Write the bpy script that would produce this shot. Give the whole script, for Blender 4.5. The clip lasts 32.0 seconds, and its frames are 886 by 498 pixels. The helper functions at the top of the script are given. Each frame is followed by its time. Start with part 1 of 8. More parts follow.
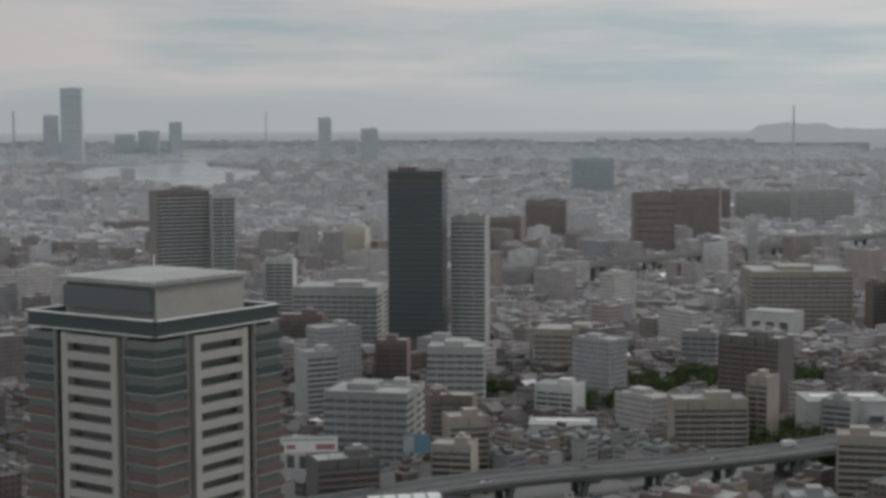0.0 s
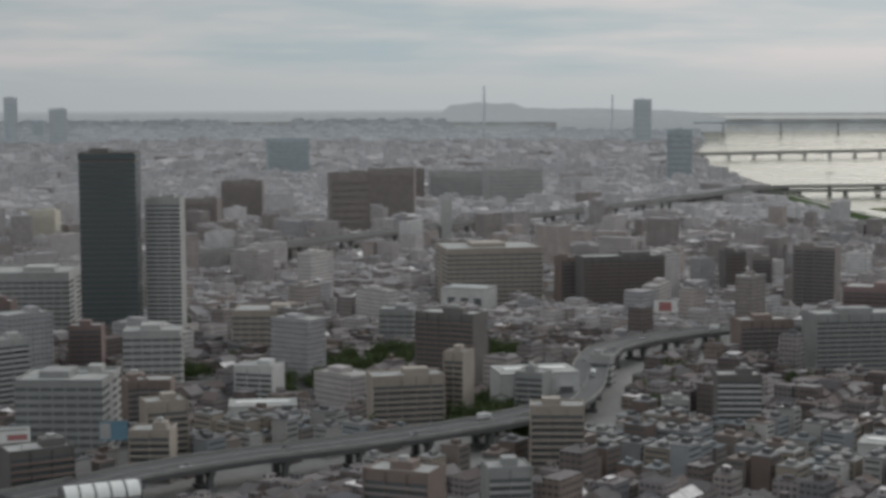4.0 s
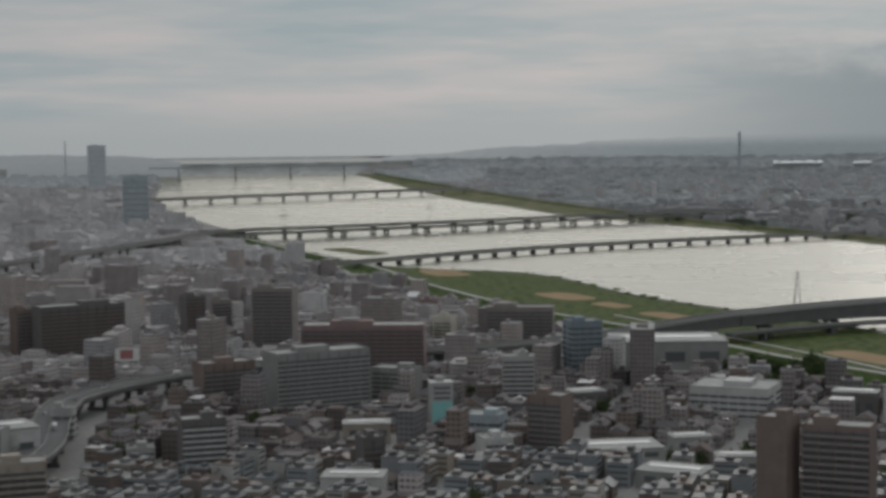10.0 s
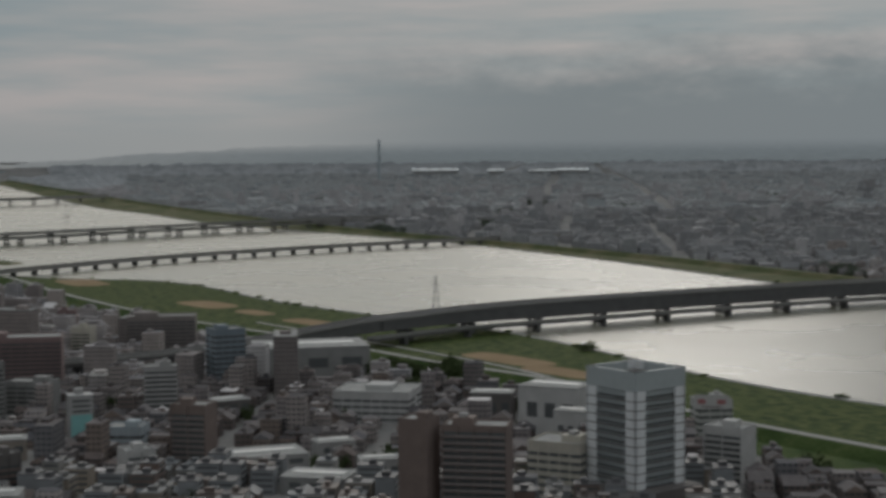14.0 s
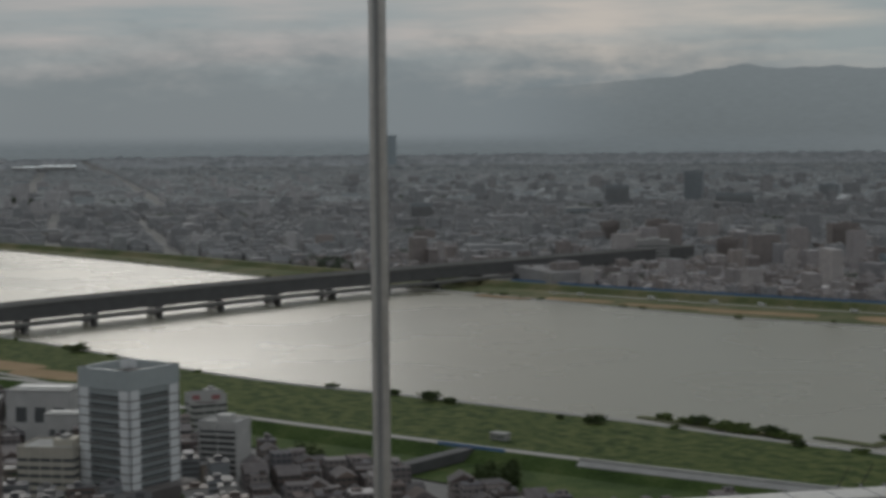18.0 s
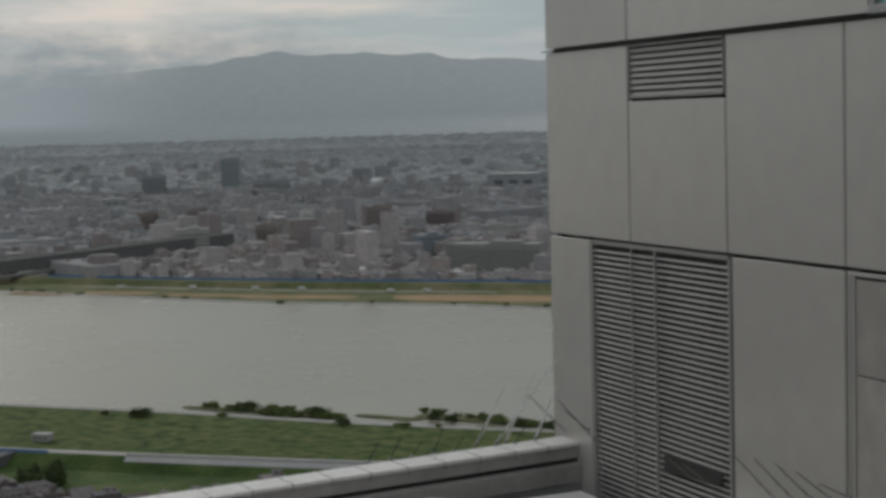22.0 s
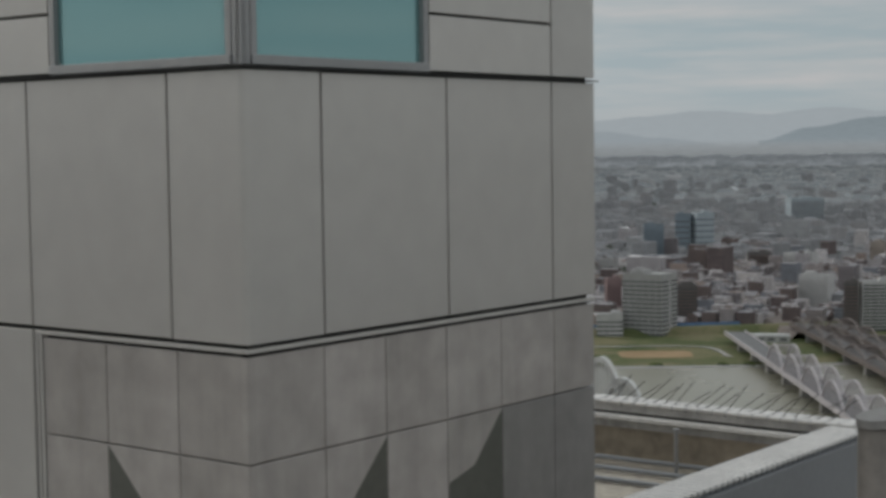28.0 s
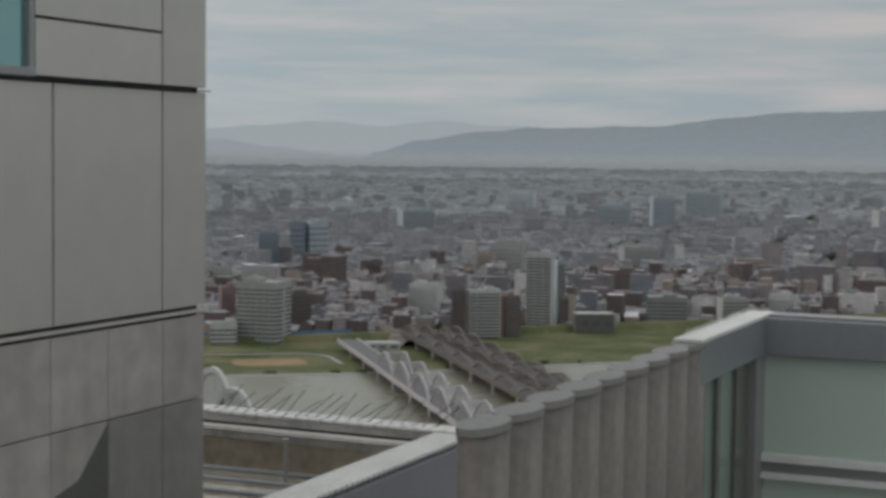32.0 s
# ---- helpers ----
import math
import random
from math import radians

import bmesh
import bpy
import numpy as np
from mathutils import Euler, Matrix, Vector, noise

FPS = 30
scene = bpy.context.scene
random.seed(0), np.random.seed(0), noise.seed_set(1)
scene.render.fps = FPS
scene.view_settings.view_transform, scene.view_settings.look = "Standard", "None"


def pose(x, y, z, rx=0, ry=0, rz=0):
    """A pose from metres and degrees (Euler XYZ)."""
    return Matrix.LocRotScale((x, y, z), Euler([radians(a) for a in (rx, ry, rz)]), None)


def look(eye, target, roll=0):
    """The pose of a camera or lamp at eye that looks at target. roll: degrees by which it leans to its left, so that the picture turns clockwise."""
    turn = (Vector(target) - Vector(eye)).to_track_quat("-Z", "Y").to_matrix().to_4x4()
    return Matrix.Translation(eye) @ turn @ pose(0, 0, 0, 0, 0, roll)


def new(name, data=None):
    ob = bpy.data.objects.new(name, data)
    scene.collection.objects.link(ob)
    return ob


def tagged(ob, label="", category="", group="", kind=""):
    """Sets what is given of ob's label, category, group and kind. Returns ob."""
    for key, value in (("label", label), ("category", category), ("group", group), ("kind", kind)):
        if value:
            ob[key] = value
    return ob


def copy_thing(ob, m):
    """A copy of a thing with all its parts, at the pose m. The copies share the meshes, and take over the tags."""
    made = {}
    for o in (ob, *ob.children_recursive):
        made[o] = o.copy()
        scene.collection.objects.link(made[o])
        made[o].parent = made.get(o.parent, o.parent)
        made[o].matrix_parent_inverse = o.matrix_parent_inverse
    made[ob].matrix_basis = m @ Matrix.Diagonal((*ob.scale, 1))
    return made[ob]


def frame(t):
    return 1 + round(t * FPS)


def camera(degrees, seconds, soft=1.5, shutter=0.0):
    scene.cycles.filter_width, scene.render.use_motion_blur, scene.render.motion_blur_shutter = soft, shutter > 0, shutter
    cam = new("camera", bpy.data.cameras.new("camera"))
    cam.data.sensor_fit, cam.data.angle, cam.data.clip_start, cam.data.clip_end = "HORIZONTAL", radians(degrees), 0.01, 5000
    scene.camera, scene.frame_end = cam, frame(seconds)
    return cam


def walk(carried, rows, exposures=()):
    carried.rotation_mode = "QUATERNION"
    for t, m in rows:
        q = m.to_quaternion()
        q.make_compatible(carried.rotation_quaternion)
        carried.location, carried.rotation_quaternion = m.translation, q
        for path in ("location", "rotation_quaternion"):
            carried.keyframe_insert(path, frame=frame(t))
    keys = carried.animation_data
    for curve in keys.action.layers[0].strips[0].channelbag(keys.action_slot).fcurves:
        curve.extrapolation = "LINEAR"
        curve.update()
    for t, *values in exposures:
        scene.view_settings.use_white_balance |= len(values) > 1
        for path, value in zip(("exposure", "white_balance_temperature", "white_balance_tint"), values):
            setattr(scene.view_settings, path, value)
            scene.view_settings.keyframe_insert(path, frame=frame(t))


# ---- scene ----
# ---- camera: a slow pan from one spot on a roof terrace, height above the street 173 m ----
EYE = Vector((0.0, 0.0, 173.0))
cam = camera(31.284, 32.0, soft=3.6, shutter=0.5)
# seconds, bearing, pitch, roll (degrees), sway sideways and upwards (metres)
WALK = [
    (0.0, 242.93, -4.51, -0.22, -0.360, -0.020),
    (0.5, 243.97, -4.08, -0.07, -0.360, -0.020),
    (1.0, 245.19, -3.57, 0.21, -0.360, -0.020),
    (1.5, 246.31, -3.74, 0.13, -0.360, -0.020),
    (2.0, 247.36, -4.21, 0.21, -0.360, -0.020),
    (2.5, 248.57, -4.42, 0.27, -0.360, -0.020),
    (3.0, 250.53, -4.64, -0.08, -0.360, -0.020),
    (3.5, 252.32, -4.98, -0.20, -0.360, -0.020),
    (4.0, 253.90, -5.27, -0.23, -0.360, -0.020),
    (4.5, 255.36, -5.40, -0.50, -0.360, -0.020),
    (6.5, 262.00, -4.79, -0.89, -0.360, -0.020),
    (7.0, 263.70, -4.66, -1.08, -0.360, -0.020),
    (7.5, 265.91, -4.29, -1.06, -0.360, -0.020),
    (8.0, 268.39, -3.91, -0.70, -0.360, -0.020),
    (8.5, 270.14, -3.88, -0.61, -0.360, -0.020),
    (9.0, 271.23, -4.05, -0.73, -0.360, -0.020),
    (9.5, 272.36, -3.94, -0.74, -0.360, -0.020),
    (10.0, 273.37, -3.79, -0.69, -0.360, -0.020),
    (10.5, 274.49, -3.57, -0.75, -0.360, -0.020),
    (11.0, 276.03, -3.47, -0.68, -0.360, -0.020),
    (11.5, 277.61, -3.47, -0.42, -0.360, -0.020),
    (12.0, 279.30, -3.53, -0.24, -0.360, -0.020),
    (12.5, 280.72, -3.61, -0.31, -0.360, -0.020),
    (13.0, 282.41, -3.79, -0.31, -0.360, -0.020),
    (13.5, 284.19, -3.72, -0.39, -0.360, -0.020),
    (14.0, 286.29, -3.65, -0.42, -0.360, -0.020),
    (14.5, 288.30, -3.45, -0.33, -0.360, -0.020),
    (16.5, 296.32, -3.29, -1.08, -0.220, -0.028),
    (17.0, 298.46, -3.68, -0.87, -0.200, -0.029),
    (17.5, 301.56, -3.76, -0.58, -0.172, -0.030),
    (18.0, 304.59, -3.93, -0.50, -0.145, -0.032),
    (18.5, 307.08, -4.05, -0.50, -0.122, -0.035),
    (19.0, 309.33, -4.05, -0.13, -0.100, -0.037),
    (19.5, 311.29, -4.08, -0.38, -0.081, -0.040),
    (20.0, 312.89, -4.15, -0.59, -0.084, -0.038),
    (20.5, 314.48, -4.48, -0.97, -0.073, -0.042),
    (21.0, 316.15, -4.86, -1.19, -0.045, -0.041),
    (21.5, 318.82, -4.87, -1.40, -0.023, -0.040),
    (22.0, 321.16, -4.66, -1.62, -0.001, -0.039),
    (22.5, 323.81, -4.19, -1.47, 0.020, -0.039),
    (23.0, 326.79, -3.60, -1.63, 0.028, -0.036),
    (23.5, 328.30, -3.67, -1.64, 0.042, -0.039),
    (24.0, 330.69, -3.87, -1.97, 0.063, -0.044),
    (24.5, 333.03, -3.46, -1.98, 0.076, -0.044),
    (25.0, 336.09, -3.05, -2.31, 0.094, -0.045),
    (25.5, 338.45, -3.43, -2.32, 0.118, -0.029),
    (26.0, 341.37, -3.55, -1.48, 0.117, -0.002),
    (26.5, 344.40, -3.35, -1.55, 0.107, 0.014),
    (28.5, 351.37, -3.73, -0.49, 0.096, 0.118),
    (29.0, 353.45, -3.44, -0.37, 0.102, 0.127),
    (29.5, 355.40, -3.42, 0.03, 0.112, 0.127),
    (30.0, 357.49, -3.52, 0.30, 0.104, 0.123),
    (30.5, 359.37, -3.83, 0.54, 0.101, 0.121),
    (31.0, 360.91, -3.86, 0.50, 0.113, 0.125),
    (31.5, 361.95, -3.73, 0.75, 0.129, 0.129),
    (32.0, 363.60, -3.48, 0.68, 0.135, 0.126),
]


# exposure follows the changing sky
EXPOSURE = [(0.0, 0.5), (4.0, 0.52), (7.0, 0.4), (9.0, 0.18), (12.0, -0.1), (13.0, -0.2), (14.5, -0.4), (17.0, -0.42), (18.0, -0.28), (20.0, -0.1), (22.0, 0.16), (24.0, 0.3), (26.0, 0.4), (29.0, 0.5), (32.0, 0.5)]


def stand(bearing, pitch, roll, side, up):
    b, p = radians(bearing), radians(pitch)
    eye = EYE + Vector((math.cos(b) * side, -math.sin(b) * side, up))
    way = Vector((math.sin(b) * math.cos(p), math.cos(b) * math.cos(p), math.sin(p)))
    return look(eye, eye + way * 100, roll)


walk(cam, [(t, stand(*v)) for t, *v in WALK], EXPOSURE)

# ---- sky and sun: a hazy evening overcast, the sun behind cloud over the river ----
BANK_BEARING = 301.0
GLOW_BEARING = 278.0
SUN_BEARING, SUN_HEIGHT = 295.0, 22.0
world = bpy.data.worlds.new("evening_overcast")
scene.world = world
world.use_nodes = True


def build_sky():
    nt = world.node_tree
    n, l = nt.nodes, nt.links
    n.clear()
    out = n.new("ShaderNodeOutputWorld")
    sky = n.new("ShaderNodeTexSky")
    sky.sky_type, sky.sun_disc = "NISHITA", False
    sky.sun_elevation, sky.sun_rotation = radians(SUN_HEIGHT), radians(SUN_BEARING)
    sky.air_density, sky.dust_density = 1.5, 1.0
    co = n.new("ShaderNodeTexCoord")
    sep = n.new("ShaderNodeSeparateXYZ")
    l.new(co.outputs["Generated"], sep.inputs[0])
    # stretched cloud streaks
    mp = n.new("ShaderNodeMapping")
    mp.inputs["Scale"].default_value = (2.6, 2.6, 26.0)
    l.new(co.outputs["Generated"], mp.inputs[0])
    cl = n.new("ShaderNodeTexNoise")
    cl.inputs["Scale"].default_value, cl.inputs["Detail"].default_value, cl.inputs["Roughness"].default_value = 2.2, 6.0, 0.55
    l.new(mp.outputs[0], cl.inputs["Vector"])
    mp2 = n.new("ShaderNodeMapping")
    mp2.inputs["Scale"].default_value = (1.6, 1.6, 7.0)
    mp2.inputs["Location"].default_value = (3.1, 0.4, 1.7)
    l.new(co.outputs["Generated"], mp2.inputs[0])
    big = n.new("ShaderNodeTexNoise")
    big.inputs["Scale"].default_value, big.inputs["Detail"].default_value = 1.7, 3.0
    l.new(mp2.outputs[0], big.inputs["Vector"])
    ramp = n.new("ShaderNodeValToRGB")
    e = ramp.color_ramp.elements
    e[0].position, e[0].color = 0.40, (0.295, 0.352, 0.38, 1)
    e[1].position, e[1].color = 0.60, (0.452, 0.437, 0.44, 1)
    m = e.new(0.5)
    m.color = (0.372, 0.395, 0.408, 1)
    mixn = n.new("ShaderNodeMath")
    mixn.operation = "MULTIPLY_ADD"
    mixn.inputs[1].default_value = 0.6
    l.new(cl.outputs["Fac"], mixn.inputs[0])
    half = n.new("ShaderNodeMath")
    half.operation = "MULTIPLY"
    half.inputs[1].default_value = 0.4
    l.new(big.outputs["Fac"], half.inputs[0])
    l.new(half.outputs[0], mixn.inputs[2])
    l.new(mixn.outputs[0], ramp.inputs[0])
    # haze towards the horizon
    hz = n.new("ShaderNodeMapRange")
    hz.inputs["From Min"].default_value, hz.inputs["From Max"].default_value = 0.0, 0.036
    hz.inputs["To Min"].default_value, hz.inputs["To Max"].default_value = 1.0, 0.0
    hz.interpolation_type = "SMOOTHSTEP"
    l.new(sep.outputs["Z"], hz.inputs["Value"])
    haze = n.new("ShaderNodeMix")
    haze.data_type = "RGBA"
    haze.inputs["B"].default_value = (0.335, 0.362, 0.375, 1)
    l.new(hz.outputs[0], haze.inputs["Factor"])
    l.new(ramp.outputs[0], haze.inputs["A"])
    # a dark rain bank low over the north-west, with a pale gap above it
    bank = n.new("ShaderNodeVectorMath")
    bank.operation = "DOT_PRODUCT"
    bb = radians(BANK_BEARING)
    bank.inputs[1].default_value = (math.sin(bb), math.cos(bb), 0.0)
    l.new(co.outputs["Generated"], bank.inputs[0])
    side = n.new("ShaderNodeMapRange")
    side.inputs["From Min"].default_value, side.inputs["From Max"].default_value = 0.925, 0.988
    side.interpolation_type = "SMOOTHSTEP"
    l.new(bank.outputs["Value"], side.inputs["Value"])
    mp3, puff = n.new("ShaderNodeMapping"), n.new("ShaderNodeTexNoise")
    mp3.inputs["Scale"].default_value = (8.0, 8.0, 21.0)
    puff.inputs["Scale"].default_value, puff.inputs["Detail"].default_value, puff.inputs["Roughness"].default_value = 2.4, 7.0, 0.6
    l.new(co.outputs["Generated"], mp3.inputs[0])
    l.new(mp3.outputs[0], puff.inputs["Vector"])
    lump = n.new("ShaderNodeMath")
    lump.operation, lump.inputs[1].default_value = "MULTIPLY_ADD", 0.075
    l.new(puff.outputs["Fac"], lump.inputs[0])
    low = n.new("ShaderNodeMath")
    low.operation, low.inputs[1].default_value = "SUBTRACT", 0.046
    l.new(sep.outputs["Z"], low.inputs[0])
    l.new(low.outputs[0], lump.inputs[2])
    rim = n.new("ShaderNodeMapRange")
    rim.inputs["From Min"].default_value, rim.inputs["From Max"].default_value = 0.018, 0.07
    rim.inputs["To Min"].default_value, rim.inputs["To Max"].default_value = 1.0, 0.0
    rim.interpolation_type = "SMOOTHSTEP"
    l.new(lump.outputs[0], rim.inputs["Value"])
    both = n.new("ShaderNodeMath")
    both.operation = "MULTIPLY"
    l.new(side.outputs[0], both.inputs[0])
    l.new(rim.outputs[0], both.inputs[1])
    dark = n.new("ShaderNodeMix")
    dark.data_type = "RGBA"
    dark.inputs["B"].default_value = (0.182, 0.23, 0.262, 1)
    l.new(both.outputs[0], dark.inputs["Factor"])
    l.new(haze.outputs["Result"], dark.inputs["A"])
    # the pale, warm break in the cloud above the bank
    gap = n.new("ShaderNodeVectorMath")
    gap.operation = "DOT_PRODUCT"
    gb, ge = radians(314.0), radians(4.6)
    gap.inputs[1].default_value = (math.sin(gb) * math.cos(ge), math.cos(gb) * math.cos(ge), math.sin(ge))
    l.new(co.outputs["Generated"], gap.inputs[0])
    near = n.new("ShaderNodeMapRange")
    near.inputs["From Min"].default_value, near.inputs["From Max"].default_value = math.cos(radians(12.5)), math.cos(radians(2.0))
    near.interpolation_type = "SMOOTHSTEP"
    l.new(gap.outputs["Value"], near.inputs["Value"])
    torn = n.new("ShaderNodeMapRange")
    torn.inputs["From Min"].default_value, torn.inputs["From Max"].default_value = 0.42, 0.62
    torn.inputs["To Min"].default_value, torn.inputs["To Max"].default_value = 0.35, 1.0
    l.new(cl.outputs["Fac"], torn.inputs["Value"])
    open_ = n.new("ShaderNodeMath")
    open_.operation = "MULTIPLY"
    l.new(near.outputs[0], open_.inputs[0])
    l.new(torn.outputs[0], open_.inputs[1])
    shut = n.new("ShaderNodeMath")
    shut.operation, shut.inputs[0].default_value = "SUBTRACT", 1.0
    l.new(both.outputs[0], shut.inputs[1])
    pale = n.new("ShaderNodeMath")
    pale.operation = "MULTIPLY"
    l.new(open_.outputs[0], pale.inputs[0])
    l.new(shut.outputs[0], pale.inputs[1])
    warm = n.new("ShaderNodeMix")
    warm.data_type, warm.blend_type = "RGBA", "ADD"
    warm.inputs["B"].default_value = (0.115, 0.092, 0.045, 1)
    l.new(pale.outputs[0], warm.inputs["Factor"])
    l.new(dark.outputs["Result"], warm.inputs["A"])
    # the broad brightness of the western sky round the hidden sun
    b = radians(GLOW_BEARING)
    dot = n.new("ShaderNodeVectorMath")
    dot.operation = "DOT_PRODUCT"
    dot.inputs[1].default_value = (math.sin(b), math.cos(b), 0.0)
    l.new(co.outputs["Generated"], dot.inputs[0])
    across = n.new("ShaderNodeMapRange")
    across.inputs["From Min"].default_value, across.inputs["From Max"].default_value = 0.88, 0.985
    across.interpolation_type = "SMOOTHSTEP"
    l.new(dot.outputs["Value"], across.inputs["Value"])
    upward = n.new("ShaderNodeMapRange")
    upward.inputs["From Min"].default_value, upward.inputs["From Max"].default_value = 0.085, 0.31
    upward.interpolation_type = "SMOOTHSTEP"
    l.new(sep.outputs["Z"], upward.inputs["Value"])
    gl = n.new("ShaderNodeMath")
    gl.operation = "MULTIPLY"
    l.new(across.outputs[0], gl.inputs[0])
    l.new(upward.outputs[0], gl.inputs[1])
    glow = n.new("ShaderNodeMix")
    glow.data_type, glow.blend_type = "RGBA", "ADD"
    glow.inputs["B"].default_value = (2.2, 2.06, 1.8, 1)
    l.new(gl.outputs[0], glow.inputs["Factor"])
    l.new(warm.outputs["Result"], glow.inputs["A"])
    # overcast: brighter overhead, dimmer on the side away from the hidden sun
    high = n.new("ShaderNodeMapRange")
    high.inputs["From Min"].default_value, high.inputs["From Max"].default_value = 0.2, 0.9
    high.inputs["To Min"].default_value, high.inputs["To Max"].default_value = 1.0, 2.2
    l.new(sep.outputs["Z"], high.inputs["Value"])
    away = n.new("ShaderNodeMapRange")
    away.inputs["From Min"].default_value, away.inputs["From Max"].default_value = 0.25, 0.98
    away.inputs["To Min"].default_value, away.inputs["To Max"].default_value = 0.80, 1.0
    away.interpolation_type = "SMOOTHSTEP"
    l.new(dot.outputs["Value"], away.inputs["Value"])
    level = n.new("ShaderNodeMath")
    level.operation = "MULTIPLY"
    l.new(high.outputs[0], level.inputs[0])
    l.new(away.outputs[0], level.inputs[1])
    # thicker cloud over the south-west
    thin, thick = n.new("ShaderNodeVectorMath"), n.new("ShaderNodeMapRange")
    thin.operation = "DOT_PRODUCT"
    thin.inputs[1].default_value = (math.sin(radians(318)), math.cos(radians(318)), 0.0)
    l.new(co.outputs["Generated"], thin.inputs[0])
    thick.inputs["From Min"].default_value, thick.inputs["From Max"].default_value = 0.2, 0.95
    thick.inputs["To Min"].default_value, thick.inputs["To Max"].default_value = 0.83, 1.06
    l.new(thin.outputs["Value"], thick.inputs["Value"])
    deep = n.new("ShaderNodeMath")
    deep.operation = "MULTIPLY"
    l.new(level.outputs[0], deep.inputs[0])
    l.new(thick.outputs[0], deep.inputs[1])
    # the unseen eastern sky is brightened, to light the walls facing east
    east, full = n.new("ShaderNodeMapRange"), n.new("ShaderNodeMath")
    east.inputs["From Min"].default_value, east.inputs["From Max"].default_value = -0.9, -0.25
    east.inputs["To Min"].default_value, east.inputs["To Max"].default_value = 1.25, 1.0
    l.new(dot.outputs["Value"], east.inputs["Value"])
    full.operation = "MULTIPLY"
    l.new(deep.outputs[0], full.inputs[0])
    l.new(east.outputs[0], full.inputs[1])
    # little of the clear sky comes through
    bg1, bg2, add = n.new("ShaderNodeBackground"), n.new("ShaderNodeBackground"), n.new("ShaderNodeAddShader")
    bg1.inputs["Strength"].default_value = 0.0015
    l.new(full.outputs[0], bg2.inputs["Strength"])
    l.new(sky.outputs[0], bg1.inputs["Color"])
    l.new(glow.outputs["Result"], bg2.inputs["Color"])
    l.new(bg1.outputs[0], add.inputs[0])
    l.new(bg2.outputs[0], add.inputs[1])
    l.new(add.outputs[0], out.inputs["Surface"])


build_sky()
sun = new("sun", bpy.data.lights.new("sun", "SUN"))
sun.data.energy, sun.data.angle, sun.data.color = 0.45, radians(14), (1.0, 0.95, 0.88)
sun.matrix_world = look((0, 0, 0), (-math.sin(radians(SUN_BEARING)) * math.cos(radians(SUN_HEIGHT)), -math.cos(radians(SUN_BEARING)) * math.cos(radians(SUN_HEIGHT)), -math.sin(radians(SUN_HEIGHT))))

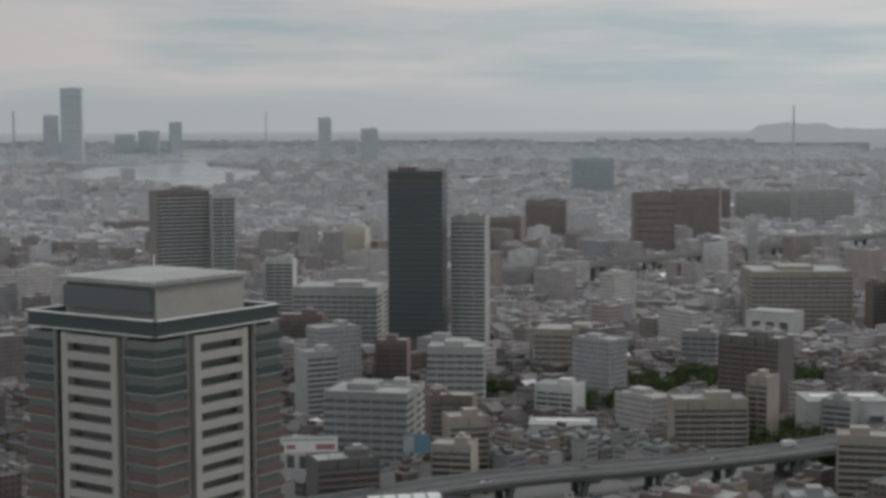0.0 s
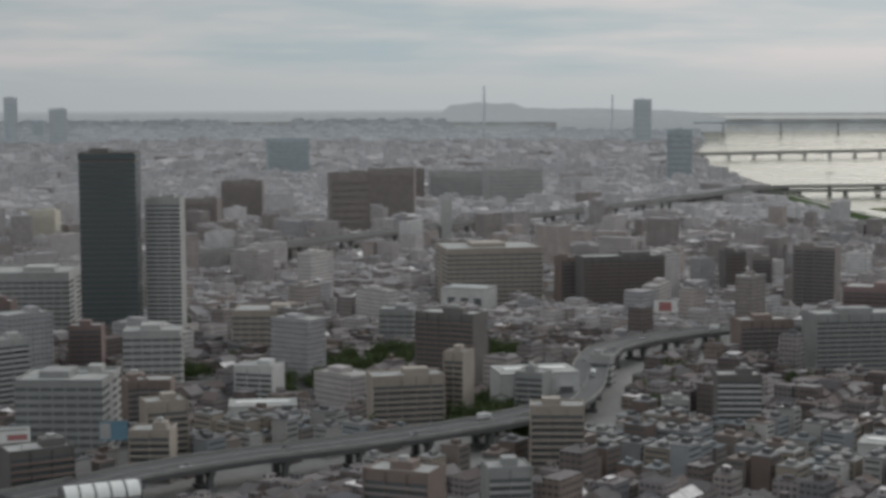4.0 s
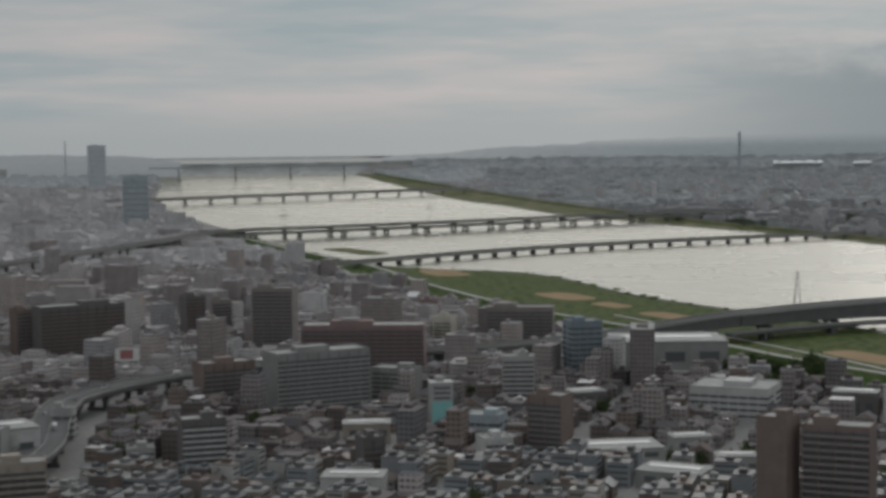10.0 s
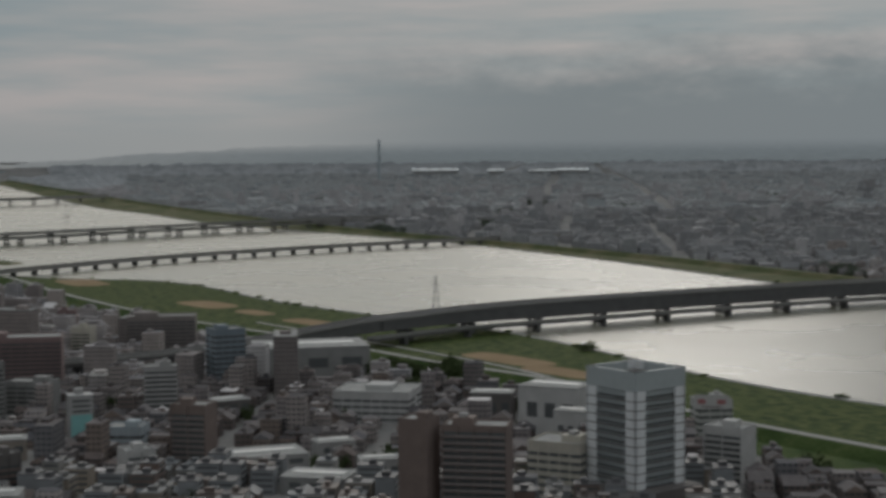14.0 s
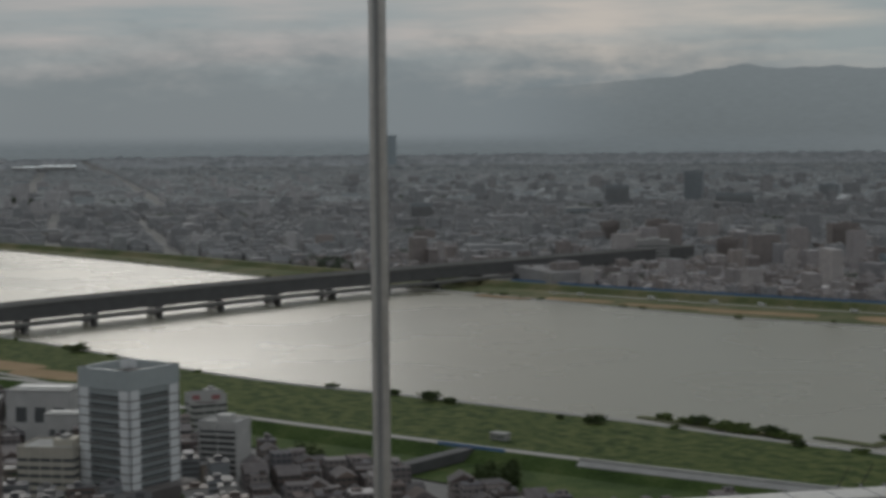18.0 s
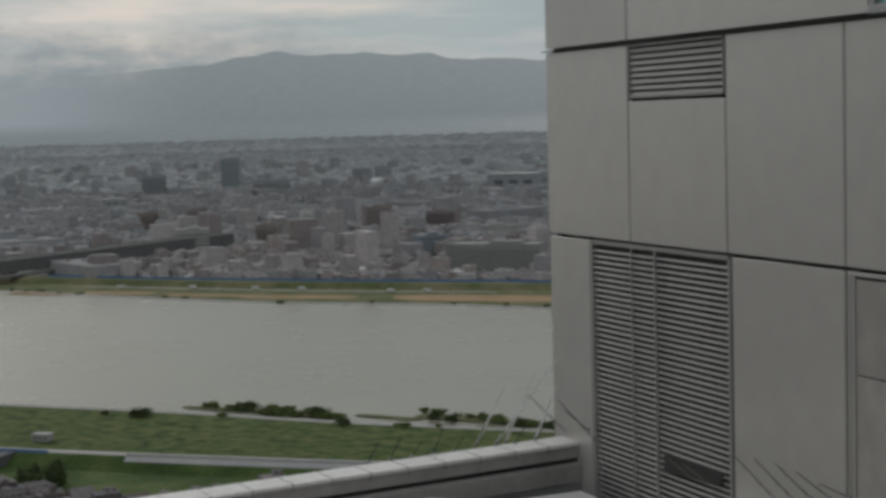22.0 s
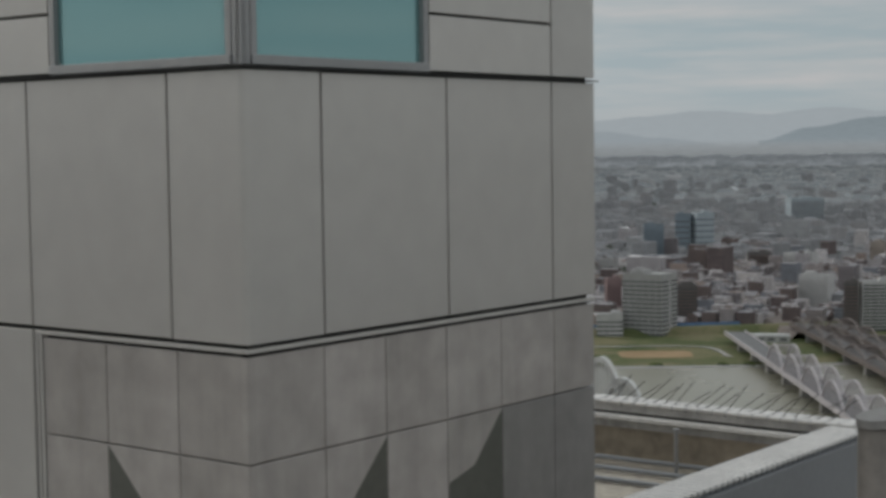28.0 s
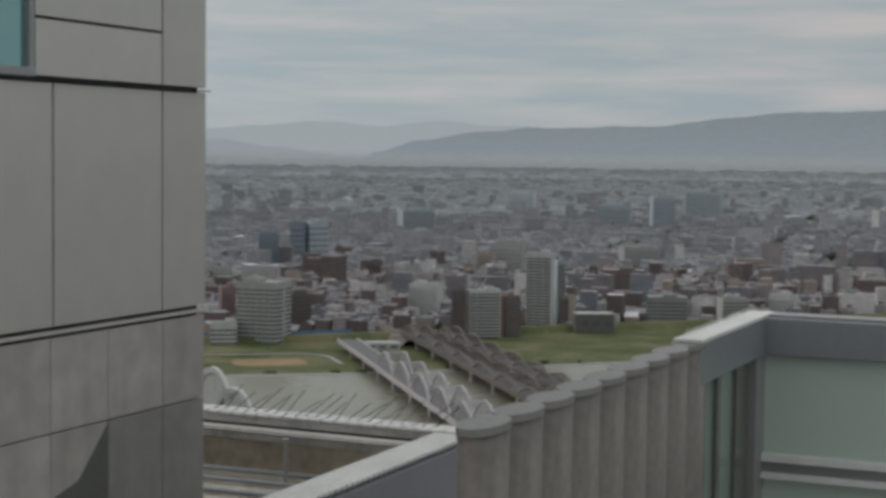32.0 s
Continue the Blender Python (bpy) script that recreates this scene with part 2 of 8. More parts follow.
# ---- materials ----
def surface(name, color, rough=0.8, metal=0.0, scale=1.0, vary=0.25, bump=0.15, coat=0.0, piece=0.0, streak=0.0):
    """Paint, stone or metal with grain and stains at two scales."""
    m = bpy.data.materials.new(name)
    m.use_nodes = True
    nt = m.node_tree
    n, l = nt.nodes, nt.links
    p = n["Principled BSDF"]
    co = n.new("ShaderNodeTexCoord")
    fine, wide = n.new("ShaderNodeTexNoise"), n.new("ShaderNodeTexNoise")
    fine.inputs["Scale"].default_value, fine.inputs["Detail"].default_value = 9.0 / scale, 5.0
    wide.inputs["Scale"].default_value, wide.inputs["Detail"].default_value = 0.7 / scale, 4.0
    l.new(co.outputs["Object"], fine.inputs["Vector"])
    l.new(co.outputs["Object"], wide.inputs["Vector"])
    add = n.new("ShaderNodeMath")
    add.operation = "ADD"
    l.new(fine.outputs["Fac"], add.inputs[0])
    l.new(wide.outputs["Fac"], add.inputs[1])
    mr = n.new("ShaderNodeMapRange")
    mr.inputs["From Min"].default_value, mr.inputs["From Max"].default_value = 0.6, 1.4
    mr.inputs["To Min"].default_value, mr.inputs["To Max"].default_value = 1.0 - vary, 1.0 + vary
    l.new(add.outputs[0], mr.inputs["Value"])
    val = mr.outputs[0]
    if piece:
        oi = n.new("ShaderNodeObjectInfo")
        pr = n.new("ShaderNodeMapRange")
        pr.inputs["To Min"].default_value, pr.inputs["To Max"].default_value = 1.0 - piece, 1.0 + piece
        l.new(oi.outputs["Random"], pr.inputs["Value"])
        mu = n.new("ShaderNodeMath")
        mu.operation = "MULTIPLY"
        l.new(val, mu.inputs[0])
        l.new(pr.outputs[0], mu.inputs[1])
        val = mu.outputs[0]
    if streak:
        # dirt washed down in upright runs
        mp, run = n.new("ShaderNodeMapping"), n.new("ShaderNodeTexNoise")
        mp.inputs["Scale"].default_value = (1.7, 1.7, 0.2)
        run.inputs["Scale"].default_value, run.inputs["Detail"].default_value, run.inputs["Roughness"].default_value = 1.0, 6.0, 0.62
        l.new(co.outputs["Object"], mp.inputs[0])
        l.new(mp.outputs[0], run.inputs["Vector"])
        st, su = n.new("ShaderNodeMapRange"), n.new("ShaderNodeMath")
        st.inputs["From Min"].default_value, st.inputs["From Max"].default_value = 0.36, 0.58
        st.inputs["To Min"].default_value, st.inputs["To Max"].default_value = 1.0 - streak, 1.0 + streak * 0.3
        st.interpolation_type = "SMOOTHSTEP"
        l.new(run.outputs["Fac"], st.inputs["Value"])
        su.operation = "MULTIPLY"
        l.new(val, su.inputs[0])
        l.new(st.outputs[0], su.inputs[1])
        val = su.outputs[0]
    vm = n.new("ShaderNodeVectorMath")
    vm.operation = "SCALE"
    vm.inputs[0].default_value = color
    l.new(val, vm.inputs["Scale"])
    l.new(vm.outputs[0], p.inputs["Base Color"])
    p.inputs["Roughness"].default_value, p.inputs["Metallic"].default_value = rough, metal
    p.inputs["Coat Weight"].default_value = coat
    if bump:
        bp = n.new("ShaderNodeBump")
        bp.inputs["Strength"].default_value, bp.inputs["Distance"].default_value = bump, 0.02 * scale
        l.new(fine.outputs["Fac"], bp.inputs["Height"])
        l.new(bp.outputs[0], p.inputs["Normal"])
    return m


def ramp_of(nt, stops):
    r = nt.nodes.new("ShaderNodeValToRGB")
    r.color_ramp.interpolation = "CONSTANT"
    e = r.color_ramp.elements
    for i, (pos, c) in enumerate(stops):
        el = e[i] if i < 2 else e.new(pos)
        el.position, el.color = pos, (*c, 1)
    return r


def fabric_walls(name, stops, glass=0.55):
    """Walls of the joined city: a colour for each building and rows of windows by storey and bay."""
    m = bpy.data.materials.new(name)
    m.use_nodes = True
    nt = m.node_tree
    n, l = nt.nodes, nt.links
    p = n["Principled BSDF"]
    geo, uv = n.new("ShaderNodeNewGeometry"), n.new("ShaderNodeUVMap")
    r = ramp_of(nt, stops)
    l.new(geo.outputs["Random Per Island"], r.inputs[0])
    sep = n.new("ShaderNodeSeparateXYZ")
    l.new(uv.outputs[0], sep.inputs[0])

    def band(sock, pitch, lo, hi):
        d = n.new("ShaderNodeMath")
        d.operation, d.inputs[1].default_value = "DIVIDE", pitch
        l.new(sock, d.inputs[0])
        f = n.new("ShaderNodeMath")
        f.operation = "FRACT"
        l.new(d.outputs[0], f.inputs[0])
        a, b, c = (n.new("ShaderNodeMath") for _ in range(3))
        a.operation, a.inputs[1].default_value = "GREATER_THAN", lo
        b.operation, b.inputs[1].default_value = "LESS_THAN", hi
        c.operation = "MULTIPLY"
        l.new(f.outputs[0], a.inputs[0])
        l.new(f.outputs[0], b.inputs[0])
        l.new(a.outputs[0], c.inputs[0])
        l.new(b.outputs[0], c.inputs[1])
        return c.outputs[0]

    both = n.new("ShaderNodeMath")
    both.operation = "MULTIPLY"
    l.new(band(sep.outputs["X"], 2.9, 0.18, 0.80), both.inputs[0])
    l.new(band(sep.outputs["Y"], 3.1, 0.32, 0.78), both.inputs[1])
    mix = n.new("ShaderNodeMix")
    mix.data_type = "RGBA"
    mix.inputs["B"].default_value = (0.05, 0.058, 0.062, 1)
    sc = n.new("ShaderNodeMath")
    sc.operation, sc.inputs[1].default_value = "MULTIPLY", glass + 0.3
    l.new(both.outputs[0], sc.inputs[0])
    l.new(sc.outputs[0], mix.inputs["Factor"])
    dirt = n.new("ShaderNodeTexNoise")
    dirt.inputs["Scale"].default_value, dirt.inputs["Detail"].default_value = 0.12, 6.0
    co = n.new("ShaderNodeTexCoord")
    l.new(co.outputs["Object"], dirt.inputs["Vector"])
    mr = n.new("ShaderNodeMapRange")
    mr.inputs["To Min"].default_value, mr.inputs["To Max"].default_value = 0.65, 1.35
    l.new(dirt.outputs["Fac"], mr.inputs["Value"])
    vm = n.new("ShaderNodeVectorMath")
    vm.operation = "SCALE"
    l.new(r.outputs[0], vm.inputs[0])
    l.new(mr.outputs[0], vm.inputs["Scale"])
    l.new(vm.outputs[0], mix.inputs["A"])
    l.new(mix.outputs["Result"], p.inputs["Base Color"])
    p.inputs["Roughness"].default_value, p.inputs["Specular IOR Level"].default_value = 0.85, 0.25
    return m


def fabric_roofs(name, stops):
    m = bpy.data.materials.new(name)
    m.use_nodes = True
    nt = m.node_tree
    n, l = nt.nodes, nt.links
    p = n["Principled BSDF"]
    geo, co = n.new("ShaderNodeNewGeometry"), n.new("ShaderNodeTexCoord")
    r = ramp_of(nt, stops)
    sh = n.new("ShaderNodeMath")
    sh.operation, sh.inputs[1].default_value = "MULTIPLY", 7.13
    fr = n.new("ShaderNodeMath")
    fr.operation = "FRACT"
    l.new(geo.outputs["Random Per Island"], sh.inputs[0])
    l.new(sh.outputs[0], fr.inputs[0])
    l.new(fr.outputs[0], r.inputs[0])
    no = n.new("ShaderNodeTexNoise")
    no.inputs["Scale"].default_value, no.inputs["Detail"].default_value = 0.35, 8.0
    l.new(co.outputs["Object"], no.inputs["Vector"])
    mr = n.new("ShaderNodeMapRange")
    mr.inputs["To Min"].default_value, mr.inputs["To Max"].default_value = 0.55, 1.45
    l.new(no.outputs["Fac"], mr.inputs["Value"])
    vm = n.new("ShaderNodeVectorMath")
    vm.operation = "SCALE"
    l.new(r.outputs[0], vm.inputs[0])
    l.new(mr.outputs[0], vm.inputs["Scale"])
    l.new(vm.outputs[0], p.inputs["Base Color"])
    p.inputs["Roughness"].default_value, p.inputs["Specular IOR Level"].default_value = 0.9, 0.2
    return m


def patchy(name, stops, scale, rough=0.95, bump=0.4):
    """Ground cover: patches of the given colours at two scales."""
    m = bpy.data.materials.new(name)
    m.use_nodes = True
    nt = m.node_tree
    n, l = nt.nodes, nt.links
    p = n["Principled BSDF"]
    co = n.new("ShaderNodeTexCoord")
    a, b = n.new("ShaderNodeTexNoise"), n.new("ShaderNodeTexNoise")
    a.inputs["Scale"].default_value, a.inputs["Detail"].default_value = 1.0 / scale, 8.0
    b.inputs["Scale"].default_value, b.inputs["Detail"].default_value = 14.0 / scale, 4.0
    l.new(co.outputs["Object"], a.inputs["Vector"])
    l.new(co.outputs["Object"], b.inputs["Vector"])
    mx = n.new("ShaderNodeMath")
    mx.operation, mx.inputs[1].default_value = "MULTIPLY_ADD", 0.35
    l.new(b.outputs["Fac"], mx.inputs[0])
    h = n.new("ShaderNodeMath")
    h.operation, h.inputs[1].default_value = "MULTIPLY", 0.65
    l.new(a.outputs["Fac"], h.inputs[0])
    l.new(h.outputs[0], mx.inputs[2])
    r = ramp_of(nt, stops)
    r.color_ramp.interpolation = "LINEAR"
    l.new(mx.outputs[0], r.inputs[0])
    l.new(r.outputs[0], p.inputs["Base Color"])
    p.inputs["Roughness"].default_value, p.inputs["Specular IOR Level"].default_value = rough, 0.1
    bp = n.new("ShaderNodeBump")
    bp.inputs["Strength"].default_value, bp.inputs["Distance"].default_value = bump, 0.3
    l.new(b.outputs["Fac"], bp.inputs["Height"])
    l.new(bp.outputs[0], p.inputs["Normal"])
    return m


def water_surface(name, tone):
    m = bpy.data.materials.new(name)
    m.use_nodes = True
    nt = m.node_tree
    n, l = nt.nodes, nt.links
    p = n["Principled BSDF"]
    p.inputs["Base Color"].default_value = (*tone, 1)
    p.inputs["Roughness"].default_value, p.inputs["IOR"].default_value = 0.28, 1.33
    co = n.new("ShaderNodeTexCoord")
    a, b = n.new("ShaderNodeTexNoise"), n.new("ShaderNodeTexNoise")
    a.inputs["Scale"].default_value, a.inputs["Detail"].default_value = 0.11, 6.0
    b.inputs["Scale"].default_value, b.inputs["Detail"].default_value = 0.006, 4.0
    l.new(co.outputs["Object"], a.inputs["Vector"])
    l.new(co.outputs["Object"], b.inputs["Vector"])
    mr = n.new("ShaderNodeMapRange")
    mr.inputs["To Min"].default_value, mr.inputs["To Max"].default_value = 0.2, 0.34
    l.new(b.outputs["Fac"], mr.inputs["Value"])
    l.new(mr.outputs[0], p.inputs["Roughness"])
    bp = n.new("ShaderNodeBump")
    bp.inputs["Strength"].default_value, bp.inputs["Distance"].default_value = 0.09, 0.4
    l.new(a.outputs["Fac"], bp.inputs["Height"])
    l.new(bp.outputs[0], p.inputs["Normal"])
    return m


def window_glass(name, tint, rough=0.08):
    m = bpy.data.materials.new(name)
    m.use_nodes = True
    p = m.node_tree.nodes["Principled BSDF"]
    p.inputs["Base Color"].default_value = (*tint, 1)
    p.inputs["Roughness"].default_value, p.inputs["Specular IOR Level"].default_value = rough, 0.8
    return m


# mist, blue and slate hold distance haze where far buildings use them
WALLS = {
    "taupe": (0.215, 0.188, 0.178), "white": (0.45, 0.445, 0.435), "dark": (0.125, 0.115, 0.11), "pale": (0.325, 0.32, 0.312), "mist": (0.46, 0.50, 0.525),
    "cream": (0.47, 0.44, 0.375), "maroon": (0.165, 0.118, 0.112), "grey": (0.24, 0.24, 0.235), "brown": (0.18, 0.138, 0.122),
    "tan": (0.29, 0.252, 0.218), "blue": (0.34, 0.385, 0.41), "bluegrey": (0.19, 0.23, 0.26), "red": (0.215, 0.15, 0.145), "slate": (0.25, 0.27, 0.282),
}
WALL = {k: surface("wall_" + k, c, 0.8, scale=6.0, vary=0.22, bump=0.1) for k, c in WALLS.items()}
M_GLASS = window_glass("dark_window_glass", (0.105, 0.112, 0.115), 0.2)
M_TEAL = window_glass("teal_window_glass", (0.21, 0.385, 0.39), 0.05)
M_TEAL.node_tree.nodes["Principled BSDF"].inputs["Metallic"].default_value = 0.55
M_TOWERGLASS = window_glass("curtain_wall_glass", (0.055, 0.076, 0.08), 0.2)
M_ROOF = surface("roof_membrane", (0.30, 0.30, 0.29), 0.85, scale=5.0, vary=0.35)
M_CONC = surface("concrete", (0.30, 0.29, 0.275), 0.85, scale=3.0, vary=0.25, bump=0.25)
M_DARKCONC = surface("weathered_bridge_steel", (0.115, 0.115, 0.115), 0.7, scale=6.0, vary=0.25)
M_ASPHALT = surface("asphalt", (0.085, 0.085, 0.087), 0.9, scale=8.0, vary=0.25)
M_WHITE = surface("white_paint", (0.62, 0.62, 0.60), 0.55, scale=2.0, vary=0.12)
M_WATER = water_surface("river_water", (0.205, 0.197, 0.152))
M_SEA = water_surface("harbour_water", (0.30, 0.31, 0.305))
M_MEADOW = patchy("wild_river_meadow", [(0.40, (0.022, 0.038, 0.012)), (0.46, (0.05, 0.075, 0.022)), (0.53, (0.074, 0.094, 0.03)), (0.60, (0.10, 0.115, 0.044))], 9.0)
M_LAWN = patchy("mown_grass", [(0.38, (0.032, 0.054, 0.017)), (0.5, (0.055, 0.086, 0.027)), (0.64, (0.095, 0.115, 0.045))], 28.0)
M_GRASS = patchy("river_meadow", [(0.36, (0.06, 0.078, 0.032)), (0.48, (0.095, 0.108, 0.05)), (0.60, (0.165, 0.15, 0.087))], 45.0)
M_DIRT = patchy("bare_sports_ground", [(0.3, (0.23, 0.16, 0.09)), (0.7, (0.33, 0.24, 0.145))], 30.0)
M_LEAF = patchy("tree_leaves", [(0.3, (0.042, 0.062, 0.026)), (0.7, (0.095, 0.12, 0.055))], 2.5)
# far leaves are paler and greyer: distance haze mixed into their colour
M_HAZYLEAF = patchy("far_grove_leaves", [(0.3, (0.10, 0.12, 0.095)), (0.7, (0.15, 0.17, 0.13))], 9.0)
M_TUFT = patchy("reed_and_scrub", [(0.3, (0.075, 0.11, 0.035)), (0.7, (0.14, 0.17, 0.065))], 6.0)
M_BARK = surface("bark", (0.11, 0.085, 0.065), 0.9, scale=0.6, vary=0.3)
M_GROUND = patchy("city_ground", [(0.3, (0.17, 0.168, 0.165)), (0.5, (0.235, 0.23, 0.223)), (0.7, (0.31, 0.302, 0.29))], 60.0)
M_TARP = surface("blue_fence_sheet", (0.10, 0.19, 0.34), 0.6, scale=3.0, vary=0.2)
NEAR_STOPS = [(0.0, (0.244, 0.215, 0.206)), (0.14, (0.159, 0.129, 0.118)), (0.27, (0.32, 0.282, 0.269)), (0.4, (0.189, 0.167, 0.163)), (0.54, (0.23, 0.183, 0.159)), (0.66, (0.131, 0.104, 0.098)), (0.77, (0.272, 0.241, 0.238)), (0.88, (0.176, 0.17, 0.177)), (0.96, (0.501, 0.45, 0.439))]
# last stop, here and in MID_ROOFS: a few bright roofs, whitened as glints
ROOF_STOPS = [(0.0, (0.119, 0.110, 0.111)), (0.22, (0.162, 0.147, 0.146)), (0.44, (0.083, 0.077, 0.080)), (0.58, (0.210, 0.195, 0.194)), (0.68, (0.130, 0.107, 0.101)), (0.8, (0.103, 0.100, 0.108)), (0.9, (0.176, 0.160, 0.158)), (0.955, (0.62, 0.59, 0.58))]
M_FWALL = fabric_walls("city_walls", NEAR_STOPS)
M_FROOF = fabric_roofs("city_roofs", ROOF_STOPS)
# mid palettes: distance haze painted in, as lighter and flatter colours
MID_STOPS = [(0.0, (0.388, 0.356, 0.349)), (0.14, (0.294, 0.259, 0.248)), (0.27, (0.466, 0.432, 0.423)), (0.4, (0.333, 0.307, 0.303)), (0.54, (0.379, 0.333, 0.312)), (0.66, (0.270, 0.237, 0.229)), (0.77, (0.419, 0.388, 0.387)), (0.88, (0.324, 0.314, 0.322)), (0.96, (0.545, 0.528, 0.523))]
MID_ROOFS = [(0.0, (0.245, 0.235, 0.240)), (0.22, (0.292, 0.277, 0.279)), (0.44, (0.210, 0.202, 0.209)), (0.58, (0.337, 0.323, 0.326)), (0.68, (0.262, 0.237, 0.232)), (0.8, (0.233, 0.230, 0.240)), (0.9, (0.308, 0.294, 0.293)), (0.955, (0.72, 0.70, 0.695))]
# pale palettes: haze painted into the walls and roofs of far districts
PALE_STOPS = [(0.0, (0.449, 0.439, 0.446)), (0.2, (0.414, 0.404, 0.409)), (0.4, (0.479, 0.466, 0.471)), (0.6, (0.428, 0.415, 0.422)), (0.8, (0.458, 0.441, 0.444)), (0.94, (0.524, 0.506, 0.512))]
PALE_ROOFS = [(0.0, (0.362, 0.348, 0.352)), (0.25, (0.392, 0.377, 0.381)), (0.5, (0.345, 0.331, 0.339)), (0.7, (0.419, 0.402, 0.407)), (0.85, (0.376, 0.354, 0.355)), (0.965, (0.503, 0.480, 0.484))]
# slate palettes: haze and the rain bank's shade, both in the colour
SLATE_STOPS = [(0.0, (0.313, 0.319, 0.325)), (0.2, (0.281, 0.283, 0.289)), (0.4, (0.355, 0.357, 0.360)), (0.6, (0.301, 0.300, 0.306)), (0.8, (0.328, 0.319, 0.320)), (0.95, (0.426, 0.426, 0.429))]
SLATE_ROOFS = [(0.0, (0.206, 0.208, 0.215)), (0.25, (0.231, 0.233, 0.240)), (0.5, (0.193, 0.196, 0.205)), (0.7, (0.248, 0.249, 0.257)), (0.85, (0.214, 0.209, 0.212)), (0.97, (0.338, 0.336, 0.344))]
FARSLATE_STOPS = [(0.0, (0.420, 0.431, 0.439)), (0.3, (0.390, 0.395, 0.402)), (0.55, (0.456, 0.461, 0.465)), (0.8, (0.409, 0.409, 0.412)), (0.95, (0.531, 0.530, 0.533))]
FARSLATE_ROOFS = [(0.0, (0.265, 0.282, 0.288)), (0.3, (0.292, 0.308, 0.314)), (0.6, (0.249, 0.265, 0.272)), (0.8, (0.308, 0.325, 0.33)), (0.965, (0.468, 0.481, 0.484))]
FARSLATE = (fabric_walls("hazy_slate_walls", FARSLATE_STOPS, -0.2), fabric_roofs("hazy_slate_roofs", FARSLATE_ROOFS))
# edge palettes: nearly one tone, the thickest haze put into the paint
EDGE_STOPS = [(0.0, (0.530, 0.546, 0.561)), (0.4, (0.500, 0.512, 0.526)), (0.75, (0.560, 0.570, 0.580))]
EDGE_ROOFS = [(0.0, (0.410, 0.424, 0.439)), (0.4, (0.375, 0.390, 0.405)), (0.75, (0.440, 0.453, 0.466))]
EDGEHAZE = (fabric_walls("city_edge_walls", EDGE_STOPS, -0.3), fabric_roofs("city_edge_roofs", EDGE_ROOFS))
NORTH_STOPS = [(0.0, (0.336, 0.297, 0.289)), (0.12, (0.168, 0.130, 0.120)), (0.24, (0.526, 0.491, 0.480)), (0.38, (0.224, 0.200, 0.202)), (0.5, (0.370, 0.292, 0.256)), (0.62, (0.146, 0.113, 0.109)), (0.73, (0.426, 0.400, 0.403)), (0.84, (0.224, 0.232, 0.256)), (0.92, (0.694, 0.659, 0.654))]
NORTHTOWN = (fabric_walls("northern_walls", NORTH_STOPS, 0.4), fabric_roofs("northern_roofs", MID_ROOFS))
MIDHAZE = (fabric_walls("midtown_walls", MID_STOPS, 0.3), fabric_roofs("midtown_roofs", MID_ROOFS))
PALEHAZE = (fabric_walls("pale_concrete_walls", PALE_STOPS, -0.12), fabric_roofs("pale_concrete_roofs", PALE_ROOFS))
SLATEHAZE = (fabric_walls("slate_grey_walls", SLATE_STOPS, 0.0), fabric_roofs("slate_grey_roofs", SLATE_ROOFS))


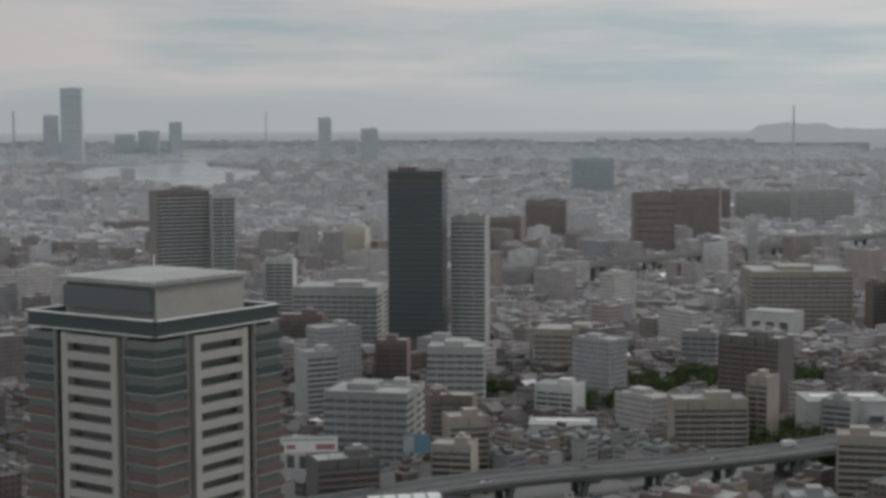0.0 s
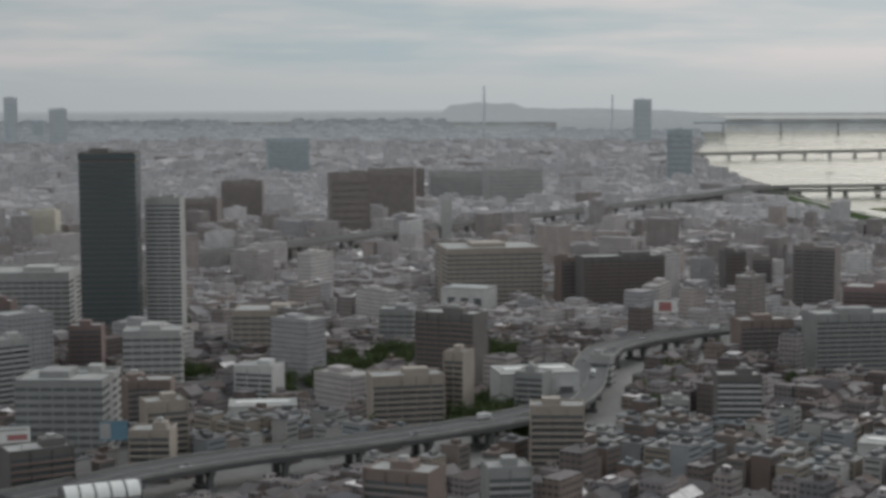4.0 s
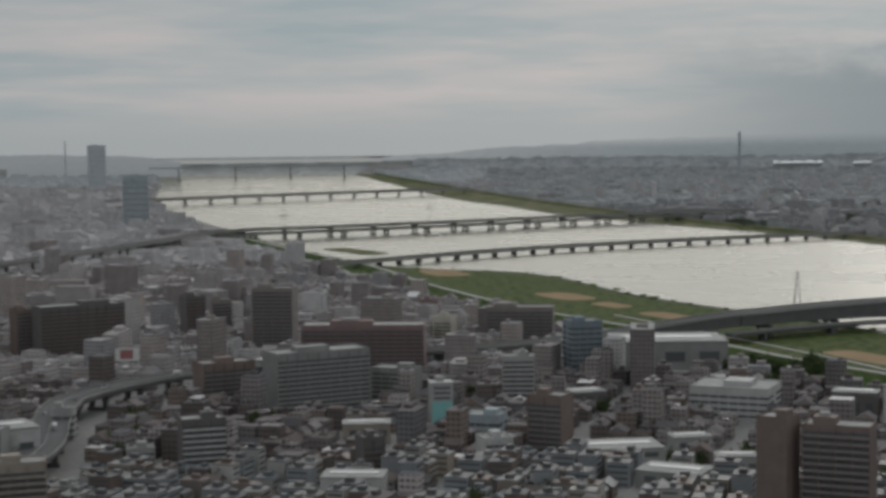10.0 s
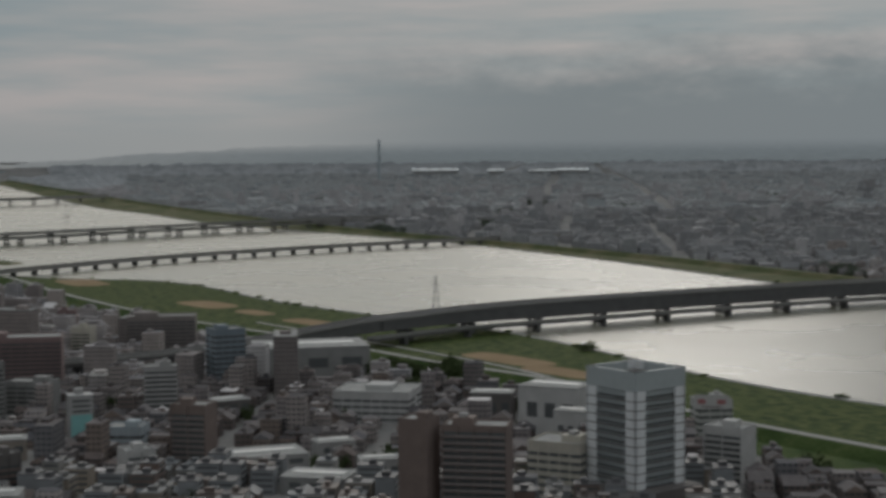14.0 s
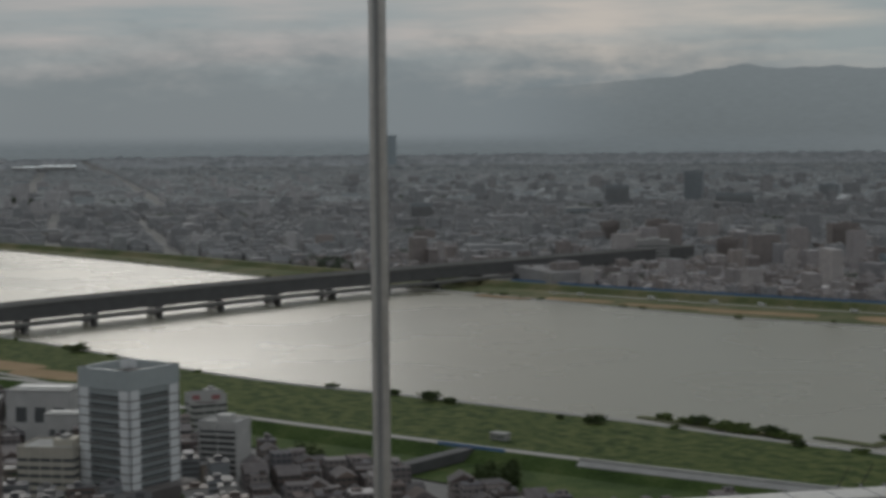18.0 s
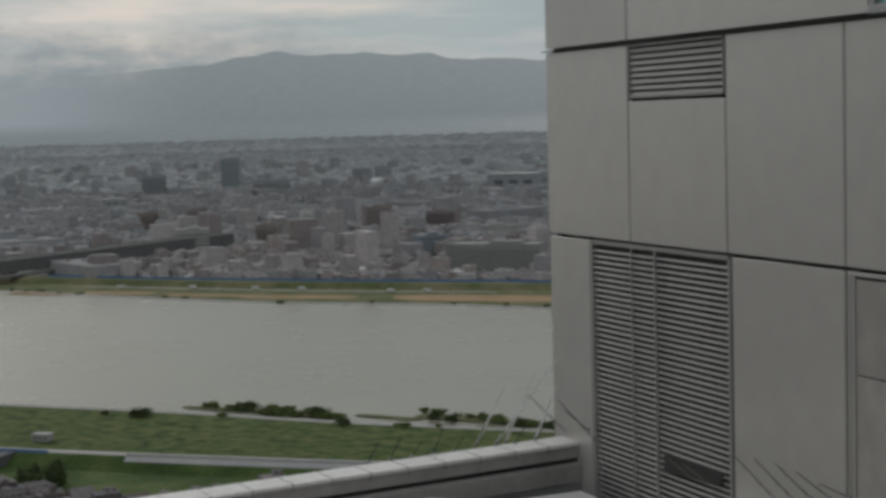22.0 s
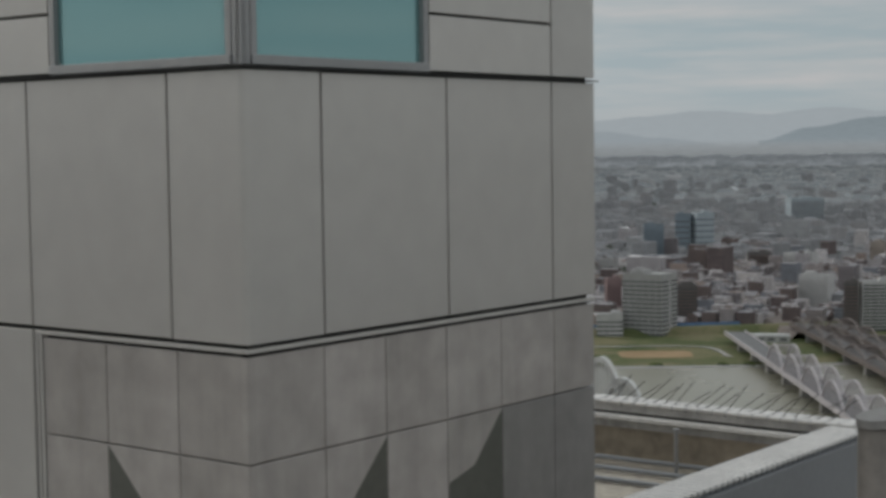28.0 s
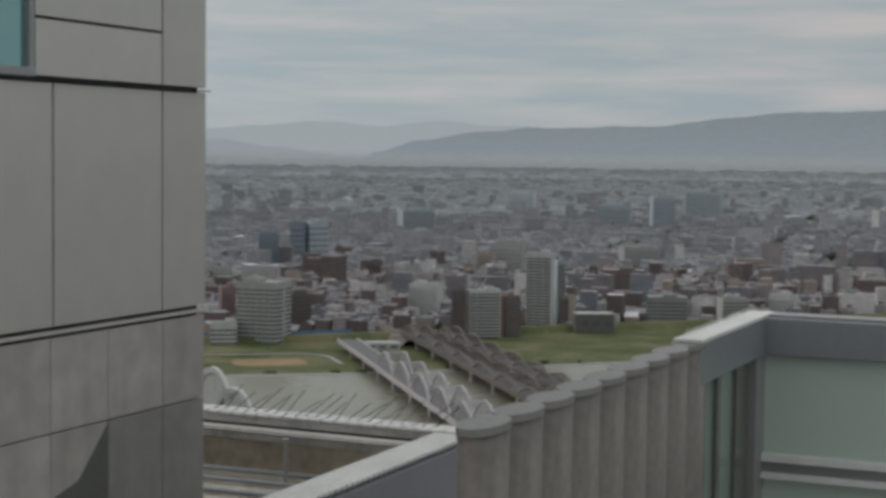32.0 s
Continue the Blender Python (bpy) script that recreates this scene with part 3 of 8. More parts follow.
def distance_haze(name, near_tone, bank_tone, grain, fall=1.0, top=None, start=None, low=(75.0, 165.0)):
    """Distance beyond the last houses: glowing flat tones that hold the haze, darker for the rain bank's shade, with a
    faint grain of far roofs.
    """
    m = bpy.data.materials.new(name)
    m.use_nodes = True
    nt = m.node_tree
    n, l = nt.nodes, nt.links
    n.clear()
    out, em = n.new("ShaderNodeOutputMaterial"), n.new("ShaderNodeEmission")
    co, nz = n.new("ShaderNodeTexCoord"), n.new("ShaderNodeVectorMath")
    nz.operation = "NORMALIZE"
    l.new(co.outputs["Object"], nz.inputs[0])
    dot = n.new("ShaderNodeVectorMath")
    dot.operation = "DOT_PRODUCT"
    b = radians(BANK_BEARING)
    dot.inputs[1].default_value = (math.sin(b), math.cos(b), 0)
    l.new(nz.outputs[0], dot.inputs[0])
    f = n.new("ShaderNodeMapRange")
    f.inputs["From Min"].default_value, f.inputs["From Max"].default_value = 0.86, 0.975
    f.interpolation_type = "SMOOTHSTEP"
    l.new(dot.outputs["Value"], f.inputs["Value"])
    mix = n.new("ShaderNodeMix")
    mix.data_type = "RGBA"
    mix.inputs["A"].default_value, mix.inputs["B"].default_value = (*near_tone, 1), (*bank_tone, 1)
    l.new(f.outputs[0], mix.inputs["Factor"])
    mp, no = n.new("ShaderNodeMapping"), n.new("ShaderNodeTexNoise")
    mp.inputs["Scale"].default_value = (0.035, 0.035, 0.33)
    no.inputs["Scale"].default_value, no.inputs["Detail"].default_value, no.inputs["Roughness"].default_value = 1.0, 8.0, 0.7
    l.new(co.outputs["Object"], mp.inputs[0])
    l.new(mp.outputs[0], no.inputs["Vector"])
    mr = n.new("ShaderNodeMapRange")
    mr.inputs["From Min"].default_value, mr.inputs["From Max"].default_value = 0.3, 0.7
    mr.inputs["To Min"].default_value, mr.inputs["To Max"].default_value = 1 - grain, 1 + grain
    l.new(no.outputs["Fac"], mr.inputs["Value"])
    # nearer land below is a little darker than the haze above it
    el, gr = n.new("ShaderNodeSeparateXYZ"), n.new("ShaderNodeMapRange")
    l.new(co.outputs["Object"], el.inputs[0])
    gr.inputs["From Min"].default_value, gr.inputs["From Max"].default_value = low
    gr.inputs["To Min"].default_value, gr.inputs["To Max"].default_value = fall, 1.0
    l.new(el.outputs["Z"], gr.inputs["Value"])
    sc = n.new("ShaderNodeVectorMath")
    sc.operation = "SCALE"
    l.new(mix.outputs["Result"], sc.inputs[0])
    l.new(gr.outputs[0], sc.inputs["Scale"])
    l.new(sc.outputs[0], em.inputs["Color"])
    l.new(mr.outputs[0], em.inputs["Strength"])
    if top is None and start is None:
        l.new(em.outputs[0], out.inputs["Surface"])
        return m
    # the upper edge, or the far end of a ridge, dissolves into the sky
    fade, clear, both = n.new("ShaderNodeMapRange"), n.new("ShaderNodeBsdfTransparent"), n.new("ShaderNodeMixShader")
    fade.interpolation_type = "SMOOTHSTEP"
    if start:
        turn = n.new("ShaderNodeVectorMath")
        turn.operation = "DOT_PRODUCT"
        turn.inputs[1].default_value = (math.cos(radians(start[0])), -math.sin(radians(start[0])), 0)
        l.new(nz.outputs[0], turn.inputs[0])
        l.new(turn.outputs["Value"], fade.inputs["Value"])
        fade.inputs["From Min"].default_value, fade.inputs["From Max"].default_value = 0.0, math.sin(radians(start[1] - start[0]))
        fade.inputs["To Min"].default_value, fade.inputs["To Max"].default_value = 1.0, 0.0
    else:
        fade.inputs["From Min"].default_value, fade.inputs["From Max"].default_value = top
        l.new(el.outputs["Z"], fade.inputs["Value"])
    l.new(fade.outputs[0], both.inputs["Fac"])
    l.new(em.outputs[0], both.inputs[1])
    l.new(clear.outputs[0], both.inputs[2])
    l.new(both.outputs[0], out.inputs["Surface"])
    return m


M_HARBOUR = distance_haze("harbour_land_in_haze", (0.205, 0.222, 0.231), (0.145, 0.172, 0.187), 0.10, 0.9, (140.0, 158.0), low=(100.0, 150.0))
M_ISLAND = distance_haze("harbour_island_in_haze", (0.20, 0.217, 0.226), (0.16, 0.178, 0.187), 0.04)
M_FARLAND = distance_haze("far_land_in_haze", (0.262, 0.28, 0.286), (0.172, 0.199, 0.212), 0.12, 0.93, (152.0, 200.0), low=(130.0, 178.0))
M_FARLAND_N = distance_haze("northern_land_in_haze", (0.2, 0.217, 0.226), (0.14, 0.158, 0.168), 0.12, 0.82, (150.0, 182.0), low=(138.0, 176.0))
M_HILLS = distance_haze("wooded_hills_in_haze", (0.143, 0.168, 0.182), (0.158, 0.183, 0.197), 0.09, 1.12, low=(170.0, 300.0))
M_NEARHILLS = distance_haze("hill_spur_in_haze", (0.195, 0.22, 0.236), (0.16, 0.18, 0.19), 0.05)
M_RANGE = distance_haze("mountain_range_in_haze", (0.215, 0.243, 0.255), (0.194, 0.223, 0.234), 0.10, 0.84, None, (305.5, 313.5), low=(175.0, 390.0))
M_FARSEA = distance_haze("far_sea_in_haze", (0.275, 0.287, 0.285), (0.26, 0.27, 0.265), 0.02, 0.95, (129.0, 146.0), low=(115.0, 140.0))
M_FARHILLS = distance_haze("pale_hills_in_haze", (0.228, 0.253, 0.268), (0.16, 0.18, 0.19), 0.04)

# ---- building helpers ----
NEAR_LIMIT, FAR_REACH = 2200.0, 2600.0


def squeeze(d):
    """Land past 2.2 km is drawn nearer and smaller in proportion, so that all of it fits within five kilometres."""
    return np.where(d <= NEAR_LIMIT, d, NEAR_LIMIT + FAR_REACH * (1 - np.exp(-(np.maximum(d, NEAR_LIMIT) - NEAR_LIMIT) / FAR_REACH)))


def settle(v):
    """Points of the true plan (n x 3), moved to where they stand in the scene."""
    v = np.asarray(v, float).reshape(-1, 3)
    d = np.maximum(np.hypot(v[:, 0], v[:, 1]), 1e-6)
    k = squeeze(d) / d
    drop = d ** 2 / 14.6e6  # the earth's curve, bent air included
    return np.column_stack([v[:, 0] * k, v[:, 1] * k, EYE.z + (v[:, 2] - drop - EYE.z) * k])


def polar(bearing, dist, z=0.0):
    b = radians(bearing)
    return (math.sin(b) * dist, math.cos(b) * dist, z)


def mesh_object(name, verts, faces, mats, mat_index=None, uv=None, smooth=False):
    me = bpy.data.meshes.new(name)
    me.from_pydata([tuple(p) for p in verts], [], [tuple(f) for f in faces])
    for m in mats:
        me.materials.append(m)
    if mat_index is not None:
        me.polygons.foreach_set("material_index", np.asarray(mat_index, np.int32))
    if uv is not None:
        me.uv_layers.new(name="UVMap").data.foreach_set("uv", np.asarray(uv, np.float32).ravel())
    if smooth:
        me.polygons.foreach_set("use_smooth", [True] * len(me.polygons))
    me.update()
    return new(name, me)


def part(name, bm, material, parent, label="", at=None):
    """Links a bmesh as one mesh object under a thing or a part."""
    me = bpy.data.meshes.new(name)
    bm.to_mesh(me)
    bm.free()
    me.materials.append(material)
    ob = new(name, me)
    ob.parent = parent
    if at is not None:
        ob.location = at
    return tagged(ob, label)


def again(name, ob, parent, at=(0, 0, 0)):
    """One more part on the same mesh."""
    o = new(name, ob.data)
    o.parent, o.location = parent, at
    return o


def box(bm, x0, x1, y0, y1, z0, z1, bevel=0.0):
    g = bmesh.ops.create_cube(bm, size=1.0, matrix=Matrix.LocRotScale(((x0 + x1) / 2, (y0 + y1) / 2, (z0 + z1) / 2), None, (abs(x1 - x0), abs(y1 - y0), abs(z1 - z0))))
    if bevel:
        es = list({e for v in g["verts"] for e in v.link_edges})
        bmesh.ops.bevel(bm, geom=es, offset=bevel, segments=2, profile=0.5, affect="EDGES")
    return bm


def boxes(*rows, bevel=0.0):
    bm = bmesh.new()
    for r in rows:
        box(bm, *r, bevel=bevel)
    return bm


def tube(bm, a, b, r, r2=None, seg=10):
    a, b = Vector(a), Vector(b)
    d = b - a
    m = Matrix.Translation((a + b) / 2) @ d.to_track_quat("Z", "Y").to_matrix().to_4x4()
    bmesh.ops.create_cone(bm, cap_ends=True, segments=seg, radius1=r, radius2=r if r2 is None else r2, depth=d.length, matrix=m)
    return bm


def line(pts, step=30.0):
    """A smooth curve through a few plan points, stepped."""
    p = [np.array(q, float) for q in pts]
    p = [2 * p[0] - p[1]] + p + [2 * p[-1] - p[-2]]
    out = []
    for i in range(1, len(p) - 2):
        n = max(1, int(np.linalg.norm(p[i + 1] - p[i]) / step))
        for k in range(n):
            t = k / n
            out.append(0.5 * (2 * p[i] + (p[i + 1] - p[i - 1]) * t + (2 * p[i - 1] - 5 * p[i] + 4 * p[i + 1] - p[i + 2]) * t * t + (3 * p[i] - p[i - 1] - 3 * p[i + 1] + p[i + 2]) * t ** 3))
    out.append(p[-2])
    return np.array(out)


def sides(c):
    t = np.gradient(c[:, :2], axis=0)
    t /= np.linalg.norm(t, axis=1)[:, None]
    return np.column_stack([-t[:, 1], t[:, 0]])


def sweep(name, curve, profile, mat, closed=True, label="", category="", kind="structure"):
    """A profile of (offset, height) drawn along a plan curve; a third column in the curve lifts it."""
    c = np.asarray(curve, float)
    if c.shape[1] == 2:
        c = np.column_stack([c, np.zeros(len(c))])
    nrm = sides(c)
    shape = profile if callable(profile) else lambda i: profile
    k, n = len(shape(0)), len(c)
    v = np.array([[c[i, 0] + nrm[i, 0] * o, c[i, 1] + nrm[i, 1] * o, c[i, 2] + z] for i in range(n) for o, z in shape(i)])
    f = [(i * k + j, i * k + (j + 1) % k, (i + 1) * k + (j + 1) % k, (i + 1) * k + j) for i in range(n - 1) for j in range(k if closed else k - 1)]
    if closed:
        f += [tuple(range(k))[::-1], tuple((n - 1) * k + j for j in range(k))]
    ob = mesh_object(name, settle(v), f, [mat])
    return tagged(ob, label, category, "", kind) if kind or label else ob


def ribbon(name, left, right, z, mat, n=160, label="", category="", rows=9):
    """Flat land between two plan curves."""
    def even(c):
        c = np.asarray(c, float)
        s = np.concatenate([[0], np.cumsum(np.linalg.norm(np.diff(c, axis=0), axis=1))])
        q = np.linspace(0, s[-1], n)
        return np.column_stack([np.interp(q, s, c[:, 0]), np.interp(q, s, c[:, 1])])
    a, b = even(left), even(right)
    v = [(*(a[i] + (b[i] - a[i]) * j / (rows - 1)), z) for i in range(n) for j in range(rows)]
    f = [(i * rows + j, i * rows + j + 1, (i + 1) * rows + j + 1, (i + 1) * rows + j) for i in range(n - 1) for j in range(rows - 1)]
    return tagged(mesh_object(name, settle(v), f, [mat]), label, category, "", "structure")


# ---- the land: one sheet out to the horizon ----
def land():
    ring = np.concatenate([[0.0], np.linspace(40, 2200, 40), 2200 + np.geomspace(60, 90000, 60)])
    na = 240
    ang = np.linspace(0, 2 * math.pi, na, endpoint=False)
    v = [(0, 0, 0)] + [(math.sin(a) * r, math.cos(a) * r, 0) for r in ring[1:] for a in ang]
    f = [(0, 1 + (j + 1) % na, 1 + j) for j in range(na)]
    for i in range(len(ring) - 2):
        b = 1 + i * na
        f += [(b + j, b + (j + 1) % na, b + na + (j + 1) % na, b + na + j) for j in range(na)]
    tagged(mesh_object("ground", settle(v), f, [M_GROUND]), "grey built-up ground of the city", "ground", "", "structure")


land()
# the river's two banks, west to east
NEAR_BANK = [(-12500, -1500), (-7500, -880), (-5020, -604), (-3390, -270), (-2345, 5), (-2080, 238), (-1740, 328), (-1390, 470), (-1050, 526), (-884, 583), (-798, 611), (-718, 637), (-626, 660), (-490, 705), (0, 880), (600, 1080), (1600, 1420)]
FAR_BANK = [(-9800, 30), (-5400, 300), (-4370, 432), (-3760, 515), (-3260, 655), (-2730, 825), (-2190, 915), (-1750, 960), (-1480, 1030), (-1120, 1080), (-820, 1165), (-93, 1211), (243, 1300), (800, 1480), (1600, 1800)]
near_bank, far_bank = line(NEAR_BANK), line(FAR_BANK)
ribbon("water", near_bank, far_bank, 0.5, M_WATER, 400, "broad river under an overcast evening sky", "river")
BASIN_NEAR = ((228.6, 5600), (229.5, 5434), (231.87, 5092), (233.17, 4588), (234.16, 4455), (235.38, 4802), (236.39, 5312), (236.84, 5920))
BASIN_FAR = ((228.6, 5750), (229.5, 5902), (230.25, 6781), (233.62, 7675), (234.5, 7084), (235.5, 6626), (236.39, 6250), (236.84, 6044))
CHANNEL = ((7000, 233.62, 234.5), (7700, 233.55, 234.66), (8460, 233.4, 234.84), (9450, 233.3, 235.95), (10000, 233.24, 236.1), (12900, 233.5, 236.62), (15000, 233.8, 236.74))
for a, b, lab in ((BASIN_NEAR, BASIN_FAR, "harbour basin between low warehouses"),
                  ([(p, d) for d, p, q in CHANNEL], [(q, d) for d, p, q in CHANNEL], "harbour channel winding out to sea"),
                  (((246.0, 12000), (247.3, 11900), (248.6, 12000)), ((246.0, 17000), (247.3, 17000), (248.6, 17000)), "thin strip of harbour water"),
                  (((254.0, 11000), (255.2, 9300), (256.06, 8300), (256.6, 9500), (257.8, 13000)), ((254.0, 17500), (255.2, 18500), (256.06, 19000), (256.6, 19500), (257.8, 20000)), "pale harbour water behind the district")):
    ribbon("water", line([polar(*q)[:2] for q in a], 60), line([polar(*q)[:2] for q in b], 60), 0.6, M_SEA, 60, lab, "harbour")
ribbon("water", [polar(263.2, 9800)[:2], polar(263.2, 16000)[:2], polar(263.2, 60000)[:2]], [polar(270.2, 9800)[:2], polar(271.0, 16000)[:2], polar(271.5, 60000)[:2]], 0.4, M_SEA, 60, "open sea beyond the river mouth", "sea")
# meadows and embankments
NEAR_LEVEE = [(-3300, -300), (-2600, -105), (-2213, 22), (-1887, 92), (-1608, 170), (-1489, 218), (-1395, 260), (-1280, 303), (-1171, 342), (-1064, 392), (-940, 418), (-864, 436), (-808, 455), (-712, 490), (-629, 522), (-515, 569), (-400, 622), (-200, 705), (0, 790), (600, 1000), (1600, 1340)]
FAR_LEVEE = [(-9800, 160), (-5500, 480), (-4000, 640), (-3232, 760), (-2311, 975), (-1824, 1050), (-1600, 1095), (-1490, 1118), (-1373, 1142), (-1199, 1192), (-1020, 1256), (-908, 1296), (-600, 1350), (-107, 1420), (300, 1560), (800, 1740), (1600, 2050)]
near_levee, far_levee = line(NEAR_LEVEE), line(FAR_LEVEE)
clip = near_bank[np.searchsorted(near_bank[:, 0], -3300):]
ribbon("meadow", near_levee, clip, 0.9, M_MEADOW, 320, "green river meadow with paths", "meadow")
ribbon("meadow", far_bank, far_levee, 0.9, M_GRASS, 320, "far green river meadow", "meadow")
HOUSE_LIMIT = [(-3300, -360), (-2600, -150), (-2220, -45), (-1873, 50), (-1600, 128), (-1384, 205), (-1200, 272), (-1060, 335), (-940, 372), (-850, 395), (-804, 410), (-715, 430), (-619, 455), (-540, 482), (-400, 560), (0, 725), (600, 935), (1600, 1270)]
house_limit = line(HOUSE_LIMIT)
ribbon("meadow", house_limit, near_levee, 0.7, M_LAWN, 300, "grassy strip behind the embankment", "meadow")
LEVEE = [(-16, 0.2), (-6, 6.5), (6, 6.5), (16, 0.2)]
sweep("embankment", near_levee, LEVEE, M_LAWN, False, "grassy river embankment with a path on top", "embankment")
sweep("path", np.column_stack([near_levee, np.full(len(near_levee), 6.5)]), [(-3.5, 0.05), (3.5, 0.05), (3.5, 0.2), (-3.5, 0.2)], M_CONC, True, "pale path along the embankment", "path")
sweep("fence", far_levee[np.searchsorted(far_levee[:, 0], -1500):np.searchsorted(far_levee[:, 0], 30)] + np.array([-4.0, 12.0]), [(-0.3, 2.0), (0.3, 2.0), (0.3, 8.5), (-0.3, 8.5)], M_TARP, True, "long blue sheet fence behind the far embankment", "fence")
sweep("embankment", far_levee, LEVEE, M_GRASS, False, "far grassy embankment", "embankment")
# the shore's dark stone edge
sweep("shore", clip, [(-4, 0.4), (-1, 1.6), (1, 1.6), (3, 0.4)], M_CONC, False, "stone-edged river shore", "shore")
sweep("shore", far_bank, [(-3, 0.4), (-1, 1.6), (1, 1.6), (4, 0.4)], M_CONC, False, "far stone-edged river shore", "shore")


# ---- the distance: far land and hills in the haze, past the last houses ----
def skyline(name, radius, b0, b1, low, height, mat, label):
    """A strip of far land whose upper edge follows the given height (in degrees over eye level)."""
    be = np.arange(b0, b1 + 0.01, 0.1)
    v, f = [], []
    for i, b in enumerate(be):
        x, y, _ = polar(b, radius)
        e = height(b) + 0.05 * noise.noise((b * 1.3, radius * 0.01, 0.0)) + 0.025 * noise.noise((b * 6.1, 3.0, 0.0))
        v += [(x, y, EYE.z + radius * math.tan(radians(low))), (x, y, EYE.z + radius * math.tan(radians(e)))]
        if i:
            f.append((2 * i - 2, 2 * i, 2 * i + 1, 2 * i - 1))
    return tagged(mesh_object(name, v, f, [mat]), label, "distance", "", "structure")


def outline(*knots):
    """A skyline through (bearing, height) knots, eased between them."""
    kb, kh = zip(*knots)

    def height(b):
        i = min(max(int(np.searchsorted(kb, b)) - 1, 0), len(kb) - 2)
        t = min(max((b - kb[i]) / (kb[i + 1] - kb[i]), 0.0), 1.0)
        return kh[i] + (kh[i + 1] - kh[i]) * t * t * (3 - 2 * t)
    return height


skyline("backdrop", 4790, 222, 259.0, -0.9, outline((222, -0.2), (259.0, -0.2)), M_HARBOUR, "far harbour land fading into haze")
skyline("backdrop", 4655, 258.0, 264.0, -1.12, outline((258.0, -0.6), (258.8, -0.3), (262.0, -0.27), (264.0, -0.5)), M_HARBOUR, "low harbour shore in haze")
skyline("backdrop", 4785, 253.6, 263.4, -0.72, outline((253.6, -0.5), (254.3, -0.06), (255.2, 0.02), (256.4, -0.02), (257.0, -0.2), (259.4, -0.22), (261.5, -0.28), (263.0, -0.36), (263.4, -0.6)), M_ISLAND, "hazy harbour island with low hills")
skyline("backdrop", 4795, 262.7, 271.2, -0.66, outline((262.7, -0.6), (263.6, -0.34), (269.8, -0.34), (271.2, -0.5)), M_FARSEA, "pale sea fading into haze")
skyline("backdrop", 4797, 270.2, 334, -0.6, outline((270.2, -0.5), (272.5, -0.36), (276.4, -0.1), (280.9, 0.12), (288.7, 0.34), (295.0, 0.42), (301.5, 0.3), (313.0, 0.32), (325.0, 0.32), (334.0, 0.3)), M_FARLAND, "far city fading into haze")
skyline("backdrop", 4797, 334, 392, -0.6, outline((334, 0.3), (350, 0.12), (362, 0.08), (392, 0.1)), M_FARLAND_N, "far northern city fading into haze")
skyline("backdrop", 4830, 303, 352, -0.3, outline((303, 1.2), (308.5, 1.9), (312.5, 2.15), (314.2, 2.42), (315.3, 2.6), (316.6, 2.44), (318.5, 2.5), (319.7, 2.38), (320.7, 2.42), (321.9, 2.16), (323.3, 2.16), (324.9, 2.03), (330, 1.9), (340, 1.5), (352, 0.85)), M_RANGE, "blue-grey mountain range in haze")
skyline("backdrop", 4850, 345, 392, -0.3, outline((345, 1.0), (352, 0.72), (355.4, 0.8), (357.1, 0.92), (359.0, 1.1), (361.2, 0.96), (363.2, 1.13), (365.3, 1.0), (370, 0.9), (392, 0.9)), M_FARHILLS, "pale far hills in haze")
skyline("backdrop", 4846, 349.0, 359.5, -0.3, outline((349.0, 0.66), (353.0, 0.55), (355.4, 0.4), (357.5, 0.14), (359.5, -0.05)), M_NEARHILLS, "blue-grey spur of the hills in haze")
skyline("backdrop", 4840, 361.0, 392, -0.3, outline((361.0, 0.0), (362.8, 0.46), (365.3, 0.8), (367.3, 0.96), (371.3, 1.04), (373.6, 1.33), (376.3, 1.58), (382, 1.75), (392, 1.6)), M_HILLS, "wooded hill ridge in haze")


# bare sports grounds, paths and shoals on the river meadows
def patch(name, x, y, rx, ry, turn, mat, label, z=1.0, cat="sports ground"):
    """A flat rounded patch of ground with an uneven edge."""
    c, s = math.cos(radians(turn)), math.sin(radians(turn))
    v = [(x, y, z)]
    for i in range(40):
        t = i / 40 * 2 * math.pi
        sq = (abs(math.cos(t)) ** 4 + abs(math.sin(t)) ** 4) ** -0.25
        k = sq * (1 + 0.10 * noise.noise((x * 0.01 + math.cos(t), y * 0.01 + math.sin(t), 1.0)))
        px, py = rx * math.cos(t) * k, ry * math.sin(t) * k
        v.append((x + px * c - py * s, y + px * s + py * c, z))
    return tagged(mesh_object(name, settle(v), [(0, 1 + i, 1 + (i + 1) % 40) for i in range(40)], [mat]), label, cat, "", "structure")


for x, y, rx, ry, tn in ((-1760, 240, 48, 22, 18), (-1545, 312, 38, 16, 22), (-2115, 125, 60, 26, 14), (-1215, 408, 50, 18, 20), (-1130, 425, 42, 16, 20), (-1655, 275, 30, 14, 20)):
    patch("sports_ground", x, y, rx, ry, tn, M_DIRT, "bare sandy sports ground on the near meadow", 1.1)
for x, y, rx, ry, tn in ((-1388, 1038, 38, 13, 15), (-1310, 1076, 46, 13, 18), (-1200, 1104, 52, 11, 20), (-1098, 1134, 62, 14, 22), (-915, 1206, 98, 27, 20), (-60, 1288, 30, 22, 8)):
    patch("sports_ground", x, y, rx, ry, tn, M_DIRT, "pale sandy sports ground on the far meadow", 1.1)
for x, y, rx, ry, tn in ((-690, 662, 46, 5, 14), (-650, 668, 30, 4, 14), (-540, 712, 52, 7, 10), (-510, 700, 30, 4, 12), (-2580, 8, 95, 26, 25), (-600, 690, 22, 4, 10)):
    patch("shoal", x, y, rx, ry, tn, M_GRASS, "reedy green shoal in the river", 1.0, "shoal")
PATH_A = line([(-1560, 262), (-1300, 352), (-1150, 398), (-1000, 420)], 20)
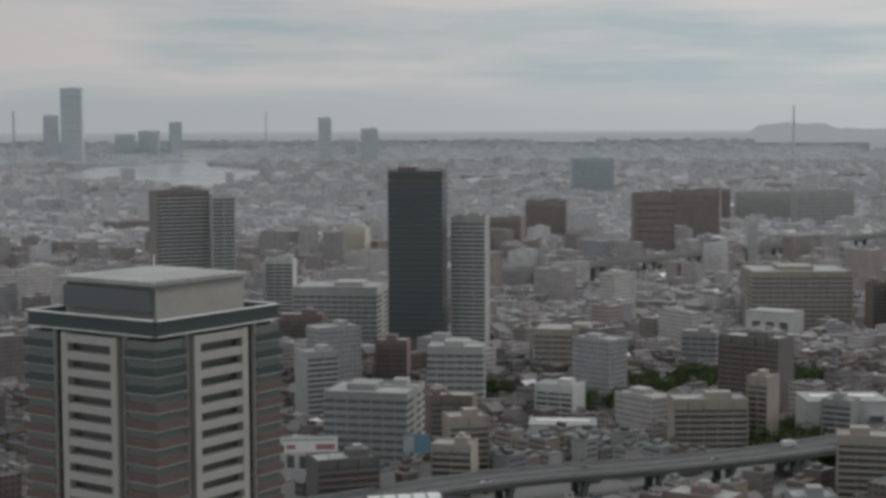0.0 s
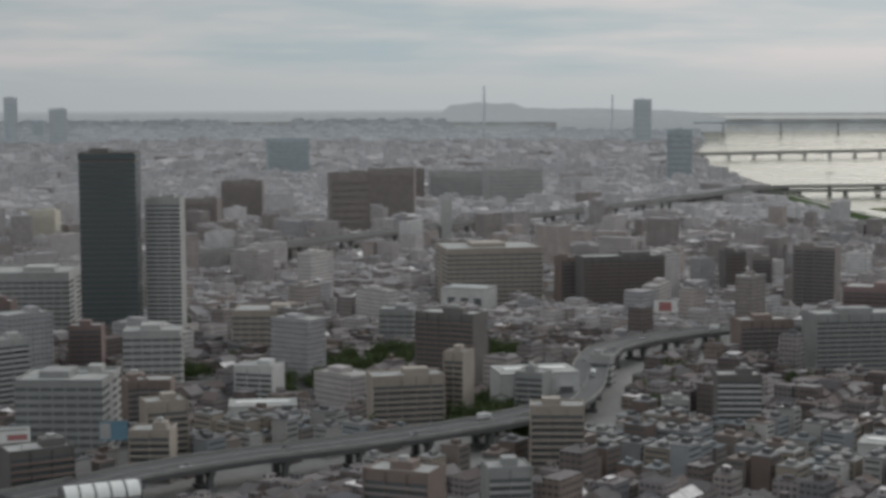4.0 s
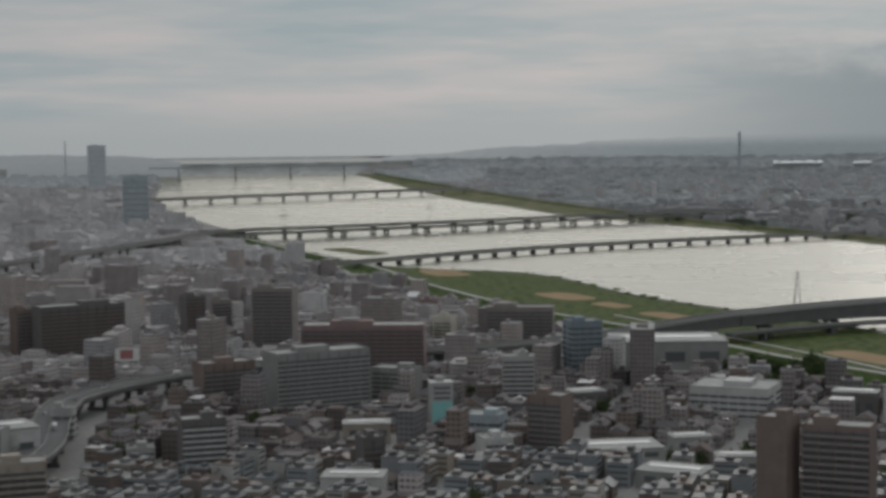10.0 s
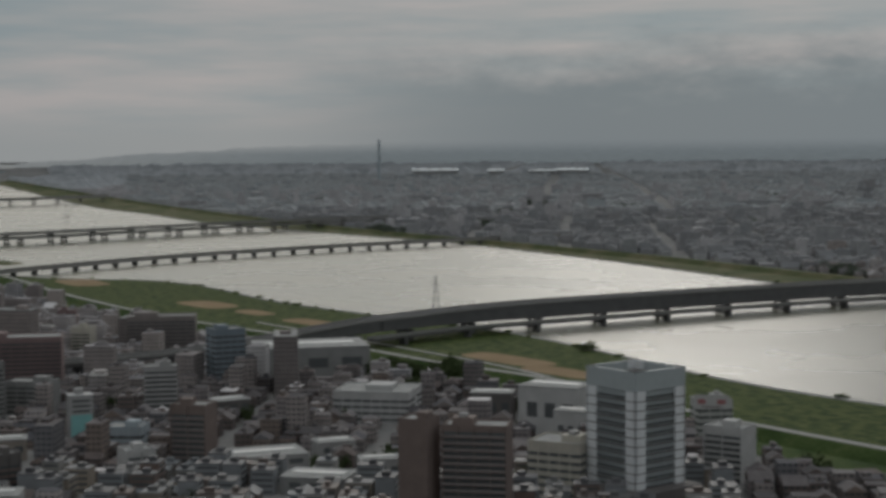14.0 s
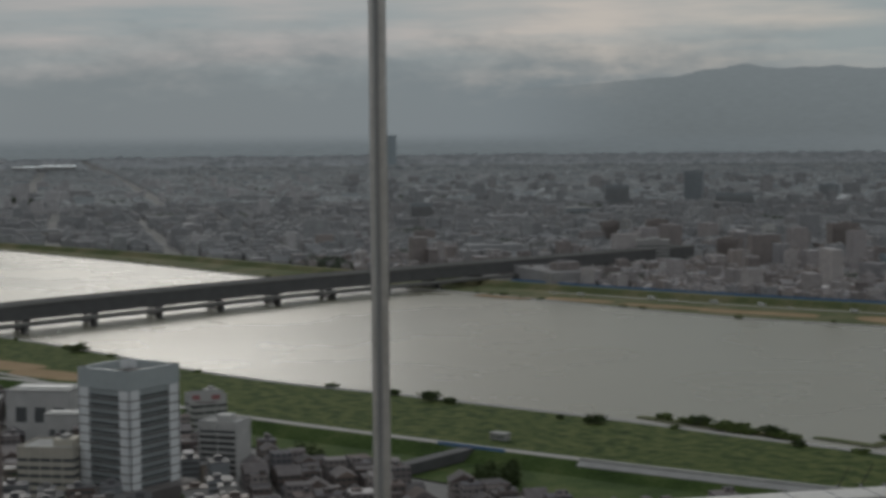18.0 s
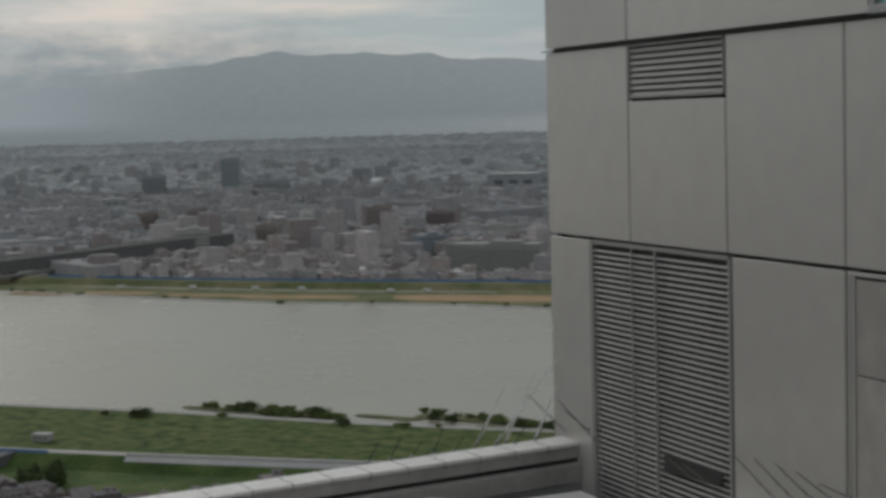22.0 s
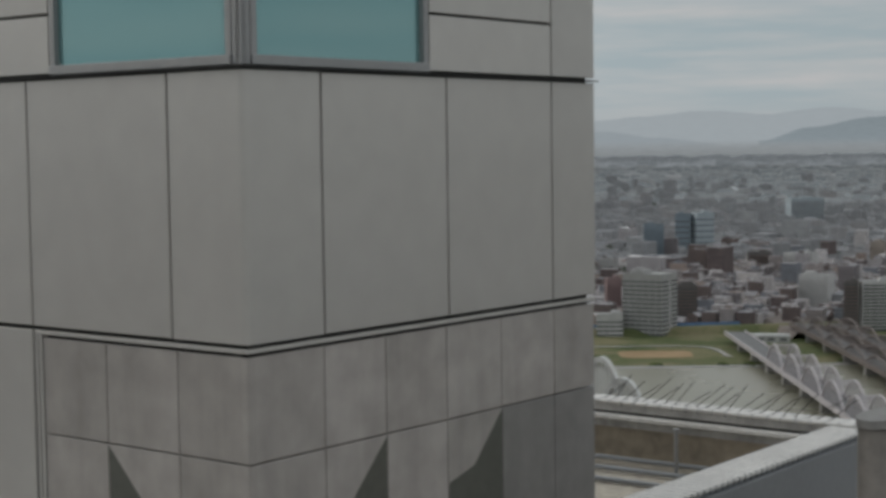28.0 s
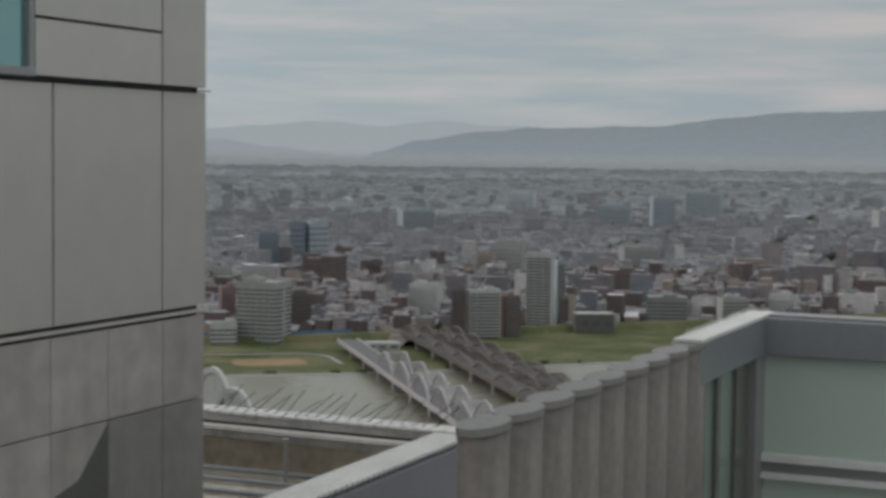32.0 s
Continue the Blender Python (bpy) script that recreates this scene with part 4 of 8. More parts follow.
sweep("path", line([(-1400, 1108), (-1345, 1124), (-1192, 1160), (-1035, 1214), (-940, 1250)], 20), [(-3, 1.15), (3, 1.15), (3, 1.3), (-3, 1.3)], M_CONC, True, "pale road along the far river meadow", "road")
sweep("path", PATH_A, [(-2.5, 1.15), (2.5, 1.15), (2.5, 1.25), (-2.5, 1.25)], M_CONC, True, "pale path across the river meadow", "path")
sweep("road", line([(-676, 440), (-684, 468), (-692, 496)], 10), [(-4, 1.2), (4, 1.2), (4, 6.9), (-4, 6.9)], M_ASPHALT, True, "ramp road up to the embankment", "road")
sweep("barrier", near_levee[np.searchsorted(near_levee[:, 0], -655):np.searchsorted(near_levee[:, 0], -440)] + np.array([2.0, -5.0]), [(-0.3, 4.2), (0.3, 4.2), (0.3, 8.4), (-0.3, 8.4)], WALL["white"], True, "white barrier along the embankment road", "barrier")
sweep("revetment", near_levee[np.searchsorted(near_levee[:, 0], -650):np.searchsorted(near_levee[:, 0], -430)], [(-9.0, 4.5), (-6.1, 6.5), (-6.1, 6.9), (-9.0, 4.9)], WALL["pale"], True, "pale concrete facing on the embankment slope", "embankment wall")
sweep("barrier", near_levee[np.searchsorted(near_levee[:, 0], -722):np.searchsorted(near_levee[:, 0], -640)] + np.array([2.0, -5.0]), [(-0.3, 6.4), (0.3, 6.4), (0.3, 8.3), (-0.3, 8.3)], M_TARP, True, "blue sheet barrier along the embankment road", "barrier")

# ---- elevated roads and bridges ----
def deck_road(name, curve, width, z, thick, pier_step, label, mat, rails=True, start=None, end=None):
    """An elevated road: deck, parapets, and piers with crossheads as parts. start, end: the height and thickness that it has there."""
    c = line(curve, 25.0)
    root = tagged(new(name), label, name.replace("_", " "), "", "structure")
    s = np.concatenate([[0], np.cumsum(np.linalg.norm(np.diff(c, axis=0), axis=1))])
    far = start or end or (z, thick)
    grow = np.clip((s if start else s[-1] - s) / 230.0, 0, 1)
    grow = grow * grow * (3 - 2 * grow)
    zs, ts = far[0] + (z - far[0]) * grow, far[1] + (thick - far[1]) * grow
    cz = np.column_stack([c, zs])
    w = width / 2
    def strip(nm, prof, m):
        o = sweep(nm, cz, prof, m, True, kind="")
        o.parent = root
    strip("deck", lambda i: [(-w * 0.94, -ts[i]), (w * 0.94, -ts[i]), (w * 0.96, -1.2), (w, -1.0), (w, 0), (-w, 0), (-w, -1.0), (-w * 0.96, -1.2)], mat)
    strip("carriageway", [(-w + 0.6, 0.02), (w - 0.6, 0.02), (w - 0.6, 0.12), (-w + 0.6, 0.12)], M_ASPHALT)
    if rails:
        for e in (-1, 1):
            strip("parapet", [(e * w - 0.25, 0), (e * w + 0.25, 0), (e * w + 0.25, 1.6), (e * w - 0.25, 1.6)], M_PARAPET)
        strip("median", [(-0.3, 0.12), (0.3, 0.12), (0.2, 1.1), (-0.2, 1.1)], M_PARAPET)
    base = None
    for q in np.arange(pier_step / 2, s[-1], pier_step):
        x, y = np.interp(q, s, c[:, 0]), np.interp(q, s, c[:, 1])
        x2, y2 = np.interp(q + 5, s, c[:, 0]), np.interp(q + 5, s, c[:, 1])
        p = settle([(x, y, 0)])[0]
        k = squeeze(np.hypot(x, y)) / np.hypot(x, y)
        if base is None:
            bm = boxes((-w * 0.8, w * 0.8, -1.4, 1.4, z - thick - 2.6, z - thick))
            for dx in (-w * 0.5, w * 0.5):
                box(bm, dx - 1.5, dx + 1.5, -1.5, 1.5, -0.5, z - thick - 2.5, 0.2)
            box(bm, -w * 0.72, w * 0.72, -2.4, 2.4, -0.5, 2.0)
            o = base = part("pier", bm, M_DARKCONC, root)
        else:
            o = again("pier", base, root)
        o.location, o.rotation_euler, o.scale = p, (0, 0, math.atan2(y2 - y, x2 - x) - math.pi / 2), (k, k, k)
    return root


M_PARAPET = surface("pale_road_parapet", (0.24, 0.235, 0.225), 0.8, scale=5.0, vary=0.2)
EXPRESSWAY = [(-560, -345), (-640, -300), (-704, -240), (-762, -195), (-806, -172), (-862, -168), (-940, -178), (-1010, -182), (-1070, -158), (-1124, -116), (-1185, -30), (-1228, 70), (-1262, 160), (-1300, 245), (-1352, 330)]
deck_road("expressway", EXPRESSWAY, 22, 13, 2.6, 38, "dark elevated expressway crossing the low houses", M_DARKCONC, end=(22.0, 9.5))
RIVER_ROAD = [(-1355, 330), (-1420, 470), (-1505, 812), (-1532, 974), (-1555, 1114), (-1585, 1324), (-1610, 1520)]
deck_road("road_bridge", RIVER_ROAD, 30, 24.5, 14.0, 78, "wide dark deep-girdered road bridge over the river", M_DARKCONC, start=(22.0, 9.5))
deck_road("low_bridge", [(x + 34, y - 10) for x, y in RIVER_ROAD], 9, 9.0, 2.0, 78, "low slim service bridge beside the road bridge", M_DARKCONC)
HIGHWAY = [(-1400, -720), (-1649, -623), (-1907, -550), (-2182, -450), (-2560, -330), (-2900, -215), (-2990, -60), (-3100, 150), (-3250, 400), (-3380, 640), (-3480, 900)]
deck_road("highway_bridge", HIGHWAY, 26, 21, 3.4, 92, "grey double-deck highway bridge on tall piers", M_CONC)
deck_road("highway_lower_deck", HIGHWAY[4:], 28, 12.5, 2.6, 92, "lower deck of the grey highway bridge", M_CONC)
deck_road("rail_bridge", [(-2100, -120), (-2217, 4), (-2440, 262), (-2600, 545), (-2700, 800), (-2790, 1080)], 12, 11, 4.5, 40, "low grey railway bridge on many piers", M_CONC)
deck_road("far_bridge", [(-4650, -760), (-4771, -596), (-5095, -223), (-5380, 160), (-5560, 420)], 20, 22, 8, 95, "far girder bridge over the river", M_CONC)
deck_road("estuary_bridge", [polar(262.9, 8300)[:2], polar(265, 8350)[:2], polar(267.5, 8450)[:2], polar(270.8, 8600)[:2]], 30, 74, 8, 300, "very distant bridge across the river mouth", WALL["blue"], False)

# ---- the joined city: what nobody could count ----
RNG = np.random.default_rng(7)
KEEP_OUT = []  # x, y, radius of the single buildings


# wooded parks: x, y, radius
PARKS = [(-965, -334, 30), (-1005, -316, 28), (-878, -345, 26), (-1022, -255, 26), (-838, -214, 34), (-800, -195, 30), (-1155, 300, 22), (-1150, 335, 24), (-815, 210, 14), (-628, 470, 16), (-905, -430, 22)]


def dist_to(curve, x, y):
    best = np.full(len(x), 1e9)
    for q in curve:
        best = np.minimum(best, (x - q[0]) ** 2 + (y - q[1]) ** 2)
    return np.sqrt(best)


def free_land(x, y, margin):
    """False on the river, its meadows, the elevated roads, the park and under the single buildings."""
    lo = np.interp(x, house_limit[:, 0], house_limit[:, 1]) - 6
    hi = np.interp(x, far_levee[:, 0], far_levee[:, 1]) + 26
    b_lo = np.interp(x, near_bank[:, 0], near_bank[:, 1])
    lo = np.where(x < -3300, b_lo - 40, lo)
    ok = (y < lo) | (y > hi)
    be, d = np.degrees(np.arctan2(x, y)) % 360, np.hypot(x, y)
    ok &= ~((be > 263.0) & (be < 270.6) & (d > 9700))
    near_, far_ = (np.interp(be, *zip(*q)) for q in (BASIN_NEAR, BASIN_FAR))
    ok &= ~((be > 228.6) & (be < 236.84) & (d > near_ - 350) & (d < far_))
    ok &= ~((d > 7000) & (d < 15000) & (be > np.interp(d, [q[0] for q in CHANNEL], [q[1] for q in CHANNEL])) & (be < np.interp(d, [q[0] for q in CHANNEL], [q[2] for q in CHANNEL])))
    ok &= ~((be > 254.0) & (be < 257.8) & (d > np.interp(be, (254.0, 255.2, 256.06, 256.6, 257.8), (11000, 9300, 8300, 9500, 13000)) - 300))
    ok &= ~((be > 246.0) & (be < 248.6) & (d > 11700) & (d < 17000))
    for c, w in ((EXPRESSWAY, 20), (RIVER_ROAD, 46), (HIGHWAY, 28)):
        ok &= dist_to(line(c, 12.0), x, y) > w + margin
    for px, py, r in PARKS:
        ok &= (x - px) ** 2 + (y - py) ** 2 > (r + 2) ** 2
    for cx, cy, r in KEEP_OUT:
        ok &= (x - cx) ** 2 + (y - cy) ** 2 > (r + margin) ** 2
    return ok


def plots(d0, d1, b0, b1, pitch, street=5, jit=0.12):
    """Building plots on turned street grids inside a ring sector of the plan."""
    r = d1
    g = np.arange(-r, r, pitch)
    gx, gy = np.meshgrid(g, g)
    i, j = np.meshgrid(np.arange(len(g)), np.arange(len(g)))
    gx, gy, i, j = gx.ravel(), gy.ravel(), i.ravel(), j.ravel()
    keep = (i % street != 0) & (j % (street + 2) != 0)
    gx, gy = gx[keep], gy[keep]
    a = radians(-21)
    x, y = gx * math.cos(a) - gy * math.sin(a), gx * math.sin(a) + gy * math.cos(a)
    d, be = np.hypot(x, y), np.degrees(np.arctan2(x, y)) % 360
    be = np.where(be < 90, be + 360, be)
    k = (d > d0) & (d < d1) & (be > b0) & (be < b1)
    x, y = x[k], y[k]
    x += RNG.uniform(-jit, jit, len(x)) * pitch
    y += RNG.uniform(-jit, jit, len(y)) * pitch
    return x, y, np.full(len(x), a)


def house_mesh(name, x, y, w, d, h, rot, gable, label, mats):
    """Many small buildings in one mesh: flat roofs with a raised rim or stair head, or pitched roofs."""
    n = len(x)
    ca, sa = np.cos(rot), np.sin(rot)
    lx = np.array([-1, 1, 1, -1]) * 0.5
    ly = np.array([-1, -1, 1, 1]) * 0.5
    V, Fc, MI, UV = [], [], [], []
    off = 0

    def prism(x, y, w, d, z0, z1, ca, sa, roof_mat):
        nonlocal off
        m = len(x)
        if not m:
            return
        px = x[:, None] + (lx * w[:, None]) * ca[:, None] - (ly * d[:, None]) * sa[:, None]
        py = y[:, None] + (lx * w[:, None]) * sa[:, None] + (ly * d[:, None]) * ca[:, None]
        lo = np.stack([px, py, np.repeat(z0[:, None], 4, 1)], 2)
        hi = np.stack([px, py, np.repeat(z1[:, None], 4, 1)], 2)
        V.append(np.concatenate([lo, hi], 1).reshape(-1, 3))
        b = off + np.arange(m) * 8
        for k in range(4):
            q = (k + 1) % 4
            Fc.append(np.column_stack([b + k, b + q, b + 4 + q, b + 4 + k]))
            MI.append(np.zeros(m, int))
            L = w if k % 2 == 0 else d
            o = RNG.uniform(0, 3, m)
            hh = z1 - z0
            UV.append(np.stack([np.column_stack([o, z0 * 0]), np.column_stack([o + L, z0 * 0]), np.column_stack([o + L, hh]), np.column_stack([o, hh])], 1))
        Fc.append(np.column_stack([b + 4, b + 5, b + 6, b + 7]))
        MI.append(np.full(m, roof_mat))
        UV.append(np.zeros((m, 4, 2)))
        off += m * 8

    flat = ~gable
    prism(x[flat], y[flat], w[flat], d[flat], 0 * h[flat], h[flat], ca[flat], sa[flat], 1)
    # stair heads and plant rooms on the flat roofs
    s = np.flatnonzero(flat & (h > 7.5) & (RNG.random(n) < 0.75))
    sx, sy = RNG.uniform(-0.22, 0.22, len(s)) * w[s], RNG.uniform(-0.22, 0.22, len(s)) * d[s]
    prism(x[s] + sx * ca[s] - sy * sa[s], y[s] + sx * sa[s] + sy * ca[s], w[s] * RNG.uniform(0.25, 0.5, len(s)), d[s] * RNG.uniform(0.2, 0.45, len(s)), h[s] - 0.2, h[s] + RNG.uniform(1.5, 3.4, len(s)), ca[s], sa[s], 1)
    # pitched roofs
    g = np.flatnonzero(gable)
    prism(x[g], y[g], w[g], d[g], 0 * h[g], h[g], ca[g], sa[g], 1)
    if len(g):
        e = 0.45
        rx = np.array([-1, 1, 1, -1, -1, 1])
        ry = np.array([-1, -1, 1, 1, 0, 0])
        W2, D2 = w[g] / 2 + e, d[g] / 2 + e
        px = x[g][:, None] + rx * W2[:, None] * ca[g][:, None] - ry * D2[:, None] * sa[g][:, None]
        py = y[g][:, None] + rx * W2[:, None] * sa[g][:, None] + ry * D2[:, None] * ca[g][:, None]
        top = h[g] + 0.32 * d[g]
        pz = np.stack([h[g] + 0.05] * 4 + [top] * 2, 1)
        V.append(np.stack([px, py, pz], 2).reshape(-1, 3))
        b = off + np.arange(len(g)) * 6
        for q in ((0, 1, 5, 4), (2, 3, 4, 5)):
            Fc.append(np.column_stack([b + k for k in q]))
            MI.append(np.full(len(g), 1))
            UV.append(np.zeros((len(g), 4, 2)))
        for q in ((1, 2, 5, 5), (3, 0, 4, 4)):
            Fc.append(np.column_stack([b + k for k in q]))
            MI.append(np.zeros(len(g), int))
            UV.append(np.zeros((len(g), 4, 2)))
        off += len(g) * 6
    v = settle(np.concatenate(V))
    fc = np.concatenate(Fc)
    tri = fc[:, 2] == fc[:, 3]
    mi, uv = np.concatenate(MI), np.concatenate(UV)
    me = bpy.data.meshes.new(name)
    me.vertices.add(len(v))
    me.vertices.foreach_set("co", v.astype(np.float32).ravel())
    cnt = np.where(tri, 3, 4)
    start = np.concatenate([[0], np.cumsum(cnt)[:-1]])
    mask = np.ones(fc.shape, bool)
    mask[tri, 3] = False
    me.loops.add(int(cnt.sum()))
    me.loops.foreach_set("vertex_index", fc[mask].astype(np.int32))
    me.polygons.add(len(fc))
    me.polygons.foreach_set("loop_start", start.astype(np.int32))
    me.polygons.foreach_set("material_index", mi.astype(np.int32))
    for m in mats:
        me.materials.append(m)
    me.uv_layers.new(name="UVMap").data.foreach_set("uv", uv[mask].astype(np.float32).ravel())
    me.update()
    me.validate()
    me.shade_flat()
    return tagged(new(name, me), label, "houses", "", "stuff")


def district(d0, d1, pitch, b0, b1, label, tall, mats):
    x, y, rot = plots(d0, d1, b0, b1, pitch)
    k = free_land(x, y, pitch * 0.45)
    x, y, rot = x[k], y[k], rot[k]
    n = len(x)
    w, d = pitch * RNG.uniform(0.62, 0.98, n), pitch * RNG.uniform(0.62, 0.98, n)
    h = RNG.gamma(6.0, 1.35, n) + 3.0
    big = RNG.random(n) < tall
    h = np.where(big, RNG.uniform(14, 34, n), h)
    w = np.where(big, w * RNG.uniform(1.0, 1.7, n), w)
    h = np.minimum(h, 36) * (0.82 if d1 < 1200 else 1.0)
    rot = rot + RNG.choice([0, 0, 0, math.pi / 2], n) + RNG.normal(0, 0.06, n)
    gable = (h < 9.5) & (RNG.random(n) < 0.55)
    return house_mesh("city_houses", x, y, w, d, h, rot, gable, label, mats)


def midrises(d0, d1, pitch, b0, b1, share, label, mats):
    """Larger blocks scattered over the low city."""
    x, y, rot = plots(d0, d1, b0, b1, pitch, 9, 0.4)
    k = (RNG.random(len(x)) < share) & free_land(x, y, 16)
    x, y, rot = x[k], y[k], rot[k]
    n = len(x)
    w, d = RNG.uniform(16, 46, n), RNG.uniform(12, 20, n)
    h = RNG.gamma(5.0, 4.2, n) + 9
    rot = rot + RNG.choice([0, math.pi / 2], n) + RNG.normal(0, 0.15, n)
    return house_mesh("city_blocks", x, y, w, d, np.minimum(h, 58), rot, np.zeros(n, bool), label, mats)


MIDRISE_WALLS = [fabric_walls("midrise_walls_" + str(i), [(0.0, c), (0.5, c)], 0.3) for i, c in enumerate(((0.37, 0.34, 0.332), (0.27, 0.235, 0.222), (0.47, 0.44, 0.43), (0.2, 0.175, 0.168), (0.34, 0.3, 0.28), (0.31, 0.3, 0.308)))]
MIDRISE_TONES = ("grey", "taupe", "pale", "dark brown", "tan", "slate-grey")


def single_midrises(d0, d1, pitch, b0, b1, share):
    """The nearer larger blocks of the low city, each a building of its own."""
    x, y, rot = plots(d0, d1, b0, b1, pitch, 9, 0.4)
    k = (RNG.random(len(x)) < share) & free_land(x, y, 16)
    for px, py, a in zip(x[k], y[k], rot[k]):
        w, d, h = RT.uniform(8, 22), RT.uniform(6, 10), min(RT.gammavariate(5.0, 4.2) + 9, 50)
        i = RT.randrange(6)
        v = [(sx * w, sy * d, z) for z in (0, h) for sx, sy in ((-1, -1), (1, -1), (1, 1), (-1, 1))]
        f = [(0, 1, 5, 4), (1, 2, 6, 5), (2, 3, 7, 6), (3, 0, 4, 7), (4, 5, 6, 7)]
        uv = []
        for m in (w, d, w, d):
            uv += [(0.4, 0), (0.4 + 2 * m, 0), (0.4 + 2 * m, h), (0.4, h)]
        ob = tagged(mesh_object("apartment_block", v, f, [MIDRISE_WALLS[i]], None, uv + [(0, 0)] * 4), MIDRISE_TONES[i] + " mid-rise block standing over low houses", "apartments", "mid-rise blocks of the low city")
        ob.location = settle([(px, py, 0)])[0]
        ob.rotation_euler = (0, 0, a + RT.choice((0, math.pi / 2)) + RT.gauss(0, 0.15))
        part("roof", boxes((-w, w, -d, d, h, h + 0.3), (-w, w, -d, -d + 0.4, h + 0.3, h + 1.0), (-w, w, d - 0.4, d, h + 0.3, h + 1.0)), M_ROOF if i % 2 else M_CONC, ob)
        q, r = RT.uniform(-0.4, 0.4) * w, RT.uniform(0.2, 0.4) * w
        part("plant_room", boxes((q - r, q + r, -d * 0.5, d * 0.45, h + 0.3, h + RT.uniform(2.2, 3.8))), MIDRISE_WALLS[i], ob)
        KEEP_OUT.append((px, py, w * 0.8))


def sheds(d0, d1, pitch, b0, b1, share, label, mats):
    """Long low halls and depots between the houses."""
    x, y, rot = plots(d0, d1, b0, b1, pitch, 9, 0.45)
    k = (RNG.random(len(x)) < share) & free_land(x, y, 34)
    x, y, rot = x[k], y[k], rot[k]
    n = len(x)
    rot = rot + RNG.choice([0, math.pi / 2], n) + RNG.normal(0, 0.1, n)
    return house_mesh("city_sheds", x, y, RNG.uniform(50, 130, n), RNG.uniform(26, 60, n), RNG.uniform(11, 25, n), rot, np.zeros(n, bool), label, mats)

# ---- single buildings that stand out of the city ----
def bar(prof, x0, x1):
    """A (y, z) outline drawn out along x as one solid piece."""
    bm = bmesh.new()
    a, b = [bm.verts.new((x0, y, z)) for y, z in prof], [bm.verts.new((x1, y, z)) for y, z in prof]
    k = len(prof)
    bm.faces.new(a[::-1])
    bm.faces.new(b)
    for i in range(k):
        bm.faces.new((a[i], a[(i + 1) % k], b[(i + 1) % k], b[i]))
    bmesh.ops.recalc_face_normals(bm, faces=bm.faces)
    return bm


